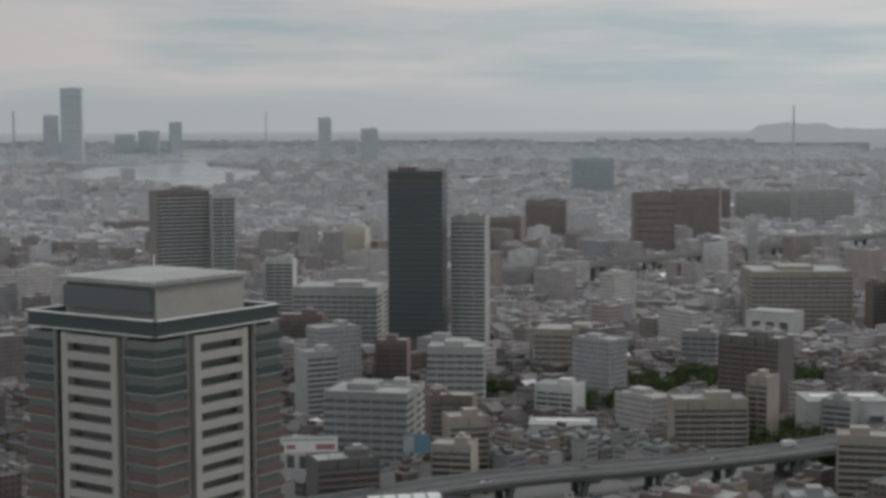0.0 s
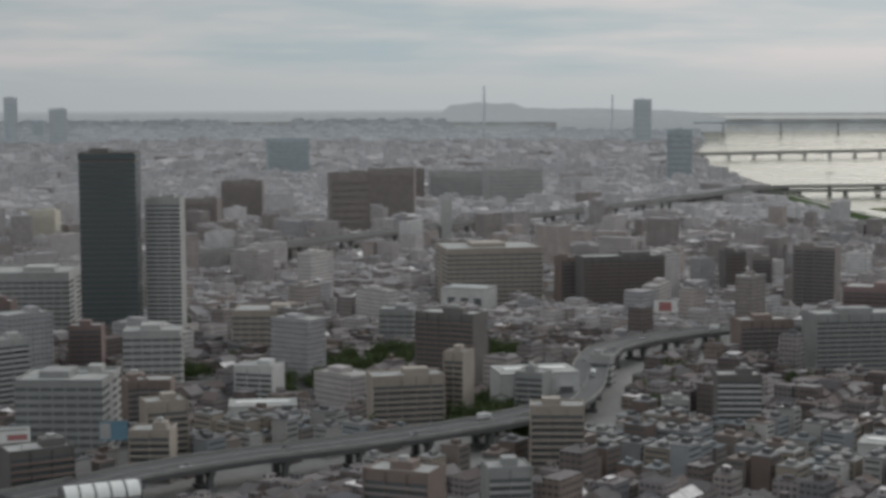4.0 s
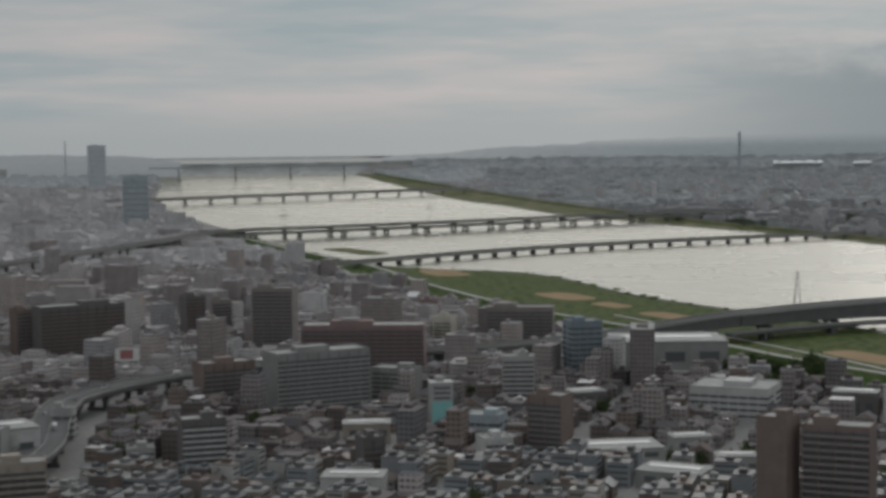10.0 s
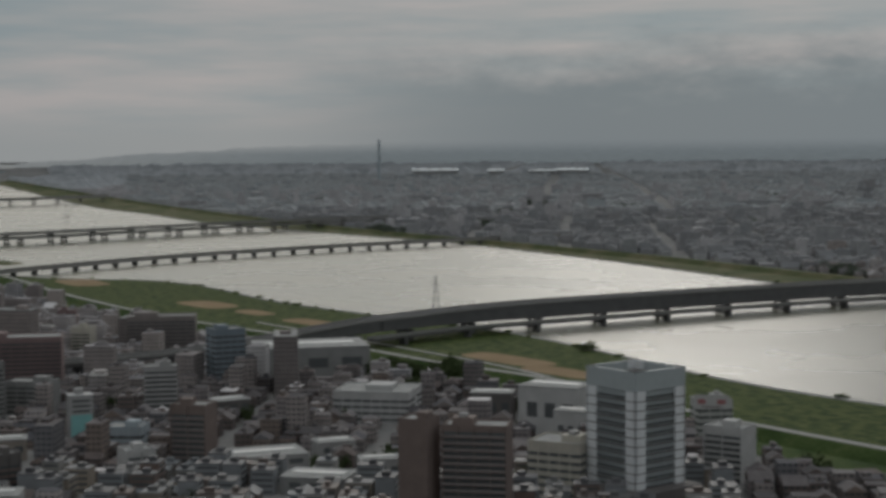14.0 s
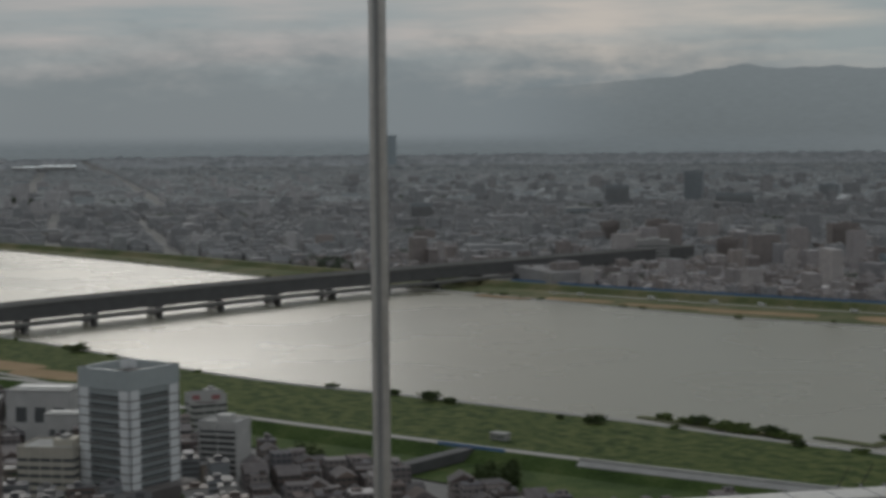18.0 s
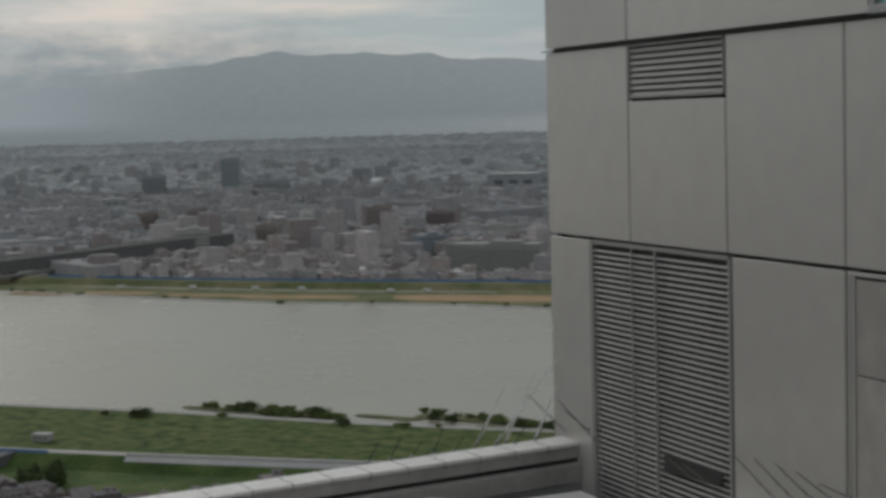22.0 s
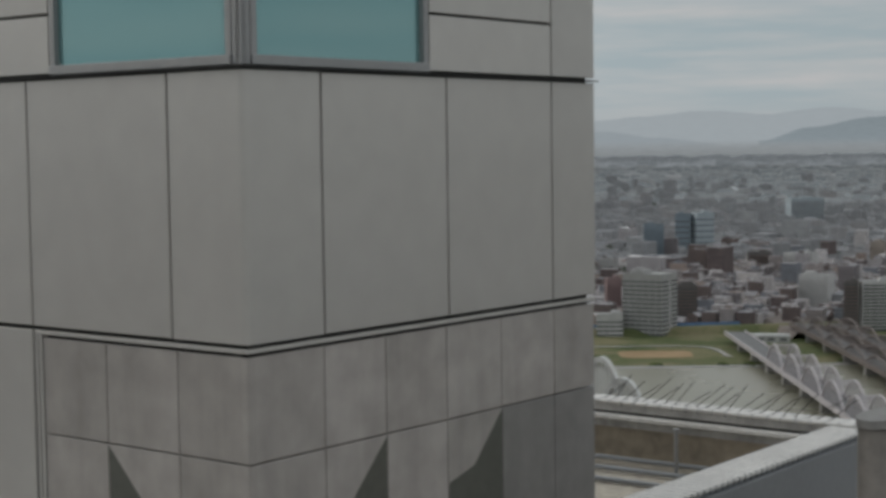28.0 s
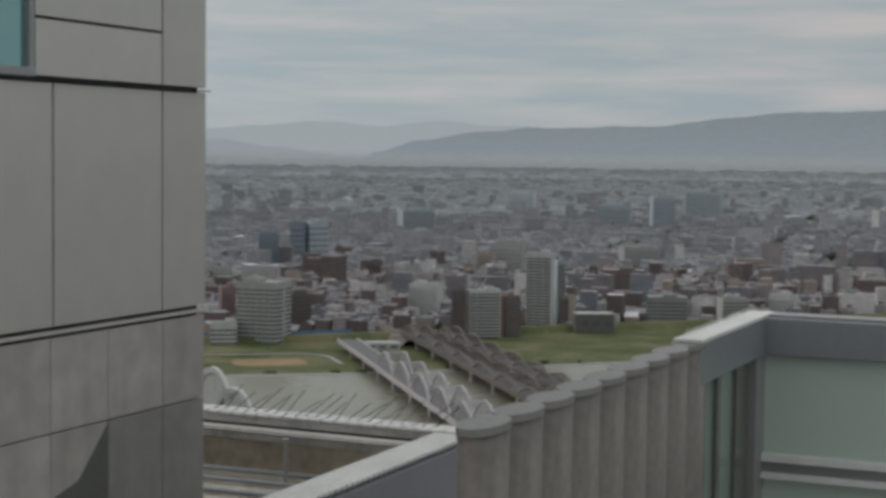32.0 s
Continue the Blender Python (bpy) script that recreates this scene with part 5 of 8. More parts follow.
def block(bearing, dist, width, height, style, colour, label, depth=None, turn=None, top=0.35):
    """A building of its own: walls, storey bands, windows, roof rim and plant rooms."""
    if len(label.split()) < 5:
        label += " among lower houses"
    p = polar(bearing, dist)
    KEEP_OUT.append((p[0], p[1], width * 0.55))
    k = float(squeeze(dist) / dist)
    depth = depth or {"slab": min(width, 14 + 0.18 * width), "office": width * 0.7, "hall": width * 0.6, "glass": width}[style]
    if turn is None:
        turn = -6.0 if style == "glass" else (hash((round(bearing * 10), round(dist))) % 50) - 25.0
    root = tagged(new({"slab": "apartment_block", "office": "office_building", "hall": "hall", "glass": "office_tower"}[style]), label, {"slab": "apartments", "office": "offices", "hall": "hall", "glass": "tower"}[style])
    root.location = settle([p])[0]
    root.rotation_euler = (0, 0, radians(-bearing + turn))
    root.scale = (k, k, k)
    sn, cs = abs(math.sin(radians(turn))), abs(math.cos(radians(turn)))
    width = max(width * 0.55, (width - depth * sn) / cs)
    w, d, h = width / 2, depth / 2, height
    wall = WALL[colour]
    # far walls swap their own colour for one with haze painted in
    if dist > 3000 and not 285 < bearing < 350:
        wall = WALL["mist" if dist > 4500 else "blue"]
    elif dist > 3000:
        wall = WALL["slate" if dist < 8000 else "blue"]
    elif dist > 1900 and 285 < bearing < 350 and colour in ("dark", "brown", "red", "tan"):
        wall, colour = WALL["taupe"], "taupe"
    fl = 3.1 if style == "slab" else 3.9
    near = dist < 1600
    n = max(1, int((h - 1.5) / fl))
    if style == "hall":
        part("wall", boxes((-w, w, -d, d, 0, h - 1.2)), wall, root)
        bm = boxes((-w - 0.4, w + 0.4, -d - 0.4, d + 0.4, h - 1.2, h - 0.6))
        part("roof", bm, M_ROOF, root)
        part("roof_light", boxes((-w * 0.8, w * 0.8, -d * 0.25, d * 0.25, h - 0.6, h)), M_WHITE, root)
        for i in range(3):
            x = -w * 0.7 + i * w * 0.6
            part("window", boxes((x, x + w * 0.35, -d - 0.12, -d + 0.2, h * 0.35, h * 0.65)), M_GLASS, root)
        return root
    recess = 1.3 if style == "slab" else 0.25
    body = part("wall", boxes((-w, w, -d + recess, d - recess, 0, h)), wall, root)
    if "blank" in label:
        for s in (-1, 1):
            part("wall_strip", boxes((s * w * 0.6 - 0.5, s * w * 0.6 + 0.5, -d + recess - 0.15, d - recess + 0.15, 0, h)), wall, root)
    elif style == "slab":
        # pale end walls and balcony bands, storey by storey
        for s in (-1, 1):
            part("end_wall", boxes((s * w - 0.25, s * w + 0.25, -d, d, 0, h + 0.8)), wall, root)
        rail = WALL["white"] if "white balcony" in label or colour in ("white", "pale") else WALL[{"grey": "pale", "blue": "pale", "brown": "taupe", "dark": "brown"}.get(colour, colour)]
        prof = [(-d, 0.0), (d, 0.0), (d, 1.15), (d - 0.2, 1.15), (d - 0.2, 0.2), (-d + 0.2, 0.2), (-d + 0.2, 1.15), (-d, 1.15)]
        first = part("balcony", bar(prof, -w, w), rail, root, "", (0, 0, fl))
        few = n if near else min(n, 9)
        for i in range(2, few):
            again("balcony", first, root, (0, 0, fl * i * n / few))
        first = part("window_band", boxes((-w + 0.5, w - 0.5, -d + recess - 0.08, d - recess + 0.08, 0.35, 2.3)), M_GLASS, body, "", (0, 0, 0.2))
        if near:
            for i in range(1, n):
                again("window_band", first, body, (0, 0, fl * i + 0.2))
            bays = max(2, int(width / 7))
            first = part("partition", bar([(-d + 0.05, 0), (d - 0.05, 0), (d - 0.05, h - 0.5), (-d + 0.05, h - 0.5)], -0.12, 0.12), wall, root, "", (-w + width / bays, 0, 0.3))
            for j in range(2, bays):
                again("partition", first, root, (-w + j * width / bays, 0, 0.3))
    elif style == "office":
        first = part("window_band", boxes((-w - 0.06, w + 0.06, -d + recess - 0.06, d - recess + 0.06, 0.0, 1.7)), M_GLASS, body, "", (0, 0, 1.2))
        few = n if near else min(n, 7)
        for i in range(1, few):
            again("window_band", first, body, (0, 0, 1.2 + fl * i * n / few))
        bays = max(2, int(width / 5.5))
        first = part("pilaster", bar([(-d + 0.05, 0), (d - 0.05, 0), (d - 0.05, h - 0.3), (-d + 0.05, h - 0.3)], -0.3, 0.3), wall, root, "", (-w + width / bays, 0, 0))
        for j in range(2, bays):
            again("pilaster", first, root, (-w + j * width / bays, 0, 0))
        for sx in (-1, 1):
            part("corner_pier", boxes((sx * w - 0.2, sx * w + 0.2, -d * 0.18, d * 0.18, 0, h)), wall, root)
    else:
        first = part("window_band", boxes((-w - 0.12, w + 0.12, -d + 0.1, d - 0.1, 0.0, fl - 0.9)), M_TOWERGLASS, body, "", (0, 0, 0.5))
        for i in range(1, n - 1):
            again("window_band", first, body, (0, 0, 0.5 + fl * i))
        first = part("mullion", bar([(-d - 0.02, 0), (d + 0.02, 0), (d + 0.02, h - 4), (-d - 0.02, h - 4)], -0.12, 0.12), wall, root, "", (-w + 2.6, 0, 0))
        for j in range(1, int(width / 2.6) - 1):
            again("mullion", first, root, (-w + 2.6 + j * 2.6, 0, 0))
        part("crown", boxes((-w - 0.3, w + 0.3, -d - 0.3, d + 0.3, h - 4.0, h - 0.6)), M_TOWERGLASS, root)
    # roof
    rim = bmesh.new()
    dd = d - recess if style == "slab" else d
    for r in ((-w, w, -dd, -dd + 0.4), (-w, w, dd - 0.4, dd), (-w, -w + 0.4, -dd, dd), (w - 0.4, w, -dd, dd)):
        box(rim, *r, h, h + 1.0)
    part("roof_rim", rim, wall, root)
    part("roof", boxes((-w + 0.4, w - 0.4, -dd + 0.4, dd - 0.4, h, h + 0.15)), M_ROOF, root)
    px = (hash((round(dist), 3)) % 100 / 100 - 0.5) * w
    plant = part("plant_room", boxes((px - w * top, px + w * top, -dd * 0.45, dd * 0.5, h + 0.1, h + 3.4)), wall, root)
    if near and round(dist) % 3 == 0:
        part("water_tank", boxes((px - w * 0.16, px + w * 0.12, -dd * 0.3, dd * 0.2, h + 3.4, h + 5.2), bevel=0.15), WALL["pale"], plant)
    return root


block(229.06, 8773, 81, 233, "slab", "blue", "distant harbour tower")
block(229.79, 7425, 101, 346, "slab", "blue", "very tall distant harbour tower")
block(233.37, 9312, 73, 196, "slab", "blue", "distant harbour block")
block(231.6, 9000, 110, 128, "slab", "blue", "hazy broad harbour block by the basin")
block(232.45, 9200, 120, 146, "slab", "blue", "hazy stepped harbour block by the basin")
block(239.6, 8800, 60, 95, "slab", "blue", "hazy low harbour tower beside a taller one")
block(233.44, 1293, 48, 120, "slab", "taupe", "tall dark apartment tower with white balcony bands")
block(234.95, 1287, 21, 117, "slab", "white", "white apartment tower beside a dark twin", turn=10)
block(237.04, 1315, 26, 62, "slab", "white", "white apartment block with balconies")
block(237.79, 1155, 37, 35, "slab", "maroon", "dark maroon apartment block")
block(237.95, 764, 27, 21, "hall", "white", "low building with a roof sign")
block(238.30, 929, 26, 40, "slab", "pale", "pale apartment block with vertical strips")
block(238.68, 6867, 55, 206, "slab", "blue", "distant slim harbour tower")
block(239.19, 690, 32, 27, "slab", "dark", "dark apartment block with pale penthouse")
block(239.21, 1235, 74, 48, "office", "pale", "broad pale office building")
block(239.72, 1945, 38, 47, "slab", "cream", "cream apartment slab in the evening light")
block(240.28, 7027, 74, 158, "slab", "blue", "distant pair of harbour towers")
block(240.36, 787, 50, 41, "office", "grey", "grey office block with a lighter side wing")
block(241.07, 1003, 22, 36, "slab", "maroon", "maroon brick apartment block")
block(241.36, 797, 24, 41, "office", "pale", "pale office wing with columns")
block(242.02, 1148, 43, 139, "glass", "dark", "dark glass office tower above the lower city")
block(242.72, 842, 15, 28, "slab", "brown", "brown apartment block")
block(243.13, 879, 31, 22, "slab", "brown", "brown flat-roofed block")
block(243.30, 732, 22, 24, "slab", "tan", "tan stepped apartment block")
block(243.40, 961, 36, 38, "office", "pale", "pale office tower with ribbon windows")
block(243.71, 760, 23, 32, "slab", "tan", "tan stepped apartment block")
block(243.90, 1147, 28, 106, "slab", "pale", "pale grey tower with balcony bands behind the dark tower")
block(243.92, 1190, 28, 39, "office", "white", "white stepped tower with a rooftop tank")
block(245.26, 2105, 49, 49, "slab", "taupe", "taupe apartment slab of a housing estate")
block(246.69, 2306, 62, 62, "slab", "taupe", "taupe high-rise apartment slab with pale edges")
block(247.16, 916, 29, 22, "slab", "white", "white stepped apartment block")
block(247.27, 866, 37, 10, "hall", "white", "low hall with a pale flat roof")
block(247.57, 1109, 51, 30, "office", "tan", "tan office block with window bands")
block(248.32, 3875, 104, 89, "slab", "grey", "distant grey apartment slab")
block(250.49, 2051, 55, 84, "slab", "taupe", "taupe apartment tower")
block(251.13, 1277, 41, 18, "hall", "cream", "cream low building")
block(252.03, 2403, 73, 73, "slab", "taupe", "taupe apartment slab")
block(252.20, 2705, 97, 62, "slab", "taupe", "long taupe apartment slab")
block(252.25, 1130, 28, 26, "office", "grey", "grey office block with dark ribbon windows")
block(252.41, 621, 33, 28, "slab", "brown", "brown apartment block with balconies")
block(252.48, 836, 42, 29, "slab", "tan", "tan apartment block with stepped top")
block(253.99, 1957, 15, 59, "slab", "white", "slim white tower")
block(254.17, 957, 44, 46, "slab", "dark", "dark brown apartment tower")
block(254.38, 2795, 100, 54, "slab", "pale", "pale apartment slab of a far estate")
block(254.43, 856, 17, 38, "slab", "tan", "tan tower with a small roof turret")
block(254.83, 1289, 46, 24, "hall", "white", "white hall with a sloping roof")
block(255.51, 1364, 93, 50, "office", "tan", "long tan office block with window rows")
block(256.17, 613, 20, 31, "slab", "grey", "grey apartment block")
block(256.34, 2809, 100, 54, "slab", "pale", "pale apartment slabs in a row")
block(256.43, 2658, 100, 62, "slab", "pale", "pale apartment slab near the highway")
block(257.15, 855, 20, 27, "slab", "grey", "grey apartment block")
block(257.19, 880, 50, 25, "hall", "white", "white public hall with stepped roofs")
block(258.02, 724, 25, 34, "slab", "tan", "tan apartment tower beside the park")
block(258.36, 1333, 20, 43, "slab", "brown", "brown apartment tower")
block(259.70, 962, 15, 19, "office", "pale", "pale narrow office block")
block(260.29, 1319, 74, 46, "slab", "dark", "wide dark brown apartment block with recessed bays")
block(261.07, 6508, 72, 187, "slab", "blue", "tall distant tower by the river mouth")
block(262.32, 865, 15, 11, "slab", "pale", "pale apartment block")
block(262.39, 3514, 54, 114, "slab", "taupe", "taupe apartment tower beside the river bank")
block(264.30, 1409, 23, 42, "slab", "dark", "dark apartment tower")
block(264.52, 840, 25, 30, "slab", "dark", "dark apartment block with white balcony bands")
block(265.28, 1455, 21, 34, "slab", "taupe", "taupe block")
block(265.36, 1066, 41, 29, "slab", "brown", "brown block with a pale flat roof")
block(267.24, 1325, 38, 55, "slab", "taupe", "twin taupe apartment towers")
block(268.70, 1045, 71, 38, "slab", "grey", "grey apartment block with deep bays")
block(270.00, 765, 33, 14, "hall", "white", "white workshop buildings")
block(270.45, 1200, 95, 37, "slab", "red", "long red-brown apartment slab", turn=-6)
block(270.63, 817, 15, 22, "office", "dark", "small dark office block")
block(271.60, 1076, 35, 21, "slab", "grey", "grey block")
block(272.86, 1518, 18, 24, "slab", "red", "red-brown block")
block(273.39, 1377, 21, 23, "slab", "cream", "cream apartment block end")
block(270.58, 809, 15, 23, "slab", "dark", "narrow dark blue-black apartment block")
block(270.48, 916, 28, 13, "hall", "tan", "low ochre-roofed hall in the dense streets")
block(274.83, 920, 26, 15, "office", "blue", "low pale blue-grey office building")
block(278.40, 1040, 31, 11, "hall", "dark", "low dark hall among the houses")
block(281.69, 795, 40, 10, "hall", "grey", "long low depot with a pale roof")
block(288.04, 996, 29, 20, "hall", "dark", "dark-walled hall with a grey sheet roof")
block(275.15, 847, 20, 15, "slab", "white", "white block with dark balconies")
block(276.04, 1038, 21, 33, "slab", "pale", "pale apartment block")
block(276.14, 1375, 59, 31, "slab", "taupe", "taupe apartment slab near the river")
block(277.19, 884, 26, 32, "slab", "brown", "dark brown apartment block")
block(278.38, 1165, 29, 42, "office", "bluegrey", "blue-grey office block")
block(279.67, 863, 49, 9, "hall", "pale", "long low hall with a pale roof")
block(281.40, 1213, 91, 25, "hall", "grey", "broad low warehouse with a grey roof")
block(282.20, 882, 25, 11, "hall", "pale", "low workshop with a pale roof")
block(283.86, 1012, 57, 19, "office", "white", "white L-shaped school building")
block(283.87, 819, 23, 13, "hall", "pale", "pale flat-roofed workshop")
block(285.34, 710, 20, 51, "slab", "brown", "brown blank apartment tower end")
block(287.47, 711, 32, 48, "slab", "brown", "brown apartment tower with balcony rows")
block(290.35, 959, 46, 30, "hall", "white", "white industrial hall with tall doors")
block(290.61, 786, 36, 27, "office", "cream", "cream office block with rows of windows")
block(290.99, 889, 23, 26, "hall", "white", "white hall annex")
block(295.93, 945, 25, 23, "office", "white", "white block with a red-marked sign panel")
block(296.58, 827, 27, 28, "slab", "white", "white apartment block with red strips")
block(355.70, 1417, 24, 20, "office", "white", "white low office block behind the embankment")
block(357.16, 1434, 49, 55, "office", "pale", "pale office block with a flat roof crown and dark bays")
block(358.16, 1525, 36, 37, "slab", "dark", "dark brown apartment block beside a pale office")
block(355.83, 1617, 17, 35, "slab", "red", "red-brown apartment tower among lower houses")
block(3.01, 1656, 36, 36, "slab", "white", "white apartment slab with vertical strips")
block(4.20, 1472, 13, 45, "slab", "dark", "dark end tower of a white apartment slab")
block(5.07, 1476, 32, 45, "slab", "white", "white apartment slab with long balcony rows")
block(6.06, 1489, 20, 39, "slab", "brown", "brown apartment block beside a white slab")
block(6.08, 2154, 40, 54, "slab", "pale", "pale apartment slab behind the tall tower")
block(5.17, 2128, 25, 40, "slab", "tan", "tan apartment tower among lower blocks")
block(7.14, 1567, 28, 75, "slab", "white", "tall pale apartment tower beside the river")
block(7.85, 1596, 11, 66, "slab", "blue", "pale blue apartment tower wing")
block(10.13, 1915, 53, 35, "office", "maroon", "dark maroon office block among houses")
block(8.07, 1598, 20, 31, "slab", "tan", "tan apartment block with a dark base")
block(9.08, 1542, 41, 20, "hall", "dark", "low dark hall behind the embankment")
block(11.72, 1650, 41, 27, "office", "grey", "grey office block with dark windows")
block(14.05, 1539, 30, 37, "slab", "pale", "pale apartment block with upright strips")
block(12.80, 1812, 39, 22, "slab", "brown", "brown apartment block in the dense city")
block(10.69, 2474, 62, 31, "slab", "pale", "pale apartment slab with window rows")
block(11.48, 3702, 57, 78, "slab", "bluegrey", "dark distant tower block")
block(12.97, 4329, 100, 76, "slab", "taupe", "distant taupe apartment block")
block(9.81, 3806, 75, 54, "slab", "grey", "distant grey apartment block")
block(357.30, 2295, 29, 55, "slab", "bluegrey", "blue-grey office slab in the northern city")
block(358.34, 2437, 24, 63, "office", "bluegrey", "dark blue glass office tower")
block(359.03, 2440, 35, 65, "office", "blue", "pale blue office tower beside a glass tower")
block(1.04, 2079, 30, 30, "slab", "dark", "dark apartment block among low houses")
block(2.61, 3414, 79, 52, "slab", "brown", "distant brown apartment slab")
block(2.48, 2041, 44, 31, "slab", "white", "white stepped apartment block")
block(359.66, 2074, 33, 37, "slab", "taupe", "taupe apartment block among low houses")
block(15.82, 1747, 31, 24, "slab", "white", "white apartment block with upright strips")
block(6.48, 4854, 78, 60, "slab", "pale", "distant pale apartment block")
block(355.67, 2024, 25, 25, "slab", "pale", "pale apartment block behind the river houses")
block(312.16, 2158, 45, 36, "office", "pale", "pale office block with a grid of windows")
block(310.62, 2613, 33, 37, "slab", "dark", "dark apartment block beyond the river")
block(311.18, 2603, 19, 40, "slab", "pale", "slim pale apartment block beyond the river")
block(308.02, 2289, 25, 24, "slab", "grey", "grey apartment block beyond the river")
block(312.31, 2729, 39, 34, "slab", "brown", "red-brown apartment block beyond the river")
block(313.62, 4326, 54, 86, "slab", "bluegrey", "distant slate-grey tower block")
block(314.89, 2165, 35, 37, "slab", "brown", "brown apartment block among low houses")
block(318.80, 2335, 46, 49, "slab", "taupe", "taupe apartment block beyond the river")
block(320.73, 1944, 45, 33, "office", "bluegrey", "blue-grey factory office with a flat roof")
block(321.20, 2506, 54, 30, "slab", "tan", "tan apartment slab beyond the river")
block(323.38, 2278, 53, 20, "slab", "pale", "pale apartment slab behind the housing estate")
block(316.24, 2591, 23, 32, "slab", "white", "white apartment block beyond the river")
block(318.32, 4372, 55, 47, "slab", "grey", "distant grey block")
block(323.85, 3774, 135, 44, "hall", "pale", "long pale hall beyond the river")
block(314.99, 3861, 97, 41, "slab", "grey", "distant grey apartment slab")
block(303.80, 3328, 48, 41, "slab", "taupe", "taupe apartment block beyond the river")
block(310.86, 4011, 64, 57, "slab", "taupe", "distant taupe block")
block(309.48, 3437, 61, 27, "hall", "pale", "pale industrial hall beyond the river")
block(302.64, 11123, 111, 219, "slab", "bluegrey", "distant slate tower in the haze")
block(323.11, 1777, 114, 33, "slab", "grey", "long grey housing slab behind the embankment")

# ---- tall things near the roof terrace ----
def balcony_tower():
    """A square apartment tower seen by its corner: brick and glass corner bays, pale framed loggias between."""
    root = tagged(new("apartment_tower"), "tall brown and beige apartment tower with glass corner balconies", "tower")
    root.location = polar(232.45, 232.0)
    root.rotation_euler = (0, 0, radians(-232.45 + 45))
    KEEP_OUT.append((root.location.x, root.location.y, 26))
    a, top, fl = 12.6, 144.6, 2.44
    m_brick = surface("brown_tile", (0.115, 0.08, 0.071), 0.7, scale=1.5, vary=0.25)
    m_beige = surface("beige_precast", (0.345, 0.326, 0.302), 0.8, scale=2.5, vary=0.12)
    m_dark = surface("dark_brown_recess", (0.06, 0.048, 0.042), 0.7, scale=2.0)
    m_rail = window_glass("green_balcony_glass", (0.055, 0.07, 0.07), 0.3)
    m_rail.node_tree.nodes["Principled BSDF"].inputs["Specular IOR Level"].default_value = 0.35
    m_curtain = window_glass("curtained_window", (0.13, 0.145, 0.14), 0.2)
    part("core", boxes((-a + 1.2, a - 1.2, -a + 1.2, a - 1.2, 0, top)), m_dark, root)
    n = int(top / fl)

    def ell(z0, z1, arm=5.4, thick=0.5, out=0.5):
        o = a + out
        bm = bmesh.new()
        pts = [(a - arm, o), (o, o), (o, a - arm), (o - thick, a - arm), (o - thick, o - thick), (a - arm, o - thick)]
        lo, hi = [bm.verts.new((x, y, z0)) for x, y in pts], [bm.verts.new((x, y, z1)) for x, y in pts]
        bm.faces.new(lo[::-1])
        bm.faces.new(hi)
        for i in range(6):
            bm.faces.new((lo[i], lo[(i + 1) % 6], hi[(i + 1) % 6], hi[i]))
        bmesh.ops.recalc_face_normals(bm, faces=bm.faces)
        return bm

    slab = brick = glass = pane = spandrel = window = None
    for k in range(4):
        turn = (0, 0, k * math.pi / 2)
        for i in range(n - 1, n - 19, -1):
            z = i * fl
            if slab is None:
                slab = part("balcony_slab", ell(0, 0.13, thick=3.0, out=0.62), M_CONC, root)
                brick = part("brick_spandrel", ell(0.18, 1.28), m_brick, root)
                glass = part("glass_balustrade", ell(0.18, 1.12, thick=0.12), m_rail, root)
                pane = part("corner_window", ell(1.12, 2.44, thick=0.2, out=0.1), m_curtain, root)
                spandrel = part("spandrel", boxes((-4.4, 4.4, a - 0.9, a + 0.35, 1.27, 2.44)), m_beige, root)
                window = part("loggia_window", boxes((-4.2, 4.2, a - 1.25, a - 1.05, 0.0, 1.27)), M_GLASS, root)
                for o in (slab, brick, glass, pane, spandrel, window):
                    o.location.z = z
                brick.location.z = z - 3 * fl
                continue
            for o in (slab, glass if i > n - 4 else brick, pane, spandrel, window):
                if o is brick and k == 0 and i == n - 4:
                    continue
                c = again(o.name.split(".")[0], o, root, (0, 0, z))
                c.rotation_euler = turn
        for s in (-1, 1):
            c = part("frame_pier", boxes((s * 4.9 - 0.6, s * 4.9 + 0.6, a - 0.95, a + 0.4, 0, top - 0.55)), m_beige, root)
            c.rotation_euler = turn
            c = part("downpipe", boxes((s * 6.9 - 0.07, s * 6.9 + 0.07, a - 0.3, a + 0.45, 0, top)), M_CONC, root)
            c.rotation_euler = turn
        c = part("crown_glass", boxes((-a, a, a - 0.2, a + 0.06, top, top + 2.1)), m_rail, root)
        c.rotation_euler = turn
        for z in (top - 0.06, top + 2.1):
            c = part("crown_rail", boxes((-a - 0.4, a + 0.4, a - 0.3, a + 0.4, z, z + 0.13)), M_WHITE, root)
            c.rotation_euler = turn
    lower = (n - 18) * fl
    part("lower_storeys", boxes(*[(-a - 0.3, a + 0.3, -a - 0.3, a + 0.3, i * fl * 2, i * fl * 2 + fl * 1.2) for i in range(int(lower / fl / 2) + 1)]), m_brick, root, "brown tiled lower storeys")
    part("roof", boxes((-a, a, -a, a, top, top + 0.6)), M_ROOF, root)
    part("penthouse", boxes((-8.6, 9.4, -8.8, 9.2, top + 0.6, top + 6.4), bevel=0.1), m_beige, root)
    part("penthouse_glazing", boxes((-9.6, -8.55, -8.4, 8.6, top + 2.6, top + 5.8)), M_GLASS, root)
    part("penthouse_roof", boxes((-9.8, 9.9, -9.6, 9.8, top + 6.4, top + 7.0)), M_ROOF, root)
    part("aerial", tube(bmesh.new(), (2, 2, top + 7), (2, 2, top + 9.5), 0.12), M_WHITE, root)
    return root


balcony_tower()


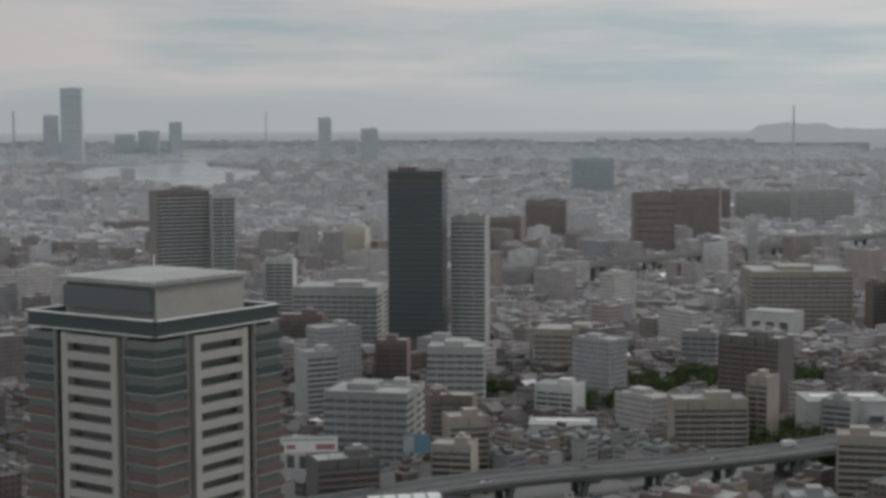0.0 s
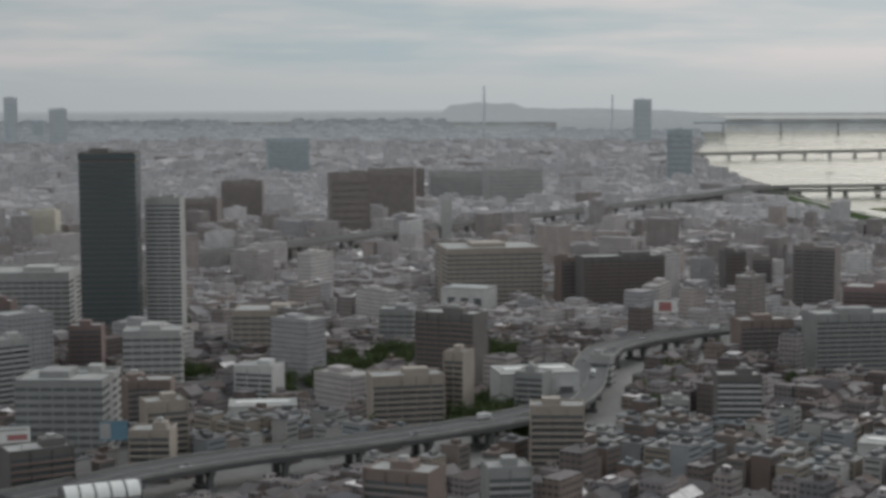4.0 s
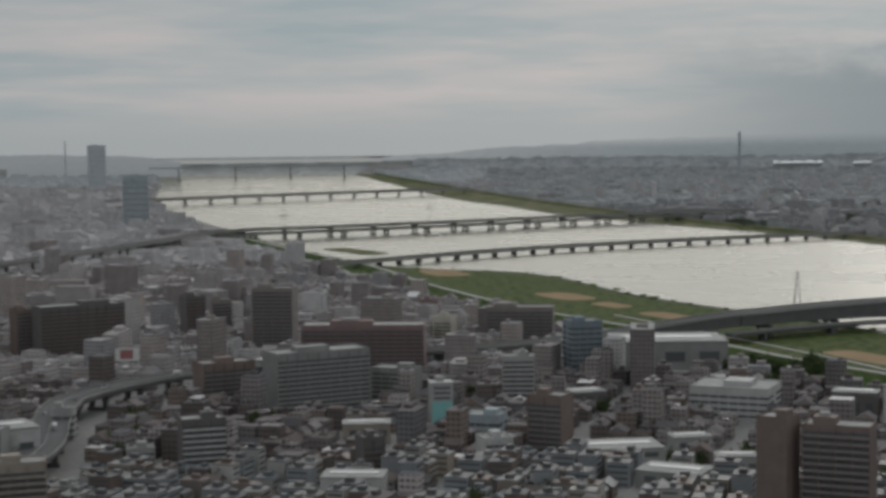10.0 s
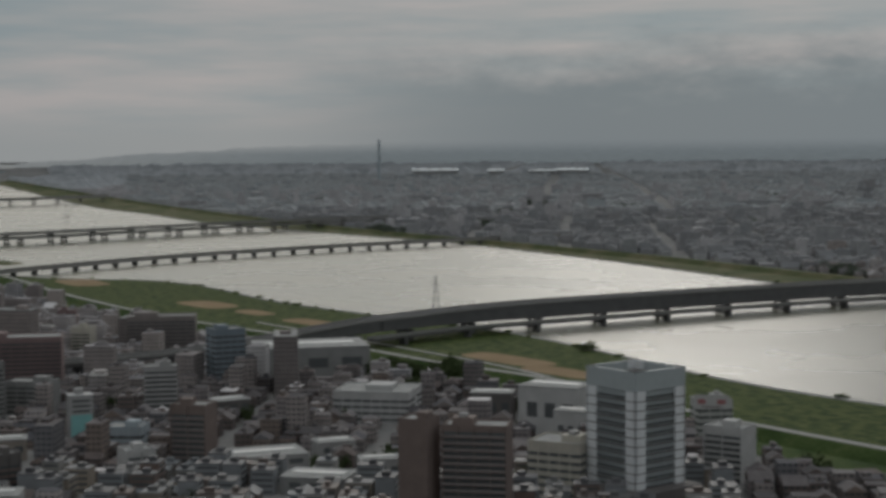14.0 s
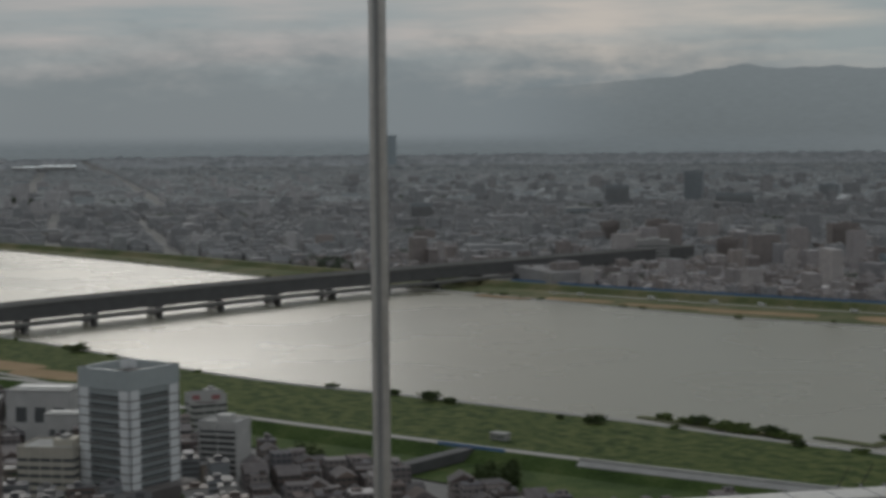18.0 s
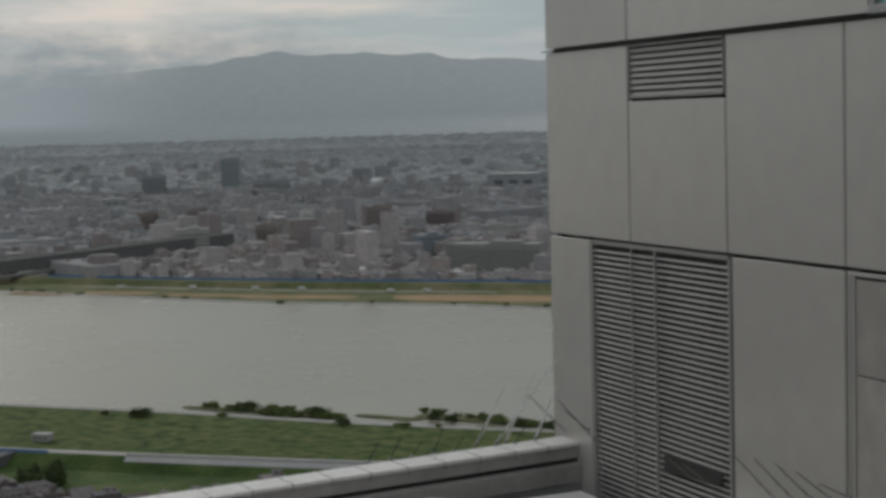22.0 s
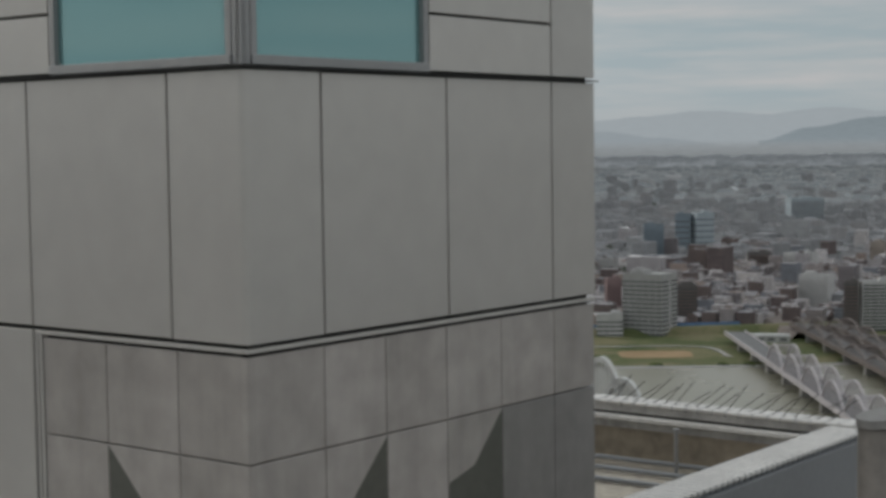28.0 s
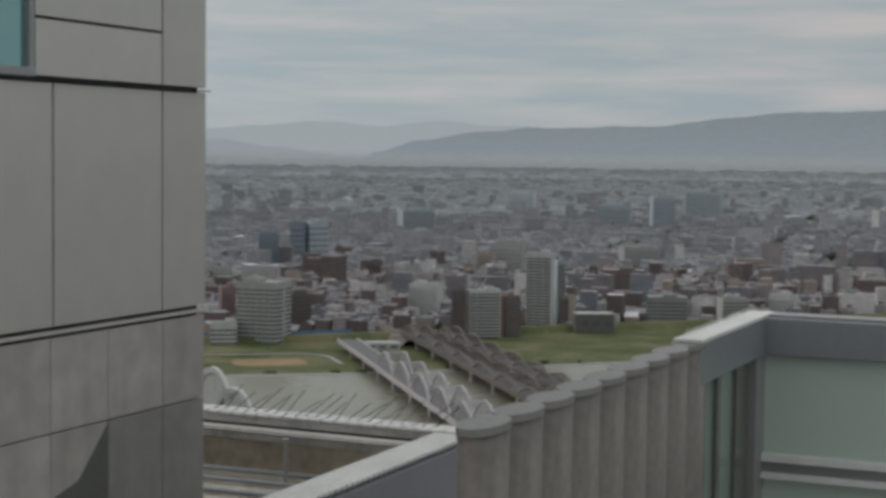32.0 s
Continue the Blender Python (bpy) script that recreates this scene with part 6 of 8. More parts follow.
def white_tower():
    """The white office tower by the river: pale corner piers, dark glass bands between them."""
    b, d = 293.22, 775.0
    root = tagged(new("office_tower"), "white office tower with dark window bands and open roof crown", "tower")
    root.location = polar(b, d)
    root.rotation_euler = (0, 0, radians(-b + 45))
    KEEP_OUT.append((root.location.x, root.location.y, 32))
    a, h, fl = 17.0, 66.0, 4.35
    pale = surface("pale_tile", (0.74, 0.755, 0.76), 0.6, scale=3.0, vary=0.1)
    spandrel = surface("grey_green_spandrel", (0.40, 0.44, 0.445), 0.5, scale=3.0, vary=0.1)
    part("core", boxes((-a + 1.0, a - 1.0, -a + 1.0, a - 1.0, 0, h - 5.5)), spandrel, root)
    glass = line_ = None
    for k in range(4):
        turn = (0, 0, k * math.pi / 2)
        for s in (-1, 1):
            c = part("corner_pier", boxes((s * (a - 3.4) - 3.4, s * (a - 3.4) + 3.4, a - 1.2, a, 0, h)), pale, root)
            c.rotation_euler = turn
        c = part("crown", boxes((-a, a, a - 1.1, a + 0.05, h - 9.5, h)), spandrel, root, "grey-green crown wall")
        c.rotation_euler = turn
        for i in range(1, 13):
            z = i * fl
            if glass is None:
                glass = part("window_band", boxes((-a + 6.8, a - 6.8, a - 1.15, a - 0.85, 0, 1.45)), M_GLASS, root, "", (0, 0, z))
                line_ = part("floor_joint", boxes((-a - 0.03, a + 0.03, a - 1.0, a + 0.06, 0, 0.5)), WALL["dark"], root, "", (0, 0, z - 0.9))
                continue
            c = again("window_band", glass, root, (0, 0, z))
            c.rotation_euler = turn
            c = again("floor_joint", line_, root, (0, 0, z - 0.9))
            c.rotation_euler = turn
    part("roof", boxes((-a + 1.2, a - 1.2, -a + 1.2, a - 1.2, h - 5.5, h - 4.5)), WALL["dark"], root)
    part("podium", boxes((-a - 8, a + 4, -a - 8, a + 4, 0, 9), bevel=0.3), WALL["dark"], root)


white_tower()


def arch_bridge(name, p0, p1, width, z, spans, label, mat, rise, lattice, arched=99):
    """A through-arch bridge: deck, and for each span two ribs with hangers and bracing."""
    p0, p1 = Vector((*p0, 0)), Vector((*p1, 0))
    L = (p1 - p0).length
    root = tagged(new(name), label, "bridge")
    root.location = p0
    root.rotation_euler = (0, 0, math.atan2(p1.y - p0.y, p1.x - p0.x))
    part("deck", boxes((0, L, -width / 2, width / 2, z - 2.0, z)), M_DARKCONC, root)
    for s in (-1, 1):
        part("edge_girder", boxes((0, L, s * width / 2 - 0.5, s * width / 2 + 0.5, z - 2.4, z + 1.2)), mat, root)
    sp = L / spans
    rib = brace = hang = pier = None
    for i in range(spans):
        for s in (-1, 1) if i < arched else ():
            y = s * width * 0.42
            if rib is None:
                bm = bmesh.new()
                m = 14
                for j in range(m):
                    t0, t1 = j / m, (j + 1) / m
                    f = lambda t: rise * 4 * t * (1 - t)
                    tube(bm, (t0 * sp, 0, f(t0)), (t1 * sp, 0, f(t1)), 0.75, seg=6)
                rib = part("arch_rib", bm, mat, root, "", (0, y, z))
            else:
                again("arch_rib", rib, root, (i * sp, y, z))
            for j in range(1, lattice):
                t = j / lattice
                hgt = rise * 4 * t * (1 - t)
                o = part("hanger", tube(bmesh.new(), (0, 0, 0), (0, 0, 1), 0.28, seg=5), mat, root) if hang is None else again("hanger", hang, root)
                hang = hang or o
                o.location, o.scale = (i * sp + t * sp, y, z), (1, 1, max(hgt, 0.3))
        for j in range(2, lattice - 1) if i < arched else ():
            t = j / lattice
            hgt = rise * 4 * t * (1 - t)
            o = part("cross_brace", tube(bmesh.new(), (0, -width * 0.42, 0), (0, width * 0.42, 0), 0.3, seg=5), mat, root) if brace is None else again("cross_brace", brace, root)
            brace = brace or o
            o.location = (i * sp + t * sp, 0, z + hgt)
        o = part("pier", boxes((-2.2, 2.2, -width * 0.45, width * 0.45, -1, z - 2.0), bevel=0.4), M_CONC, root) if pier is None else again("pier", pier, root)
        pier = pier or o
        o.location = ((i + 0.02) * sp, 0, 0)
    return root


M_PALESTEEL = surface("pale_lilac_steel", (0.42, 0.39, 0.40), 0.5, 0.2, scale=4.0, vary=0.15)
M_BROWNSTEEL = surface("brown_bridge_steel", (0.145, 0.12, 0.11), 0.6, 0.2, scale=4.0, vary=0.25)
arch_bridge("arch_bridge", (84, 905), (4, 1372), 17, 10, 8, "pale steel road bridge with a row of low arches", M_PALESTEEL, 15, 14, 5)
arch_bridge("rail_truss_bridge", (150, 940), (62, 1440), 20, 10, 8, "brown lattice railway bridge of many spans", M_BROWNSTEEL, 8, 14)
arch_bridge("rail_truss_bridge", (178, 960), (92, 1440), 14, 10, 8, "second brown lattice railway bridge alongside", M_BROWNSTEEL, 7, 14)
sweep("railway", line([(75, 1400), (45, 1560), (20, 1800), (10, 2150)], 30), [(-24, 0.3), (-19, 6), (19, 6), (24, 0.3)], surface("railway_ballast", (0.15, 0.125, 0.11), 0.9, scale=10.0, vary=0.3), False, "brown railway embankment with many tracks", "railway")

# ---- the roof terrace ----
CORNER = Vector((-3.23, 10.6, 0.0))
AX_U, AX_V = Vector((-0.884, 0.467, 0.0)), Vector((0.467, 0.884, 0.0))
ROOF_TURN = Matrix(((AX_V.x, AX_U.x, 0, CORNER.x), (AX_V.y, AX_U.y, 0, CORNER.y), (0, 0, 1, 0), (0, 0, 0, 1)))
# local axes on the roof: x runs north-east along the housing's side, y along its face


def on_roof(name, label, category, kind=""):
    ob = tagged(new(name), label, category, "", kind)
    ob.matrix_world = ROOF_TURN
    return ob


M_PANEL = surface("satin_metal_panel", (0.475, 0.455, 0.425), 0.20, 0.15, scale=2.6, vary=0.06, bump=0.03, piece=0.05)
M_STONE = surface("polished_stone_panel", (0.372, 0.345, 0.322), 0.16, scale=2.6, vary=0.24, bump=0.04, piece=0.08, streak=0.1)
# shaded copy of the stone: the shadow tone sits in its colour
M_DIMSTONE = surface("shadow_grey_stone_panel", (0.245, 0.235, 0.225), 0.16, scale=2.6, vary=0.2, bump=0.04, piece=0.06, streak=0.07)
M_DARKTRIM = surface("dark_polished_stone", (0.115, 0.115, 0.10), 0.25, scale=0.9, vary=0.12, bump=0.04)
M_JOINT = surface("dark_joint", (0.03, 0.03, 0.028), 0.8, scale=0.5)
M_CAP = surface("weathered_white_cap", (0.62, 0.60, 0.57), 0.5, scale=0.8, vary=0.2)
M_FRAME = surface("grey_metal_frame", (0.29, 0.29, 0.287), 0.4, 0.3, scale=0.5, vary=0.1)
M_RIB = surface("ribbed_precast", (0.163, 0.143, 0.123), 0.65, scale=0.7, vary=0.3, bump=0.2, streak=0.22)
M_DIRTYCAP = surface("rain_stained_white_paint", (0.42, 0.405, 0.385), 0.6, scale=0.6, vary=0.25, streak=0.25)
M_FASCIA = surface("warm_grey_parapet_paint", (0.33, 0.315, 0.297), 0.55, scale=0.9, vary=0.18, streak=0.12)
M_RIBCAP = surface("weathered_rib_cap", (0.215, 0.205, 0.192), 0.6, scale=0.6, vary=0.25)
M_LOUVRE = surface("louvre_blade", (0.265, 0.257, 0.245), 0.55, 0.1, scale=0.5, vary=0.12)
M_DECK = surface("stained_roof_deck", (0.25, 0.21, 0.16), 0.9, scale=1.6, vary=0.45, bump=0.3)
M_GREYSHEET = surface("grey_sheet_metal", (0.25, 0.26, 0.27), 0.35, 0.35, scale=0.8, vary=0.08)

ZB, ZT = 171.70, 173.65
housing = on_roof("plant_housing", "grey panel-clad rooftop housing with louvres and teal windows", "housing")
part("core", boxes((0.07, 4.46, 0.07, 7.45, 160.0, 179.0)), M_JOINT, housing)


def panel(name, a, b, z0, z1, side, mat, proud=0.0, g=0.0115, parent=None):
    """A cladding panel between two joints on the housing's face or side; proud moves it out of the plane."""
    if side == "face":
        bm = boxes((-proud, 0.06 - proud, a + g, b - g, z0 + g, z1 - g), bevel=0.005)
    else:
        bm = boxes((a + g, b - g, -proud, 0.06 - proud, z0 + g, z1 - g), bevel=0.005)
    return part(name, bm, mat, parent or housing)


FACE = (0.07, 0.772, 2.395, 4.062, 5.768, 7.51)
SIDE = (0.07, 0.807, 2.306, 3.81, 4.51)
# main storey
for a, b in zip(FACE[1:3], FACE[2:4]):
    panel("panel", a, b, ZB, ZT, "face", M_PANEL)
panel("panel", FACE[3], FACE[4], ZB, 173.10, "face", M_PANEL)
panel("panel", FACE[4], FACE[5], ZB, ZT, "face", M_PANEL)
for a, b in zip(SIDE[1:-1], SIDE[2:]):
    panel("panel", a, b, ZB, ZT, "side", M_PANEL)


def corner_piece(z0, z1, mat):
    """The bent panel round the housing's corner: one profile with a rounded arris, drawn upright."""
    fa, sa, r = FACE[1] - 0.015, SIDE[1] - 0.015, 0.045
    rim = [(0.0, fa)] + [(r - r * math.cos(k * math.pi / 12), r - r * math.sin(k * math.pi / 12)) for k in range(7)] + [(sa, 0.0)]
    ring = rim + [(sa, 0.06), (0.06, 0.06), (0.06, fa)]
    bm = bmesh.new()
    lo, hi = [[bm.verts.new((x, y, z)) for x, y in ring] for z in (z0 + 0.011, z1 - 0.011)]
    bm.faces.new(lo[::-1])
    bm.faces.new(hi)
    for i in range(len(ring)):
        bm.faces.new((lo[i], lo[(i + 1) % len(ring)], hi[(i + 1) % len(ring)], hi[i]))
    bmesh.ops.recalc_face_normals(bm, faces=bm.faces)
    return part("corner_panel", bm, mat, housing)


corner_piece(ZB, ZT, M_PANEL)
# upper storey with the teal corner window
UP = ZT + 0.025
MID = UP + 0.465
panel("panel", FACE[4], FACE[5], UP, 178.8, "face", M_PANEL)
panel("panel", 2.09, FACE[4], UP, MID, "face", M_PANEL)
panel("panel", 2.09, FACE[4], MID, 178.8, "face", M_PANEL)
panel("panel", 2.085, SIDE[3], UP, MID, "side", M_PANEL)
panel("panel", 2.085, SIDE[3], MID, 178.8, "side", M_PANEL)
panel("panel", SIDE[3], SIDE[4], UP, 178.8, "side", M_PANEL)
part("drip_edge", boxes((-0.03, 4.53, -0.03, 7.53, ZT + 0.004, ZT + 0.014)), M_JOINT, housing)
window = part("corner_window", boxes((0.0, 0.05, 0.0, 0.05, UP, 178.8)), M_FRAME, housing, "teal corner window in a grey metal frame")
for side in ("face", "side"):
    hi = 2.09 if side == "face" else 2.085
    panel("window_pane", 0.16, hi - 0.06, UP + 0.07, 178.7, side, M_TEAL, -0.045, 0.0, window)
    panel("window_frame", 0.10, 0.16, UP, 178.8, side, M_FRAME, 0.0, 0.0, window)
    panel("window_frame", hi - 0.06, hi, UP, 178.8, side, M_FRAME, 0.0, 0.0, window)
    panel("window_sill", 0.10, hi, UP, UP + 0.07, side, M_FRAME, 0.012, 0.0, window)
    panel("mullion", 0.0, 0.10, UP, 178.8, side, M_FRAME, -0.008, 0.0, window)
# bottom band and the stone-clad lower storey
BAND = ZB - 0.065
panel("band", 0.0, 2.36, BAND, ZB - 0.01, "face", M_PANEL)
panel("band", 0.0, 4.51, BAND, ZB - 0.01, "side", M_PANEL)
panel("panel", 2.40, 4.0, 166.0, ZB - 0.012, "face", M_PANEL)
panel("panel", 6.60, 7.50, 166.0, ZB - 0.012, "face", M_PANEL)
for u in (2.30, 2.35):
    panel("jamb", u, u + 0.04, 166.0, ZB - 0.02, "face", M_PANEL, -0.01, 0.003)
ROWS = (BAND - 0.01, 170.855, 169.75, 168.6, 166.0)
for z1, z0 in zip(ROWS[:-1], ROWS[1:]):
    for a, b in ((0.0, 0.74), (0.74, 1.535), (1.535, 2.29)):
        panel("stone_panel", a, b, z0, z1, "face", M_STONE, -0.015, 0.006)
    for a, b in ((0.0, 0.81), (0.81, 1.515), (1.515, 2.284), (2.284, 3.042), (3.042, 3.84), (3.84, 4.5)):
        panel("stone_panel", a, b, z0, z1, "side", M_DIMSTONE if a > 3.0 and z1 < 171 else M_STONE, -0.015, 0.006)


def stone_wedge(side, at, way):
    """A dark triangle laid on the stone cladding under a joint, shaped and coloured as a reflection."""
    bm = bmesh.new()
    pts = [(at, 170.835), (at, 169.76), (at + way * 0.76, 169.76), (at + way * 0.74, 170.33), (at + way * 0.40, 170.42)]
    vs = []
    for off in (0.010, 0.03):
        vs.append([bm.verts.new((off, q, z) if side == "face" else (q, off, z)) for q, z in pts])
    bm.faces.new(vs[0])
    bm.faces.new(vs[1][::-1])
    for i in range(5):
        bm.faces.new((vs[0][i], vs[0][(i + 1) % 5], vs[1][(i + 1) % 5], vs[1][i]))
    bmesh.ops.recalc_face_normals(bm, faces=bm.faces)
    return part("stone_inlay", bm, M_DARKTRIM, housing, "dark triangular reflection on the stone")


stone_wedge("face", 1.528, -1)
stone_wedge("side", 1.508, -1)
stone_wedge("side", 3.035, -1)


def louvre(name, y0, y1, z0, z1, pitch, edge, fill, label):
    """A framed grille with a dark cavity and tilted blades."""
    root = part(name, boxes((0.055, 0.065, y0, y1, z0, z1)), M_JOINT, housing, label)
    for r in ((y0, y0 + edge, z0, z1), (y1 - edge, y1, z0, z1), (y0, y1, z0, z0 + edge), (y0, y1, z1 - edge, z1)):
        part("louvre_frame", boxes((-0.006, 0.055, *r)), M_LOUVRE, root)
    blade = None
    z = z0 + edge + 0.02
    while z < z1 - edge - 0.02:
        if blade is None:
            bm = boxes((-0.004, 0.008, y0 + edge, y1 - edge, -pitch * fill, pitch * fill))
            bmesh.ops.rotate(bm, verts=bm.verts, cent=(0, 0, 0), matrix=Matrix.Rotation(radians(32), 3, "Y"))
            blade = part("blade", bm, M_LOUVRE, root, "", (0.012, 0, z))
        else:
            again("blade", blade, root, (0.012, 0, z))
        z += pitch
    return root


louvre("vent_grille", 4.08, 5.75, 173.12, ZT - 0.01, 0.060, 0.02, 0.36, "small louvred vent grille")
big = louvre("louvre_door", 4.02, 6.58, 167.4, ZB - 0.015, 0.058, 0.04, 0.20, "tall louvred grille with a missing blade patch")
part("louvre_rail", boxes((-0.014, 0.0, 5.29, 5.312, 167.4, ZB - 0.05)), M_LOUVRE, big)
part("louvre_rail", boxes((-0.012, 0.0, 5.74, 5.755, 167.4, ZB - 0.05)), M_LOUVRE, big)
# near-black plate before the blades, its colour giving the hole's darkness
part("missing_blades", bar([(5.16, 169.70), (4.14, 169.71), (4.18, 169.59), (4.87, 169.55), (5.18, 169.52)], -0.022, -0.014), M_JOINT, big, "near-black plate for the gap of missing blades")
for y0_, y1_, z_, tilt in ((4.66, 5.12, 169.62, 14), (4.42, 4.80, 169.62, 12)):
    bm = boxes((-0.032, -0.026, y0_, y1_, z_ - 0.007, z_ + 0.007))
    bmesh.ops.rotate(bm, verts=bm.verts, cent=(0, (y0_ + y1_) / 2, z_), matrix=Matrix.Rotation(radians(tilt), 3, "X"))
    part("bent_blade", bm, M_DARKTRIM, big, "bent loose blade")

# ---- parapets with bird wires ----


def capped_wall(name, label, run, x0, x1, y0, y1, top, base, tick=0.42, plain=False):
    """A parapet with a white cap, a shadow gap, a lower ledge and wire clips; run tells along which local axis; plain ones have one smooth fascia."""
    root = on_roof(name, label, "parapet")
    part("cap", boxes((x0, x1, y0, y1, top - 0.05, top), bevel=0.02), M_CAP, root)
    if plain:
        part("fascia", boxes((x0, x1, y0 + 0.012, y1 - 0.03, top - 0.75, top - 0.05), bevel=0.01), M_GREYSHEET, root)
        part("upstand", boxes((x0, x1, y0 + 0.05, y1, base, top - 0.75)), M_FRAME, root)
    elif run == "x":
        part("fascia", boxes((x0, x1, y0 + 0.02, y1 - 0.03, top - 0.17, top - 0.05)), M_FASCIA, root)
        part("shadow_gap", boxes((x0, x1, y0 + 0.06, y1 - 0.05, top - 0.22, top - 0.17)), M_JOINT, root)
        part("ledge", boxes((x0, x1, y0 - 0.06, y1 - 0.06, top - 0.42, top - 0.22), bevel=0.008), M_FASCIA, root)
        part("upstand", boxes((x0, x1, y0 - 0.04, y1, base, top - 0.42)), M_FRAME, root)
    else:
        part("fascia", boxes((x0 + 0.02, x1 - 0.02, y0, y1, top - 0.15, top - 0.05)), M_DIRTYCAP, root)
        part("shadow_gap", boxes((x0 + 0.05, x1 - 0.05, y0, y1, top - 0.19, top - 0.15)), M_JOINT, root)
        part("ledge", boxes((x0 - 0.10, x0 + 0.2, y0, y1, top - 0.25, top - 0.19), bevel=0.008), M_CAP, root)
        part("upstand", boxes((x0 - 0.04, x1, y0, y1, top - 0.36, top - 0.25)), M_DIRTYCAP, root)
        part("well_wall", boxes((x0 - 0.02, x1, y0, y1, base, top - 0.36)), M_DECK, root, "brown stained wall of the light well")
    clip_ = None
    q, q1 = (x0, x1) if run == "x" else (y0, y1)
    while q < q1:
        if clip_ is None:
            bm = bmesh.new()
            if run == "x":
                box(bm, -0.0025, 0.0025, y0 - 0.006, y1 + 0.006, top - 0.075, top + 0.005)
            else:
                box(bm, x0 - 0.006, x1 + 0.006, -0.0025, 0.0025, top - 0.075, top + 0.005)
            clip_ = part("wire_clip", bm, M_GREYSHEET, root, "", (q, 0, 0) if run == "x" else (0, q, 0))
        else:
            again("wire_clip", clip_, root, (q, 0, 0) if run == "x" else (0, q, 0))
        q += tick
    return root


west = capped_wall("parapet", "white-capped roof parapet with thin wire clips", "x", -10.5, 0.02, 6.93, 7.33, 169.5, 166.0)
west.matrix_world = ROOF_TURN @ Matrix.Translation((0, 7.3, 0)) @ Matrix.Rotation(radians(5.9), 4, "Z") @ Matrix.Translation((0, -7.3, 0))
capped_wall("parapet", "far roof parapet with white cap over a stained light well", "y", 10.75, 11.15, 0.0, 8.2, 169.53, 166.0, 0.2)
capped_wall("parapet", "near roof parapet beside the light well", "x", 4.6, 10.75, 0.0, 0.52, 169.5, 166.0, 0.13, True)
part("side_sheet", boxes((3.2, 11.1, -0.06, -0.01, 165.0, 169.42)), M_GREYSHEET, on_roof("sheet_cladding", "plain grey sheet-metal cladding of the light well wall", "cladding"))


def wires(label, rows):
    """Thin leaning bird wires on a parapet, each in a small clamp."""
    white = "white" in label
    for a, b in rows:
        root = on_roof("bird_wire", label, "bird wire")
        tagged(root, group="bird wires on the parapet")
        part("wire", tube(bmesh.new(), a, b, 0.014 if white else 0.0065, 0.005, seg=5), M_WHITE if white else M_JOINT, root)
        part("clamp", boxes((a[0] - 0.012, a[0] + 0.012, a[1] - 0.012, a[1] + 0.012, a[2] - 0.02, a[2] + 0.02)), M_FRAME, root)


wires("slim white leaning rod on the parapet", [((x, 7.42, 169.49), (x + 0.36, 7.42, 169.49 + h)) for x, h in ((-0.98, 0.62), (-0.63, 0.70), (-0.27, 0.74), (0.03, 0.68))] + [((-0.75, 7.4, 169.49), (0.1, 7.4, 170.45))])
wires("short dark bird wire on the parapet", [((-2.3 + i * 0.24, 7.2, 169.49), (-2.16 + i * 0.24, 7.24, 169.68 + 0.05 * math.sin(i * 2.7))) for i in range(9)])
wires("dark bird wire springing from the ledge by the housing", [((-0.1, y0, z0), (-0.12, y1, z1)) for y0, z0, y1, z1 in ((7.05, 169.61, 7.9, 169.88), (6.42, 169.64, 7.19, 169.94), (6.54, 169.71, 7.04, 169.84))])
wires("dark bird wire in front of the louvred grille", [((-0.2, 3.11 - 0.25 * i, 169.72 + 0.054 * i), (-0.2, 3.69 - 0.3 * i, 169.97 + 0.05 * math.sin(i * 0.8))) for i in range(5)])
wires("thin leaning steel bird wire by the light well", [((10.9, 0.6 + i * 0.16, 169.52), (10.85, 0.2 + i * 0.16 + 0.08 * math.sin(i * 5.1), 169.84 + 0.07 * math.sin(i * 2.3))) for i in range(22)])

roof_deck = on_roof("roof_deck", "stained flat roof deck of the building", "roof", "structure")
part("slab", boxes((-12, 11.2, -4.0, 7.4, 165.4, 166.0)), M_DECK, roof_deck)
part("well_floor", boxes((4.6, 10.76, 0.5, 8.0, 166.0, 168.70)), surface("pale_stained_screed", (0.36, 0.325, 0.27), 0.9, scale=1.2, vary=0.4, bump=0.3), roof_deck, "pale stained screed floor of the light well")
for q, zz in ((10.55, 168.80), (10.1, 168.76), (9.5, 168.75)):
    part("pipe", tube(bmesh.new(), (q, 0.55, zz), (q - 0.25, 6.5, zz), 0.035, seg=8), M_GREYSHEET, roof_deck, "grey pipe along the light well floor")
part("slab_side", boxes((-12, 11.2, -4.0, 7.4, 0.0, 165.4)), M_FRAME, roof_deck)

tank = on_roof("roof_ventilator", "round pale roof ventilator with a flat cap", "ventilator")
bm = bmesh.new()
tube(bm, (-2.15, 5.92, 166.0), (-2.15, 5.92, 169.2), 0.36, seg=24)
part("drum", bm, M_CONC, tank)
part("cap", tube(bmesh.new(), (-2.15, 5.92, 169.2), (-2.15, 5.92, 169.27), 0.43, 0.40, seg=28), surface("beige_ventilator_paint", (0.36, 0.325, 0.27), 0.7, scale=0.6, vary=0.2), tank, "beige round cap")
part("hatch", boxes((-2.30, -2.02, 5.95, 6.15, 169.27, 169.32), bevel=0.02), M_GREYSHEET, tank, "small grey metal fitting")
chest = on_roof("roof_chest", "low white roof cabinet beside the parapet", "cabinet")
part("body", boxes((-1.42, -0.27, 4.9, 6.42, 166.0, 169.04), bevel=0.03), M_WHITE, chest)
part("lid", boxes((-1.45, -0.24, 4.87, 6.45, 169.04, 169.10), bevel=0.01), M_CAP, chest)
post = on_roof("well_post", "short dark post in the light well", "post")
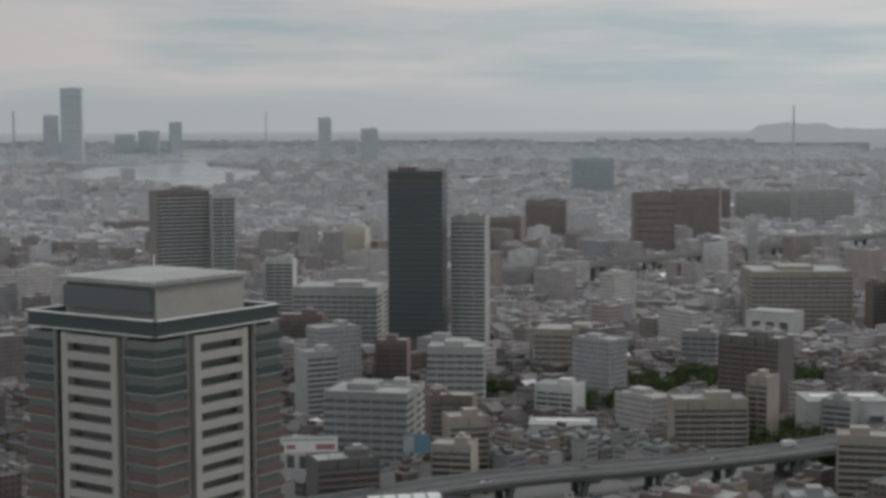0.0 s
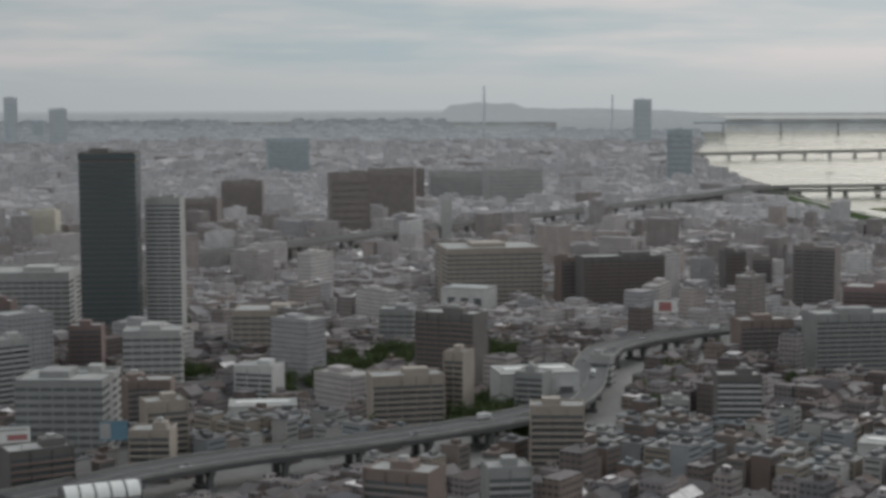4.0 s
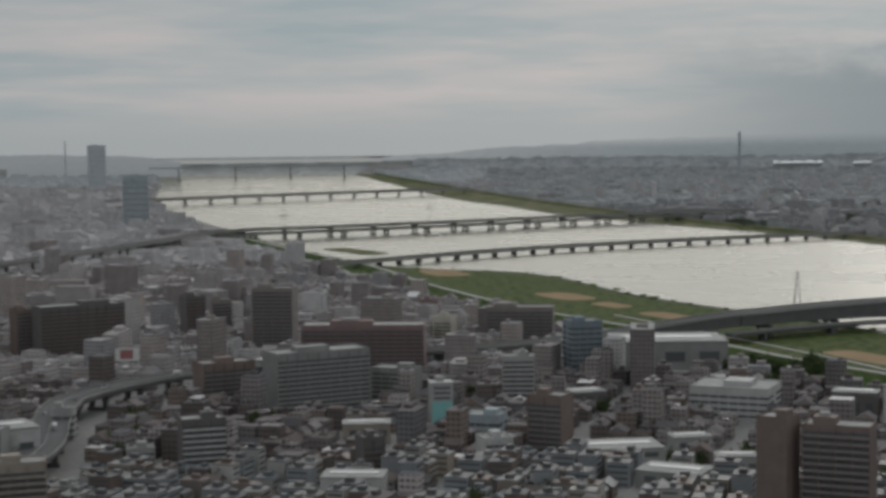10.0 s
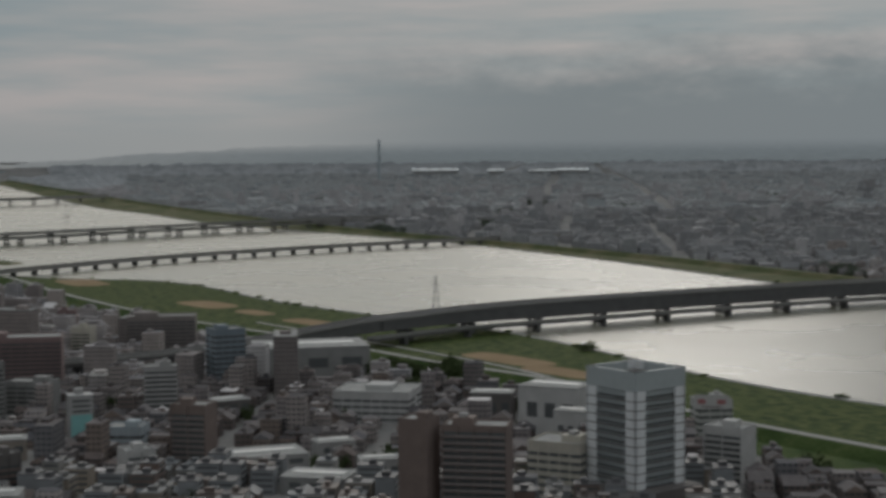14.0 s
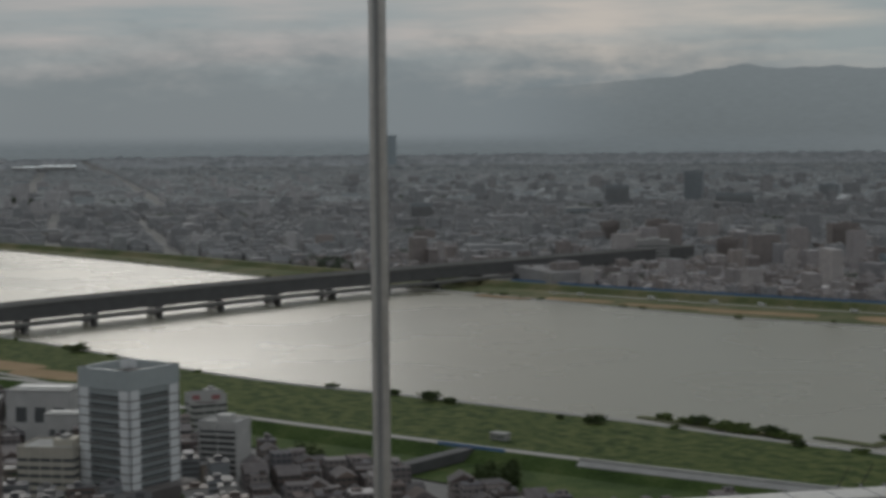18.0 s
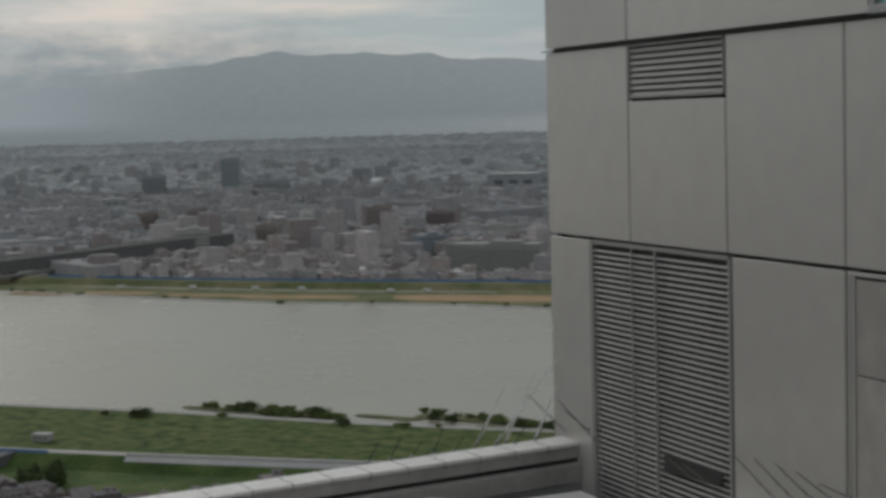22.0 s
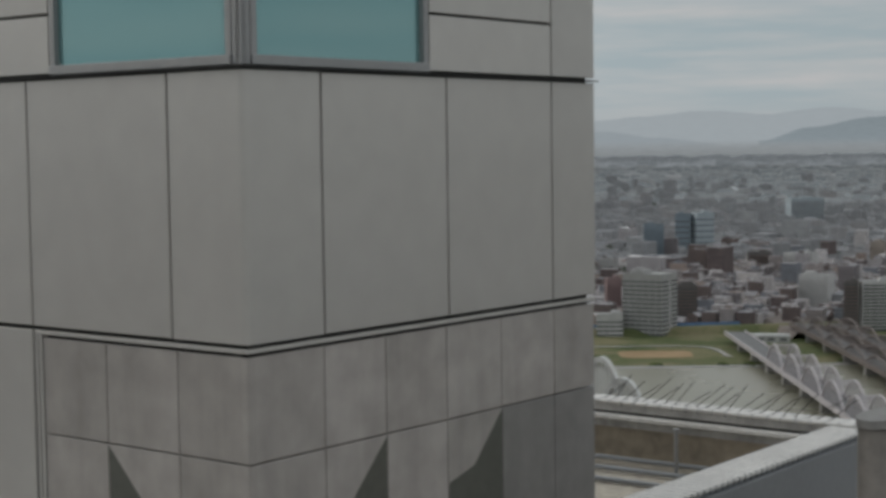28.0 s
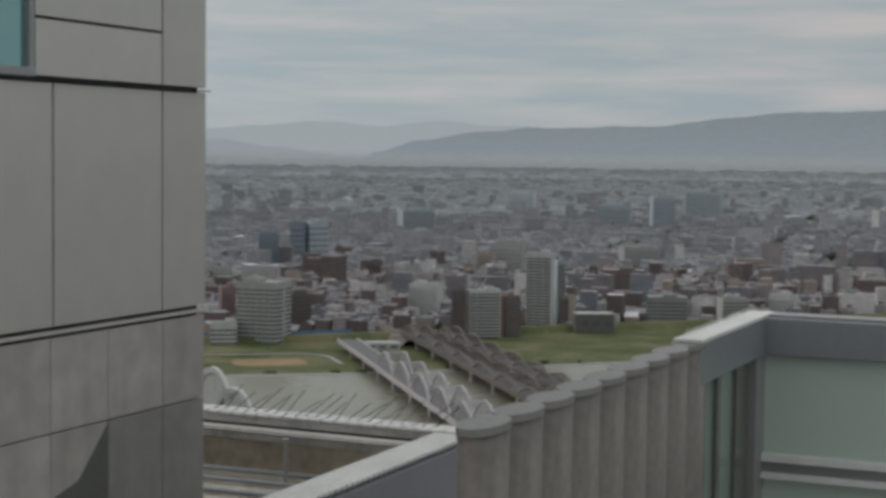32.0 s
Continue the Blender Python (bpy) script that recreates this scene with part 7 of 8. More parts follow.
part("stem", tube(bmesh.new(), (10.2, 2.42, 168.70), (10.2, 2.42, 169.30), 0.028), M_FRAME, post)
part("lamp_head", tube(bmesh.new(), (10.2, 2.42, 169.30), (10.2, 2.42, 169.34), 0.05), M_FRAME, post)

# ---- the ribbed screen ----
screen = on_roof("ribbed_screen", "ribbed precast roof screen with capped round ribs", "screen")
rib = cap = None
RIB_STEP = 0.632


def rounded(half, deep, z0, z1, seg=28):
    """An upright oval prism."""
    bm = tube(bmesh.new(), (0, 0, z0), (0, 0, z1), 1.0, seg=seg)
    bmesh.ops.scale(bm, vec=(half, deep, 1.0), verts=bm.verts)
    return bm


for i in range(9):
    x = 1.50 + (i + 0.5) * RIB_STEP
    if rib is None:
        rib = part("rib", rounded(0.312, 0.14, 160.0, 171.29), M_RIB, screen, "", (x, -3.91, 0))
        for p in rib.data.polygons:
            p.use_smooth = len(p.vertices) == 4
        cap = part("rib_cap", rounded(0.322, 0.15, 171.29, 171.345), M_RIBCAP, screen, "", (x, -3.91, 0))
    else:
        again("rib", rib, screen, (x, -3.91, 0))
        again("rib_cap", cap, screen, (x, -3.91, 0))
part("coping", boxes((1.62, 7.2, -3.92, -3.80, 171.25, 171.33)), M_FRAME, screen)
part("back_wall", boxes((1.7, 7.15, -3.95, -3.82, 160.0, 171.25)), M_RIB, screen)

# ---- the glazed lantern beyond the screen ----
lantern = on_roof("glazed_lantern", "grey metal beam over green glass panes", "lantern")
M_GREENGLASS = window_glass("pale_green_glass", (0.46, 0.54, 0.47), 0.12)
M_DIMGLASS = window_glass("dim_green_glass", (0.20, 0.25, 0.22), 0.12)
part("beam", boxes((6.80, 9.50, -4.05, -3.80, 170.94, 171.35), bevel=0.012), M_GREYSHEET, lantern)
part("beam", boxes((9.50, 9.92, -16.0, -3.62, 170.94, 171.35), bevel=0.012), M_GREYSHEET, lantern)
part("beam_cap", boxes((6.78, 9.93, -4.06, -3.78, 171.353, 171.385)), M_CAP, lantern)
part("beam_cap", boxes((9.60, 9.93, -16.0, -4.06, 171.353, 171.38)), M_FRAME, lantern)
for a, b in ((7.15, 7.60), (7.74, 8.40)):
    part("pane", boxes((a, b, -3.97, -3.95, 160.0, 170.94)), M_DIMGLASS, lantern)
for a, b in ((7.08, 7.15), (7.60, 7.74), (8.40, 8.50)):
    part("mullion", boxes((a, b, -4.01, -3.90, 160.0, 170.94)), M_DARKTRIM, lantern)
part("panel", boxes((8.50, 9.20, -3.95, -3.90, 160.0, 170.94)), M_DARKTRIM, lantern)
part("corner_post", boxes((9.20, 9.66, -4.03, -3.75, 160.0, 170.94)), M_FRAME, lantern)
part("pane", boxes((9.62, 9.64, -16.0, -4.03, 169.83, 170.94)), M_GREENGLASS, lantern)
for z, h in ((169.75, 0.085), (169.56, 0.07)):
    part("transom", boxes((9.50, 9.66, -16.0, -4.03, z, z + h), bevel=0.008), M_WHITE, lantern)
part("spandrel", boxes((9.58, 9.66, -16.0, -4.03, 169.63, 169.75)), M_FRAME, lantern)
part("pane", boxes((9.62, 9.64, -16.0, -4.03, 160.0, 169.56)), M_GREENGLASS, lantern)
clip_ = None
for i in range(16):
    x = 6.85 + i * 0.16
    if clip_ is None:
        clip_ = part("bird_spike", tube(bmesh.new(), (0, -3.85, 171.38), (0.02, -3.90, 171.47), 0.006, seg=5), M_WHITE, lantern, "", (x, 0, 0))
    else:
        again("bird_spike", clip_, lantern, (x, 0, 0))

# ---- the white arched frame behind the far parapet ----
arch = on_roof("arched_frame", "pale arched lattice frame behind the parapet", "frame")
for k, (y, hgt) in enumerate(((4.52, 0.74), (4.16, 0.46))):
    outer = [(y + 0.34 * math.cos(j * math.pi / 14), 169.2 + (hgt + 0.04) * math.sin(j * math.pi / 14)) for j in range(15)]
    inner = [(y + 0.26 * math.cos(j * math.pi / 14), 169.2 + (hgt - 0.04) * math.sin(j * math.pi / 14)) for j in range(14, -1, -1)]
    bm = bar(outer + inner, 11.66, 11.74)
    part("arch", bm, M_WHITE, arch)
    for j in range(1, 10):
        q = y - 0.30 + j * 0.06
        part("bar", tube(bmesh.new(), (11.7, q, 169.2), (11.7, q, 169.2 + hgt * math.sin(math.acos((q - y) / 0.30))), 0.02, seg=5), M_WHITE, arch)

# ---- the mast ----
mast = tagged(new("mast"), "slim grey steel mast at the roof edge", "mast")
mast.location = (-12.765, 7.895, 169.45)
part("tube", tube(bmesh.new(), (0, 0, -4), (0, 0, 16), 0.083, seg=20), M_CAP, mast)
for p in mast.children[0].data.polygons:
    p.use_smooth = len(p.vertices) == 4
part("rail", boxes((0.07, 0.10, -0.09, -0.05, -4, 16)), M_FRAME, mast)
part("base_flange", tube(bmesh.new(), (0, 0, -4), (0, 0, -3.9), 0.18), M_FRAME, mast)

# ---- the small viewing platform underfoot ----
platform = on_roof("viewing_platform", "small concrete viewing platform high on the building", "platform", "structure")
part("slab", boxes((-10.0, -5.7, -10.0, -5.6, 171.15, 171.40), bevel=0.03), M_CONC, platform)
part("shaft", boxes((-9.6, -6.1, -9.6, -6.0, 0.0, 171.15)), M_PANEL, platform)

# ---- far factory halls with shining sheet roofs ----
M_SHEETROOF = surface("bare_sheet_roof", (0.85, 0.85, 0.84), 0.12, 0.95, scale=20.0, vary=0.08)
M_TURQ = surface("turquoise_plaster", (0.22, 0.46, 0.45), 0.75, scale=4.0, vary=0.15)
M_SIGNRED = surface("faded_red_sign_paint", (0.32, 0.13, 0.13), 0.6, scale=1.0, vary=0.2)
M_SIGNBLUE = surface("blue_sign_sheet", (0.10, 0.19, 0.25), 0.55, scale=1.5, vary=0.2)


def factory_hall(b0, b1, dist, high, label):
    """A long hall whose low-pitched sheet roof leans towards the city."""
    mid = (b0 + b1) / 2
    k = float(squeeze(dist) / dist)
    root = tagged(new("factory_hall"), label, "factory", "far factory halls")
    root.location, root.scale, root.rotation_euler = settle([polar(mid, dist)])[0], (k, k, k), (0, 0, radians(-mid))
    w, d = dist * math.tan(radians((b1 - b0) / 2)), high * 2.5
    for e in range(-4, 5):
        q = polar(mid + e * (b1 - b0) / 8, dist - 150)
        KEEP_OUT.append((q[0], q[1], 260))
    d = high * 1.5
    part("wall", bar([(0, 0), (d, 0), (d, high * 1.68), (0, high * 1.18)], -w, w), WALL["grey"], root)
    roof = part("roof", bar([(-3, high * 1.17), (d, high * 1.70), (d, high * 1.78), (-3, high * 1.25)], -w - 4, w + 4), M_SHEETROOF, root)
    for i in range(4):
        x = -w + (i + 0.5) * w / 2
        part("roof_vent", boxes((x - w * 0.06, x + w * 0.06, d - 6, d - 1, high * 1.7, high * 1.9)), WALL["grey"], roof)
    part("wall_base", boxes((-w - 1, w + 1, -1.5, 0.2, 0, high * 0.2)), WALL["grey"], root)


for b0, b1, q, high in ((285.2, 286.85, 10450, 27), (287.95, 288.5, 10420, 24), (289.4, 290.35, 10400, 23), (290.42, 291.55, 10350, 26)):
    factory_hall(b0, b1, q, high, "long far factory hall with a shining sheet-metal roof")


# ---- signs on roofs ----
def billboard(bearing, dist, z, width, high, bars, face, label):
    """A framed sign board on posts; unreadable writing as plain bars."""
    root = tagged(new("billboard"), label, "sign")
    root.location, root.rotation_euler = polar(bearing, dist, z), (0, 0, radians(-bearing))
    w = width / 2
    board = part("board", boxes((-w, w, 0, 0.3, 0, high), bevel=0.04), face, root)
    for x in (-w * 0.7, w * 0.7):
        part("post", boxes((x - 0.15, x + 0.15, 0.3, 0.6, -4.0, high * 0.8)), M_DARKCONC, root)
    for x0, x1, z0, z1, m in bars:
        part("bar", boxes((x0 * w, x1 * w, -0.05, 0.0, z0 * high, z1 * high)), m, board)
    part("rim", boxes((-w - 0.1, w + 0.1, -0.08, 0.32, high, high + 0.2)), WALL["grey"], root)


billboard(237.95, 660.0, 35.5, 24.5, 6.6, [(-0.75, -0.45, 0.2, 0.5, M_SIGNRED), (0.25, 0.9, 0.15, 0.5, M_SIGNRED), (-0.9, 0.9, 0.75, 0.85, WALL["grey"])], M_WHITE, "white roof billboard with faded red marks")
billboard(241.9, 690.0, 28.0, 12.0, 8.5, [(-0.95, -0.2, 0.1, 0.9, WALL["pale"])], M_SIGNBLUE, "blue and white sign panel above the street")
billboard(261.95, 1170.0, 18.0, 17.0, 9.5, [(-0.6, 0.5, 0.15, 0.85, M_SIGNRED)], M_WHITE, "white billboard with a dark red picture")

billboard(295.95, 925.0, 20.5, 20.0, 8.0, [(-0.8, -0.35, 0.35, 0.7, M_SIGNRED), (0.3, 0.8, 0.35, 0.7, M_SIGNRED), (-0.6, 0.6, 0.1, 0.2, WALL["taupe"])], WALL["white"], "white sign panel with two dark red marks")


def barrel_canopy(bearing, dist, z, turn, length, r):
    """A white barrel-vaulted canopy with dark ribs, on a low block."""
    root = tagged(new("barrel_canopy"), "white barrel-vaulted canopy with dark ribs", "canopy")
    root.location, root.rotation_euler = polar(bearing, dist, 0), (0, 0, radians(-bearing + turn))
    KEEP_OUT.append((root.location.x, root.location.y, 14))
    arc = [(r * math.cos(a * math.pi / 12), z + r * 0.8 * math.sin(a * math.pi / 12)) for a in range(13)]
    part("vault", bar(arc, -length / 2, length / 2), M_WHITE, root)
    big = [(y * 1.03, z + (q - z) * 1.03) for y, q in arc]
    rib = None
    for i in range(6):
        x = -length / 2 + i * length / 5
        if rib is None:
            rib = part("rib", bar(big, -0.35, 0.35), M_DARKCONC, root, "", (x, 0, 0))
        else:
            again("rib", rib, root, (x, 0, 0))
    part("wall", boxes((-length / 2 + 0.5, length / 2 - 0.5, -r + 0.5, r - 0.5, 0, z)), WALL["grey"], root)


barrel_canopy(241.4, 560.0, 36.0, 12.0, 27.0, 5.5)

# ---- a pale slab with a turquoise lower wall ----
root = tagged(new("apartment_block"), "narrow pale apartment block with a turquoise lower wall", "apartments")
root.location, root.rotation_euler = polar(273.2, 965.0), (0, 0, radians(-273.2 + 8))
KEEP_OUT.append((root.location.x, root.location.y, 12))
part("wall", boxes((-7, 7, -6, 6, 0, 27)), WALL["pale"], root)
part("lower_wall", boxes((-6.2, 6.2, -6.3, -5.9, 0, 16)), M_TURQ, root, "turquoise painted wall")
part("roof_rim", boxes((-7.2, 7.2, -6.2, 6.2, 27, 27.8)), WALL["white"], root)
part("stair_head", boxes((-3, 2, -2, 4, 27.8, 31)), WALL["pale"], root)
for i in range(3):
    part("window_band", boxes((-5, 5, -6.06, -5.9, 17.4 + i * 3.1, 18.7 + i * 3.1)), M_GLASS, root)


# ---- vehicles on the expressway ----
CAR_PAINT = [surface("car_paint_" + str(i), c, 0.3, 0.2, scale=1.0, vary=0.04) for i, c in enumerate(((0.60, 0.60, 0.60), (0.07, 0.07, 0.075), (0.30, 0.31, 0.32)))]


def make_vehicle(i, lorry):
    root = tagged(new("lorry" if lorry else "car"), ("white box lorry" if lorry else ("white", "black", "grey")[i] + " car") + " on the dark elevated expressway", "lorry" if lorry else "car", "vehicles on the expressway")
    if lorry:
        part("cargo_box", boxes((-4.0, 2.0, -1.2, 1.2, 0.9, 3.5), bevel=0.05), CAR_PAINT[0], root)
        part("cab", boxes((2.2, 4.0, -1.15, 1.15, 0.6, 2.8), bevel=0.15), CAR_PAINT[i], root)
        part("windscreen", boxes((3.6, 4.03, -1.0, 1.0, 1.7, 2.5)), M_GLASS, root)
        xs, r = (-3.0, 3.0), 0.5
    else:
        part("body", bar([(-2.2, 0.35), (2.2, 0.35), (2.25, 0.8), (1.1, 0.95), (-2.2, 1.0)], -0.87, 0.87), CAR_PAINT[i], root)
        part("cabin", bar([(-1.9, 0.98), (1.0, 0.95), (0.3, 1.48), (-1.5, 1.48)], -0.75, 0.75), M_GLASS, root)
        for o in root.children:
            o.rotation_euler = (0, 0, -math.pi / 2)
        xs, r = (-1.35, 1.35), 0.32
    for x in xs:
        for y in (-0.8, 0.8):
            part("wheel", tube(bmesh.new(), (x, y - 0.12, r), (x, y + 0.12, r), r, seg=12), WALL["dark"], root)
    return root


way = line(EXPRESSWAY, 10.0)
lanes = sides(way)
stock = [make_vehicle(0, False), make_vehicle(1, False), make_vehicle(2, False), make_vehicle(0, True)]
for j, (q, lane) in enumerate(((8, -6), (13, 3), (19, -3), (24, 6), (28, -6), (33, 3), (37, -3), (42, 6), (47, -6), (52, 3), (58, -3), (64, 6), (70, -6), (76, 3))):
    p, g = way[q], lanes[q]
    m = pose(p[0] + g[0] * lane, p[1] + g[1] * lane, 13.13, 0, 0, math.degrees(math.atan2(-g[0], g[1])) + (180 if lane < 0 else 0))
    if j < 4:
        stock[j].matrix_basis = m
    else:
        copy_thing(stock[(j * 3 + 1) % 4], m)
sweep("path", line([(-140, 1329), (-103, 1332), (-24, 1338), (0, 1278)], 8), [(-2.0, 1.2), (2.0, 1.2), (2.0, 1.5), (-2.0, 1.5)], M_CONC, True, "white path round the far sports ground", "path")

hut = tagged(new("pump_hut"), "small grey hut on the river meadow", "hut")
hut.location, hut.rotation_euler = (-724, 538, 0.8), (0, 0, radians(22))
part("wall", boxes((-5, 5, -3, 3, 0, 3.6), bevel=0.1), WALL["pale"], hut)
part("roof", boxes((-5.4, 5.4, -3.4, 3.4, 3.6, 4.1)), M_ROOF, hut)
for x in (-3, 0, 3):
    part("window", boxes((x - 0.8, x + 0.8, -3.08, -2.9, 1.2, 2.5)), M_GLASS, hut)
# vehicles parked on the far river meadow
for j, (x, y) in enumerate(((-1372, 1096), (-1340, 1108), (-1262, 1141), (-1236, 1150), (-1190, 1163), (-1140, 1181), (-1108, 1188), (-1040, 1206), (-1004, 1220), (-978, 1226))):
    ob = copy_thing(stock[3] if j % 3 else stock[0], pose(x, y, 1.15, 0, 0, 21 + 7 * math.sin(j * 2.1)))
    tagged(ob, "white lorry parked on the far river meadow" if j % 3 else "white car parked on the far river meadow", "lorry" if j % 3 else "car", "vehicles on the far meadow")
block(1.40, 1384.0, 33, 7, "hall", "white", "low white hall between the two river bridges", turn=0)

# ---- trees ----
def leaf_cloud(name, trees, label, cat, seed, mat=None):
    """Tree crowns as many small leaf clumps: each tree a cluster of tilted leaf faces round a few limbs."""
    r = np.random.default_rng(seed)
    V, Fc = [], []
    for x, y, h, w, z0 in trees:
        m = int(90 + 26 * w)
        lobes = r.normal(0, 1, (7, 3))
        lobes /= np.linalg.norm(lobes, axis=1)[:, None]
        lobes *= np.array([w * 0.33, w * 0.33, h * 0.24])
        c = lobes[r.integers(0, 7, m)] + r.normal(0, 1, (m, 3)) * np.array([w * 0.15, w * 0.15, h * 0.13])
        c += (x, y, z0 + h * 0.5)
        a, b = r.normal(0, 1, (m, 3)), r.normal(0, 1, (m, 3))
        s = r.uniform(0.35, 0.8, m)[:, None] * (0.5 + w * 0.07)
        a *= s / np.linalg.norm(a, axis=1)[:, None]
        b *= s / np.linalg.norm(b, axis=1)[:, None]
        k = sum(len(q) for q in V)
        V.append(np.stack([c - a, c - b, c + a, c + b], 1).reshape(-1, 3))
        Fc.append(k + np.arange(m * 4).reshape(-1, 4))
    return tagged(mesh_object(name, settle(np.concatenate(V)), np.concatenate(Fc).tolist(), [mat or M_LEAF]), label, cat, "", "stuff")


def single_tree(x, y, h, w, seed, label):
    """A tree of its own: tapered trunk, limbs and a crown of leaf clumps."""
    root = tagged(new("tree"), label, "tree", "trees on the river meadow")
    k = float(squeeze(np.hypot(x, y)) / np.hypot(x, y))
    root.location, root.scale = settle([(x, y, 0.9)])[0], (k, k, k)
    bm = tube(bmesh.new(), (0, 0, 0), (0.1, 0.05, h * 0.55), h * 0.035, h * 0.018, 8)
    r = random.Random(seed)
    for i in range(5):
        a = i * 1.256 + r.uniform(-0.3, 0.3)
        tube(bm, (0, 0, h * (0.3 + 0.05 * i)), (math.cos(a) * w * 0.32, math.sin(a) * w * 0.32, h * (0.55 + 0.06 * i)), h * 0.014, h * 0.005, 6)
    part("trunk", bm, M_BARK, root)
    c = leaf_cloud("crown", [(0.001, 0, h, w, 0)], "", "", seed)
    c.parent = root
    for key in ("kind", "label", "category"):
        if key in c:
            del c[key]


RT = random.Random(5)
for i, (x, y, h, w) in enumerate(((-949, 559, 5, 8), (-896, 576, 6, 9), (-859, 582, 11, 14), (-845, 588, 7, 9), (-756, 608, 4, 5), (-730, 614, 9, 12), (-607, 657, 6, 9), (-1243, 490, 13, 15), (-690, 664, 8, 12), (-640, 670, 9, 13), (-560, 700, 8, 10), (-520, 707, 7, 9), (-498, 708, 7, 9), (-575, 700, 6, 8))):
    single_tree(x, y, h * 0.68, w, i, "dark green bushy tree at the water's edge")
PARK_TREES = []
for px, py, r in PARKS:
    for i in range(int(r * r / 26)):
        a, q = RT.uniform(0, 6.283), r * math.sqrt(RT.random())
        PARK_TREES.append((px + math.cos(a) * q, py + math.sin(a) * q, RT.uniform(9, 15), RT.uniform(7, 11), 0.0))
leaf_cloud("park_trees", PARK_TREES, "dense dark green park trees between the houses", "trees", 11)
STREET_TREES = []
while len(STREET_TREES) < 420:
    b, q = RT.uniform(234, 300), RT.uniform(700, 2100)
    x, y, _ = polar(b, q)
    if free_land(np.array([x]), np.array([y]), 1.0)[0]:
        n_ = RT.randint(1, 4)
        STREET_TREES += [(x + RT.uniform(-9, 9), y + RT.uniform(-9, 9), RT.uniform(8, 14), RT.uniform(5, 9), 0.0) for _ in range(n_)]
FAR_GROVES = []
for i in range(120):
    b, q = RT.uniform(276, 385), 1480 + 4200 * RT.random() ** 1.3
    x, y, _ = polar(b, q)
    if free_land(np.array([x]), np.array([y]), 10.0)[0]:
        long = RT.uniform(20, 90)
        FAR_GROVES += [(x + RT.uniform(-long, long), y + RT.uniform(-16, 16), RT.uniform(10, 19), RT.uniform(13, 22), 0.0) for _ in range(int(long / 4))]
leaf_cloud("groves", FAR_GROVES, "dark groves between the houses beyond the river", "trees", 14, M_HAZYLEAF)
leaf_cloud("street_trees", STREET_TREES, "scattered green trees between the roofs", "trees", 12)
SHORE_BUSHES = []
for c, z in ((clip, 0.9), (far_bank, 0.9)):
    for i in range(len(c)):
        if abs(c[i, 0]) < 3000 and RT.random() < 0.5:
            SHORE_BUSHES.append((c[i, 0] + RT.uniform(-14, 14), c[i, 1] + (RT.uniform(-8, -1) if c is clip else RT.uniform(1, 8)), RT.uniform(1.5, 3.5), RT.uniform(4, 10), z))
for x, y, rx in ((-690, 662, 46), (-540, 712, 52), (-650, 668, 30)):
    SHORE_BUSHES += [(x + RT.uniform(-rx, rx), y + RT.uniform(-4, 4) + 0.2 * 0, RT.uniform(2, 4.5), RT.uniform(5, 9), 0.8) for _ in range(16)]
leaf_cloud("shore_bushes", SHORE_BUSHES, "low green bushes and reeds along the shore", "bushes", 13, M_TUFT)


# ---- power pylons in the river ----
def pylon(x, y, h, label):
    root = tagged(new("pylon"), label, "pylon", "power pylons in the river")
    k = float(squeeze(np.hypot(x, y)) / np.hypot(x, y))
    root.location, root.scale = settle([(x, y, 0.4)])[0], (k, k, k)
    w = h * 0.09
    for sx in (-1, 1):
        for sy in (-1, 1):
            part("leg", tube(bmesh.new(), (sx * w, sy * w, 0), (sx * w * 0.15, sy * w * 0.15, h), 0.32, 0.2, 6), M_FRAMEGREY, root)
    for i in range(6):
        t = i / 6
        q, q2 = w * (1 - 0.85 * t), w * (1 - 0.85 * (t + 1 / 6))
        part("brace", tube(bmesh.new(), (-q, -q, h * t), (q2, -q2, h * (t + 1 / 6)), 0.16, seg=5), M_FRAMEGREY, root)
        part("brace", tube(bmesh.new(), (q, -q, h * t), (-q2, -q2, h * (t + 1 / 6)), 0.16, seg=5), M_FRAMEGREY, root)
    for t in (0.72, 0.83, 0.94):
        part("crossarm", boxes((-h * 0.09, h * 0.09, -0.25, 0.25, h * t, h * t + 0.5)), M_FRAMEGREY, root)
    part("footing", boxes((-w - 1.5, w + 1.5, -w - 1.5, w + 1.5, -1, 1.5), bevel=0.2), M_CONC, root)


M_FRAMEGREY = surface("pylon_steel", (0.30, 0.31, 0.31), 0.6, 0.3, scale=2.0)
for x, y, h in ((-1575, 452, 40), (-3940, -163, 62), (-4270, 217, 62), (-5540, -585, 85), (-6600, -420, 90)):
    pylon(x, y, h, "slim grey lattice power pylon standing in water")

# ---- far chimneys and masts ----
for b, d, e, w in ((284.0, 6500, 0.30, 8), (255.4, 7000, 0.6, 5), (236.58, 7800, 0.46, 4), (260.0, 7200, 0.26, 4), (227.8, 7000, 0.5, 6)):
    x, y, _ = polar(b, d)
    root = tagged(new("chimney"), "distant slim grey chimney in the haze", "chimney")
    k = float(squeeze(d) / d)
    root.location, root.scale = settle([(x, y, 0)])[0], (k, k, k)
    hh = 173 + d * math.tan(radians(e))
    part("shaft", tube(bmesh.new(), (0, 0, 0), (0, 0, hh), w, w * 0.7, 10), WALL["blue" if b > 280 else "mist"], root)
    part("rim", tube(bmesh.new(), (0, 0, hh), (0, 0, hh + 4), w * 0.8, w * 0.8, 10), WALL["mist"], root)

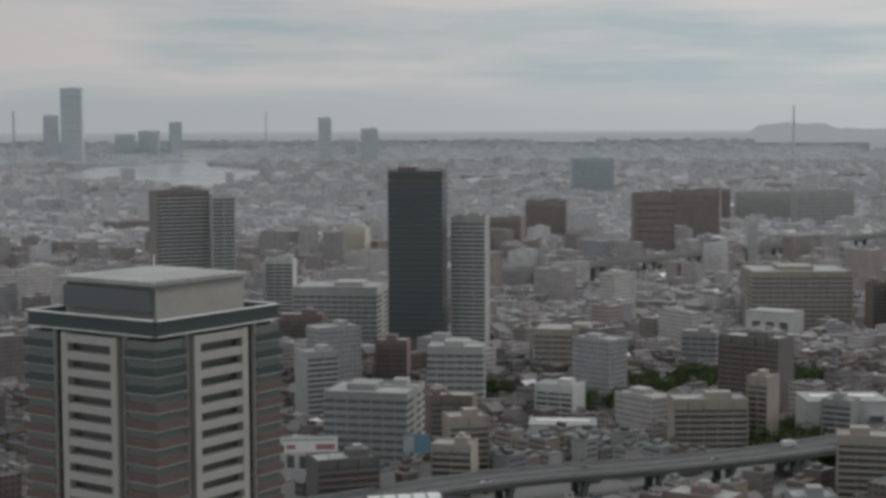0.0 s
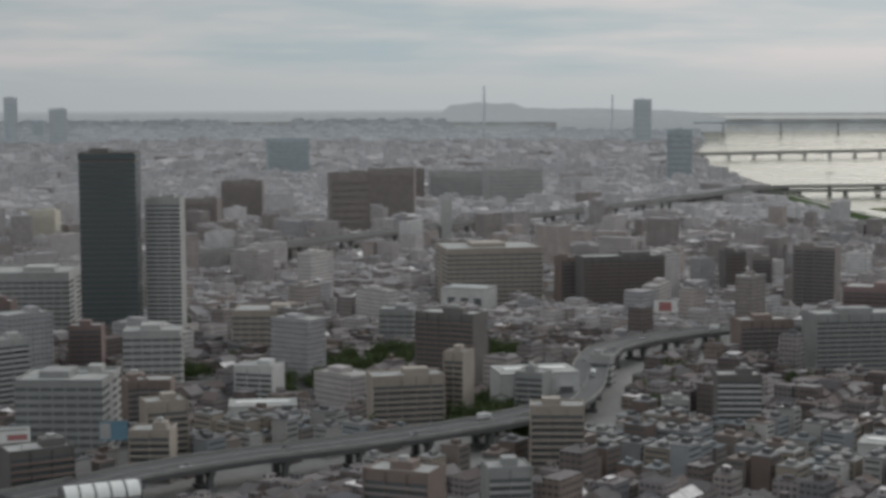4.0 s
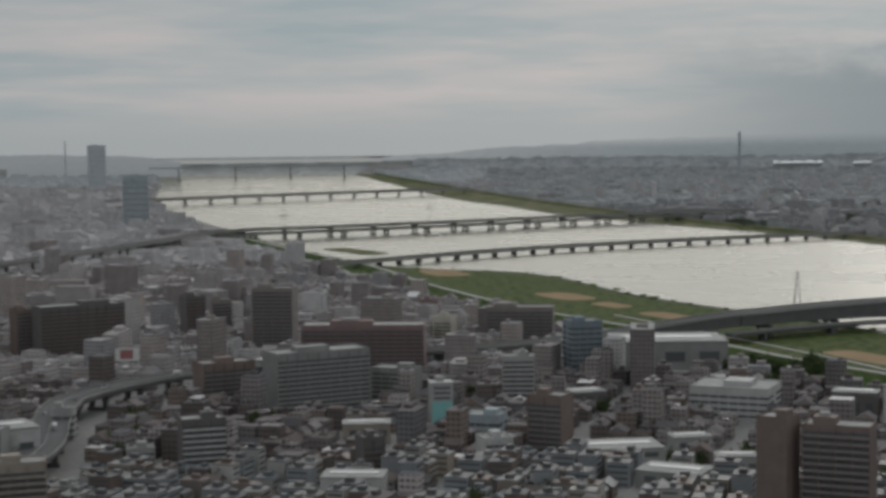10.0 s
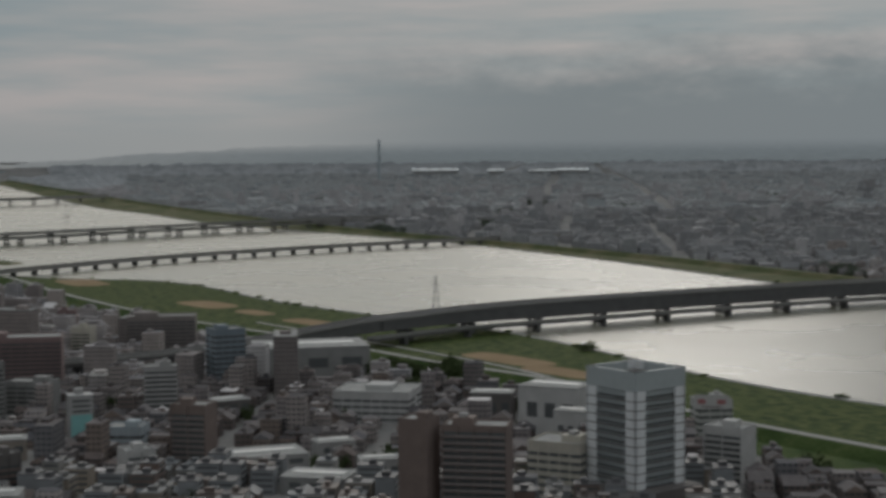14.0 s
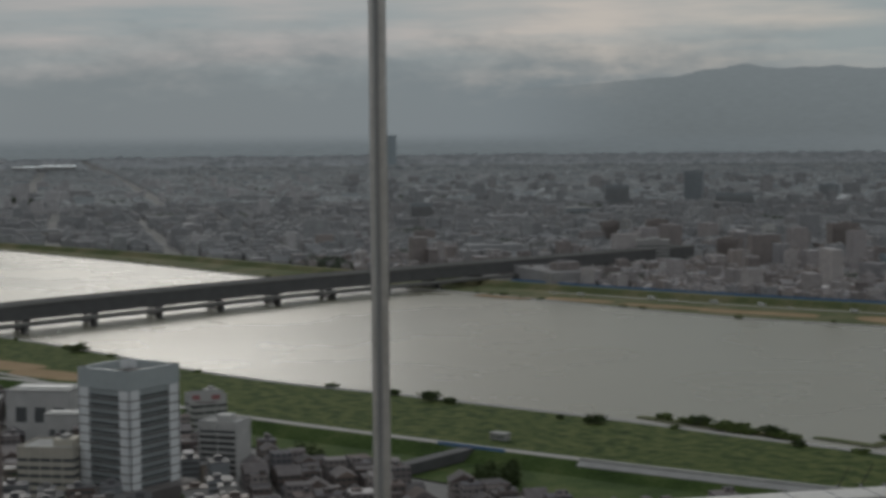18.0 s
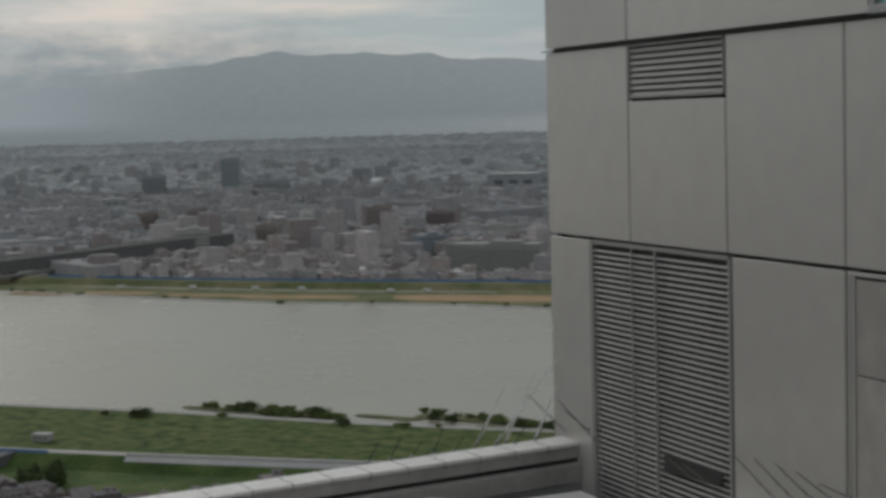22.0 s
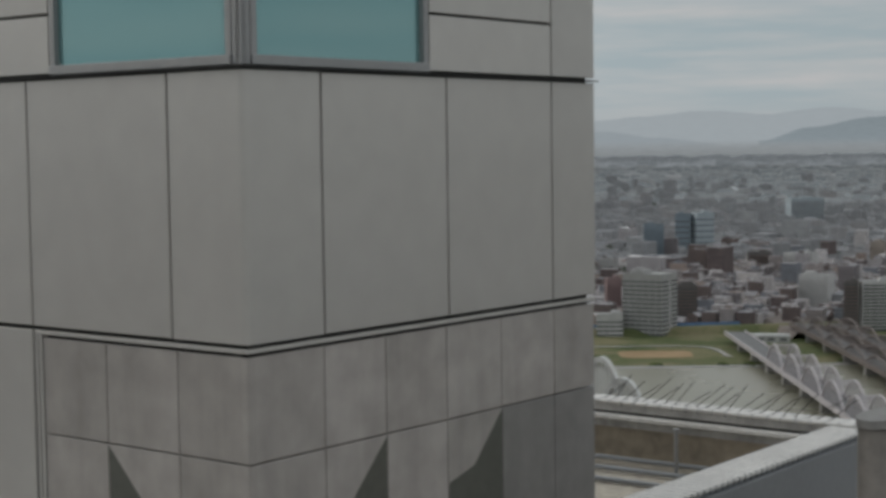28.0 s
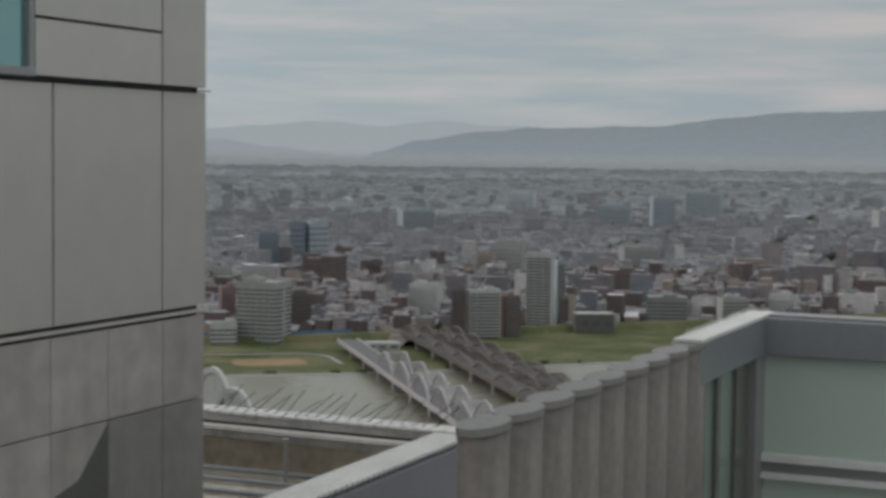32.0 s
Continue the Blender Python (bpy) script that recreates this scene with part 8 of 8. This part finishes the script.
# ---- single small houses of the nearest streets ----
HOUSE_PAINT = [surface("house_paint_" + str(i), c, 0.8, scale=4.0, vary=0.2, piece=0.2) for i, c in enumerate(((0.28, 0.272, 0.258), (0.17, 0.145, 0.13), (0.36, 0.35, 0.335), (0.27, 0.23, 0.19), (0.23, 0.24, 0.25), (0.15, 0.11, 0.095)))]
HOUSE_ROOF = [surface("house_roof_" + str(i), c, 0.6, scale=3.0, vary=0.3, piece=0.3) for i, c in enumerate(((0.097, 0.096, 0.10), (0.155, 0.152, 0.15), (0.115, 0.09, 0.08), (0.125, 0.133, 0.14)))]


def make_house(i):
    """One small house or low block: walls, roof, windows, and what stands on the roof."""
    r = random.Random(100 + i)
    w, d = r.uniform(8, 13) / 2, r.uniform(8, 12.5) / 2
    storeys = r.choice((2, 2, 2, 3, 3, 4, 5))
    h = storeys * 3.0 + 0.4
    paint, tile = HOUSE_PAINT[i % 6], HOUSE_ROOF[(i * 3 + i // 4) % 4]
    flat = storeys > 2 or i % 3 == 0
    root = new("small_block" if storeys > 3 else "house")
    what = ("flat-roofed" if flat else "pitched-roof") + (" low apartment block" if storeys > 3 else " house")
    tagged(root, "small " + what + " in a dense street", "apartments" if storeys > 3 else "house", "houses of the dense streets")
    body = part("wall", boxes((-w, w, -d, d, 0, h)), paint, root)
    for s in range(storeys):
        part("window_band", boxes((-w + 0.9, w - 0.9, -d - 0.05, d + 0.05, s * 3.0 + 1.1, s * 3.0 + 2.3)), M_GLASS, body)
    if flat:
        part("roof", boxes((-w - 0.1, w + 0.1, -d - 0.1, d + 0.1, h, h + 0.45)), tile, root)
        part("stair_head", boxes((-w * 0.5, w * 0.1, -d * 0.4, d * 0.4, h + 0.4, h + 2.6)), tile, root)
    else:
        part("roof", bar([(-d - 0.5, h), (d + 0.5, h), (0, h + d * 0.62)], -w - 0.4, w + 0.4), tile, root)
    return root


def small_houses():
    x, y, rot = plots(705, 900, 236, 297, 13.5)
    ok = free_land(x, y, 5.5)
    x, y, rot = x[ok], y[ok], rot[ok]
    order = np.argsort(np.hypot(x, y))[:280]
    kinds = []
    for j, k in enumerate(order):
        m = pose(x[k], y[k], 0, 0, 0, math.degrees(rot[k]) + RT.choice((0, 90, 180, 270)) + RT.uniform(-3, 3))
        if j < 18:
            ob = make_house(j)
            ob.matrix_basis = m
            kinds.append(ob)
        else:
            copy_thing(kinds[RT.randrange(18)], m)
        KEEP_OUT.append((x[k], y[k], 5.5))


small_houses()

# ---- the districts ----
# the farther the district, the more haze its palette holds
sheds(1500, 5200, 190, 224, 264, 0.30, "long flat-roofed halls in the western city", MIDHAZE)
sheds(1450, 5600, 180, 276, 334, 0.40, "long flat-roofed halls beyond the river", SLATEHAZE)
sheds(1500, 5600, 180, 334, 390, 0.35, "long flat-roofed halls of the northern city", SLATEHAZE)
single_midrises(850, 1500, 52, 228, 266, 0.36)
single_midrises(900, 1450, 62, 266, 297, 0.25)
midrises(1500, 2200, 52, 224, 266, 0.42, "mid-rise blocks of the western city", MIDHAZE)
midrises(1450, 2200, 62, 266, 300, 0.30, "mid-rise blocks standing over the low city", MIDHAZE)
midrises(1350, 2600, 60, 300, 334, 0.30, "mid-rise blocks beyond the river", MIDHAZE)
midrises(1350, 2600, 60, 334, 390, 0.30, "mid-rise blocks of the northern city", NORTHTOWN)
midrises(2200, 6500, 120, 224, 300, 0.4, "distant mid-rise blocks", PALEHAZE)
midrises(2600, 6500, 110, 300, 334, 0.4, "distant mid-rise blocks, slate-grey in the haze", SLATEHAZE)
midrises(2600, 6500, 110, 334, 390, 0.4, "distant northern mid-rise blocks", SLATEHAZE)
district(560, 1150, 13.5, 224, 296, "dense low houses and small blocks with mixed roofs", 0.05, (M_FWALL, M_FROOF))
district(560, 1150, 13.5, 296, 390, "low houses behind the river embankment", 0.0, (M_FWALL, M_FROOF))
district(1150, 2200, 17.0, 224, 300, "dense city of low blocks farther off", 0.05, MIDHAZE)
district(1150, 2200, 17.0, 300, 334, "dense low city of hazy blocks beyond the river", 0.08, MIDHAZE)
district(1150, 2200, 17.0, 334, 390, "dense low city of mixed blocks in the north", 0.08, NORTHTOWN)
district(2200, 4200, 26.0, 224, 275, "distant low city, pale in the haze", 0.05, PALEHAZE)
district(2200, 4200, 26.0, 275, 334, "distant low city, slate-grey in the haze", 0.05, SLATEHAZE)
district(2200, 4200, 26.0, 334, 390, "distant low northern city", 0.05, SLATEHAZE)
district(4200, 7000, 55.0, 224, 275, "very distant city, pale grey in haze", 0.03, PALEHAZE)
district(7000, 10500, 65.0, 224, 275, "hazy grey city by the harbour", 0.03, EDGEHAZE)
district(10500, 19000, 110.0, 224, 255, "hazy harbour land at the edge of sight", 0.05, EDGEHAZE)
district(4200, 10500, 55.0, 275, 334, "very distant city, slate-grey in haze", 0.03, FARSLATE)
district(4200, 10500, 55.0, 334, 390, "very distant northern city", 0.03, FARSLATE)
district(10500, 19000, 110.0, 272.5, 334, "hazy slate-grey city at the edge of sight", 0.05, EDGEHAZE)
district(10500, 19000, 110.0, 334, 390, "hazy pale city at the edge of sight", 0.05, EDGEHAZE)
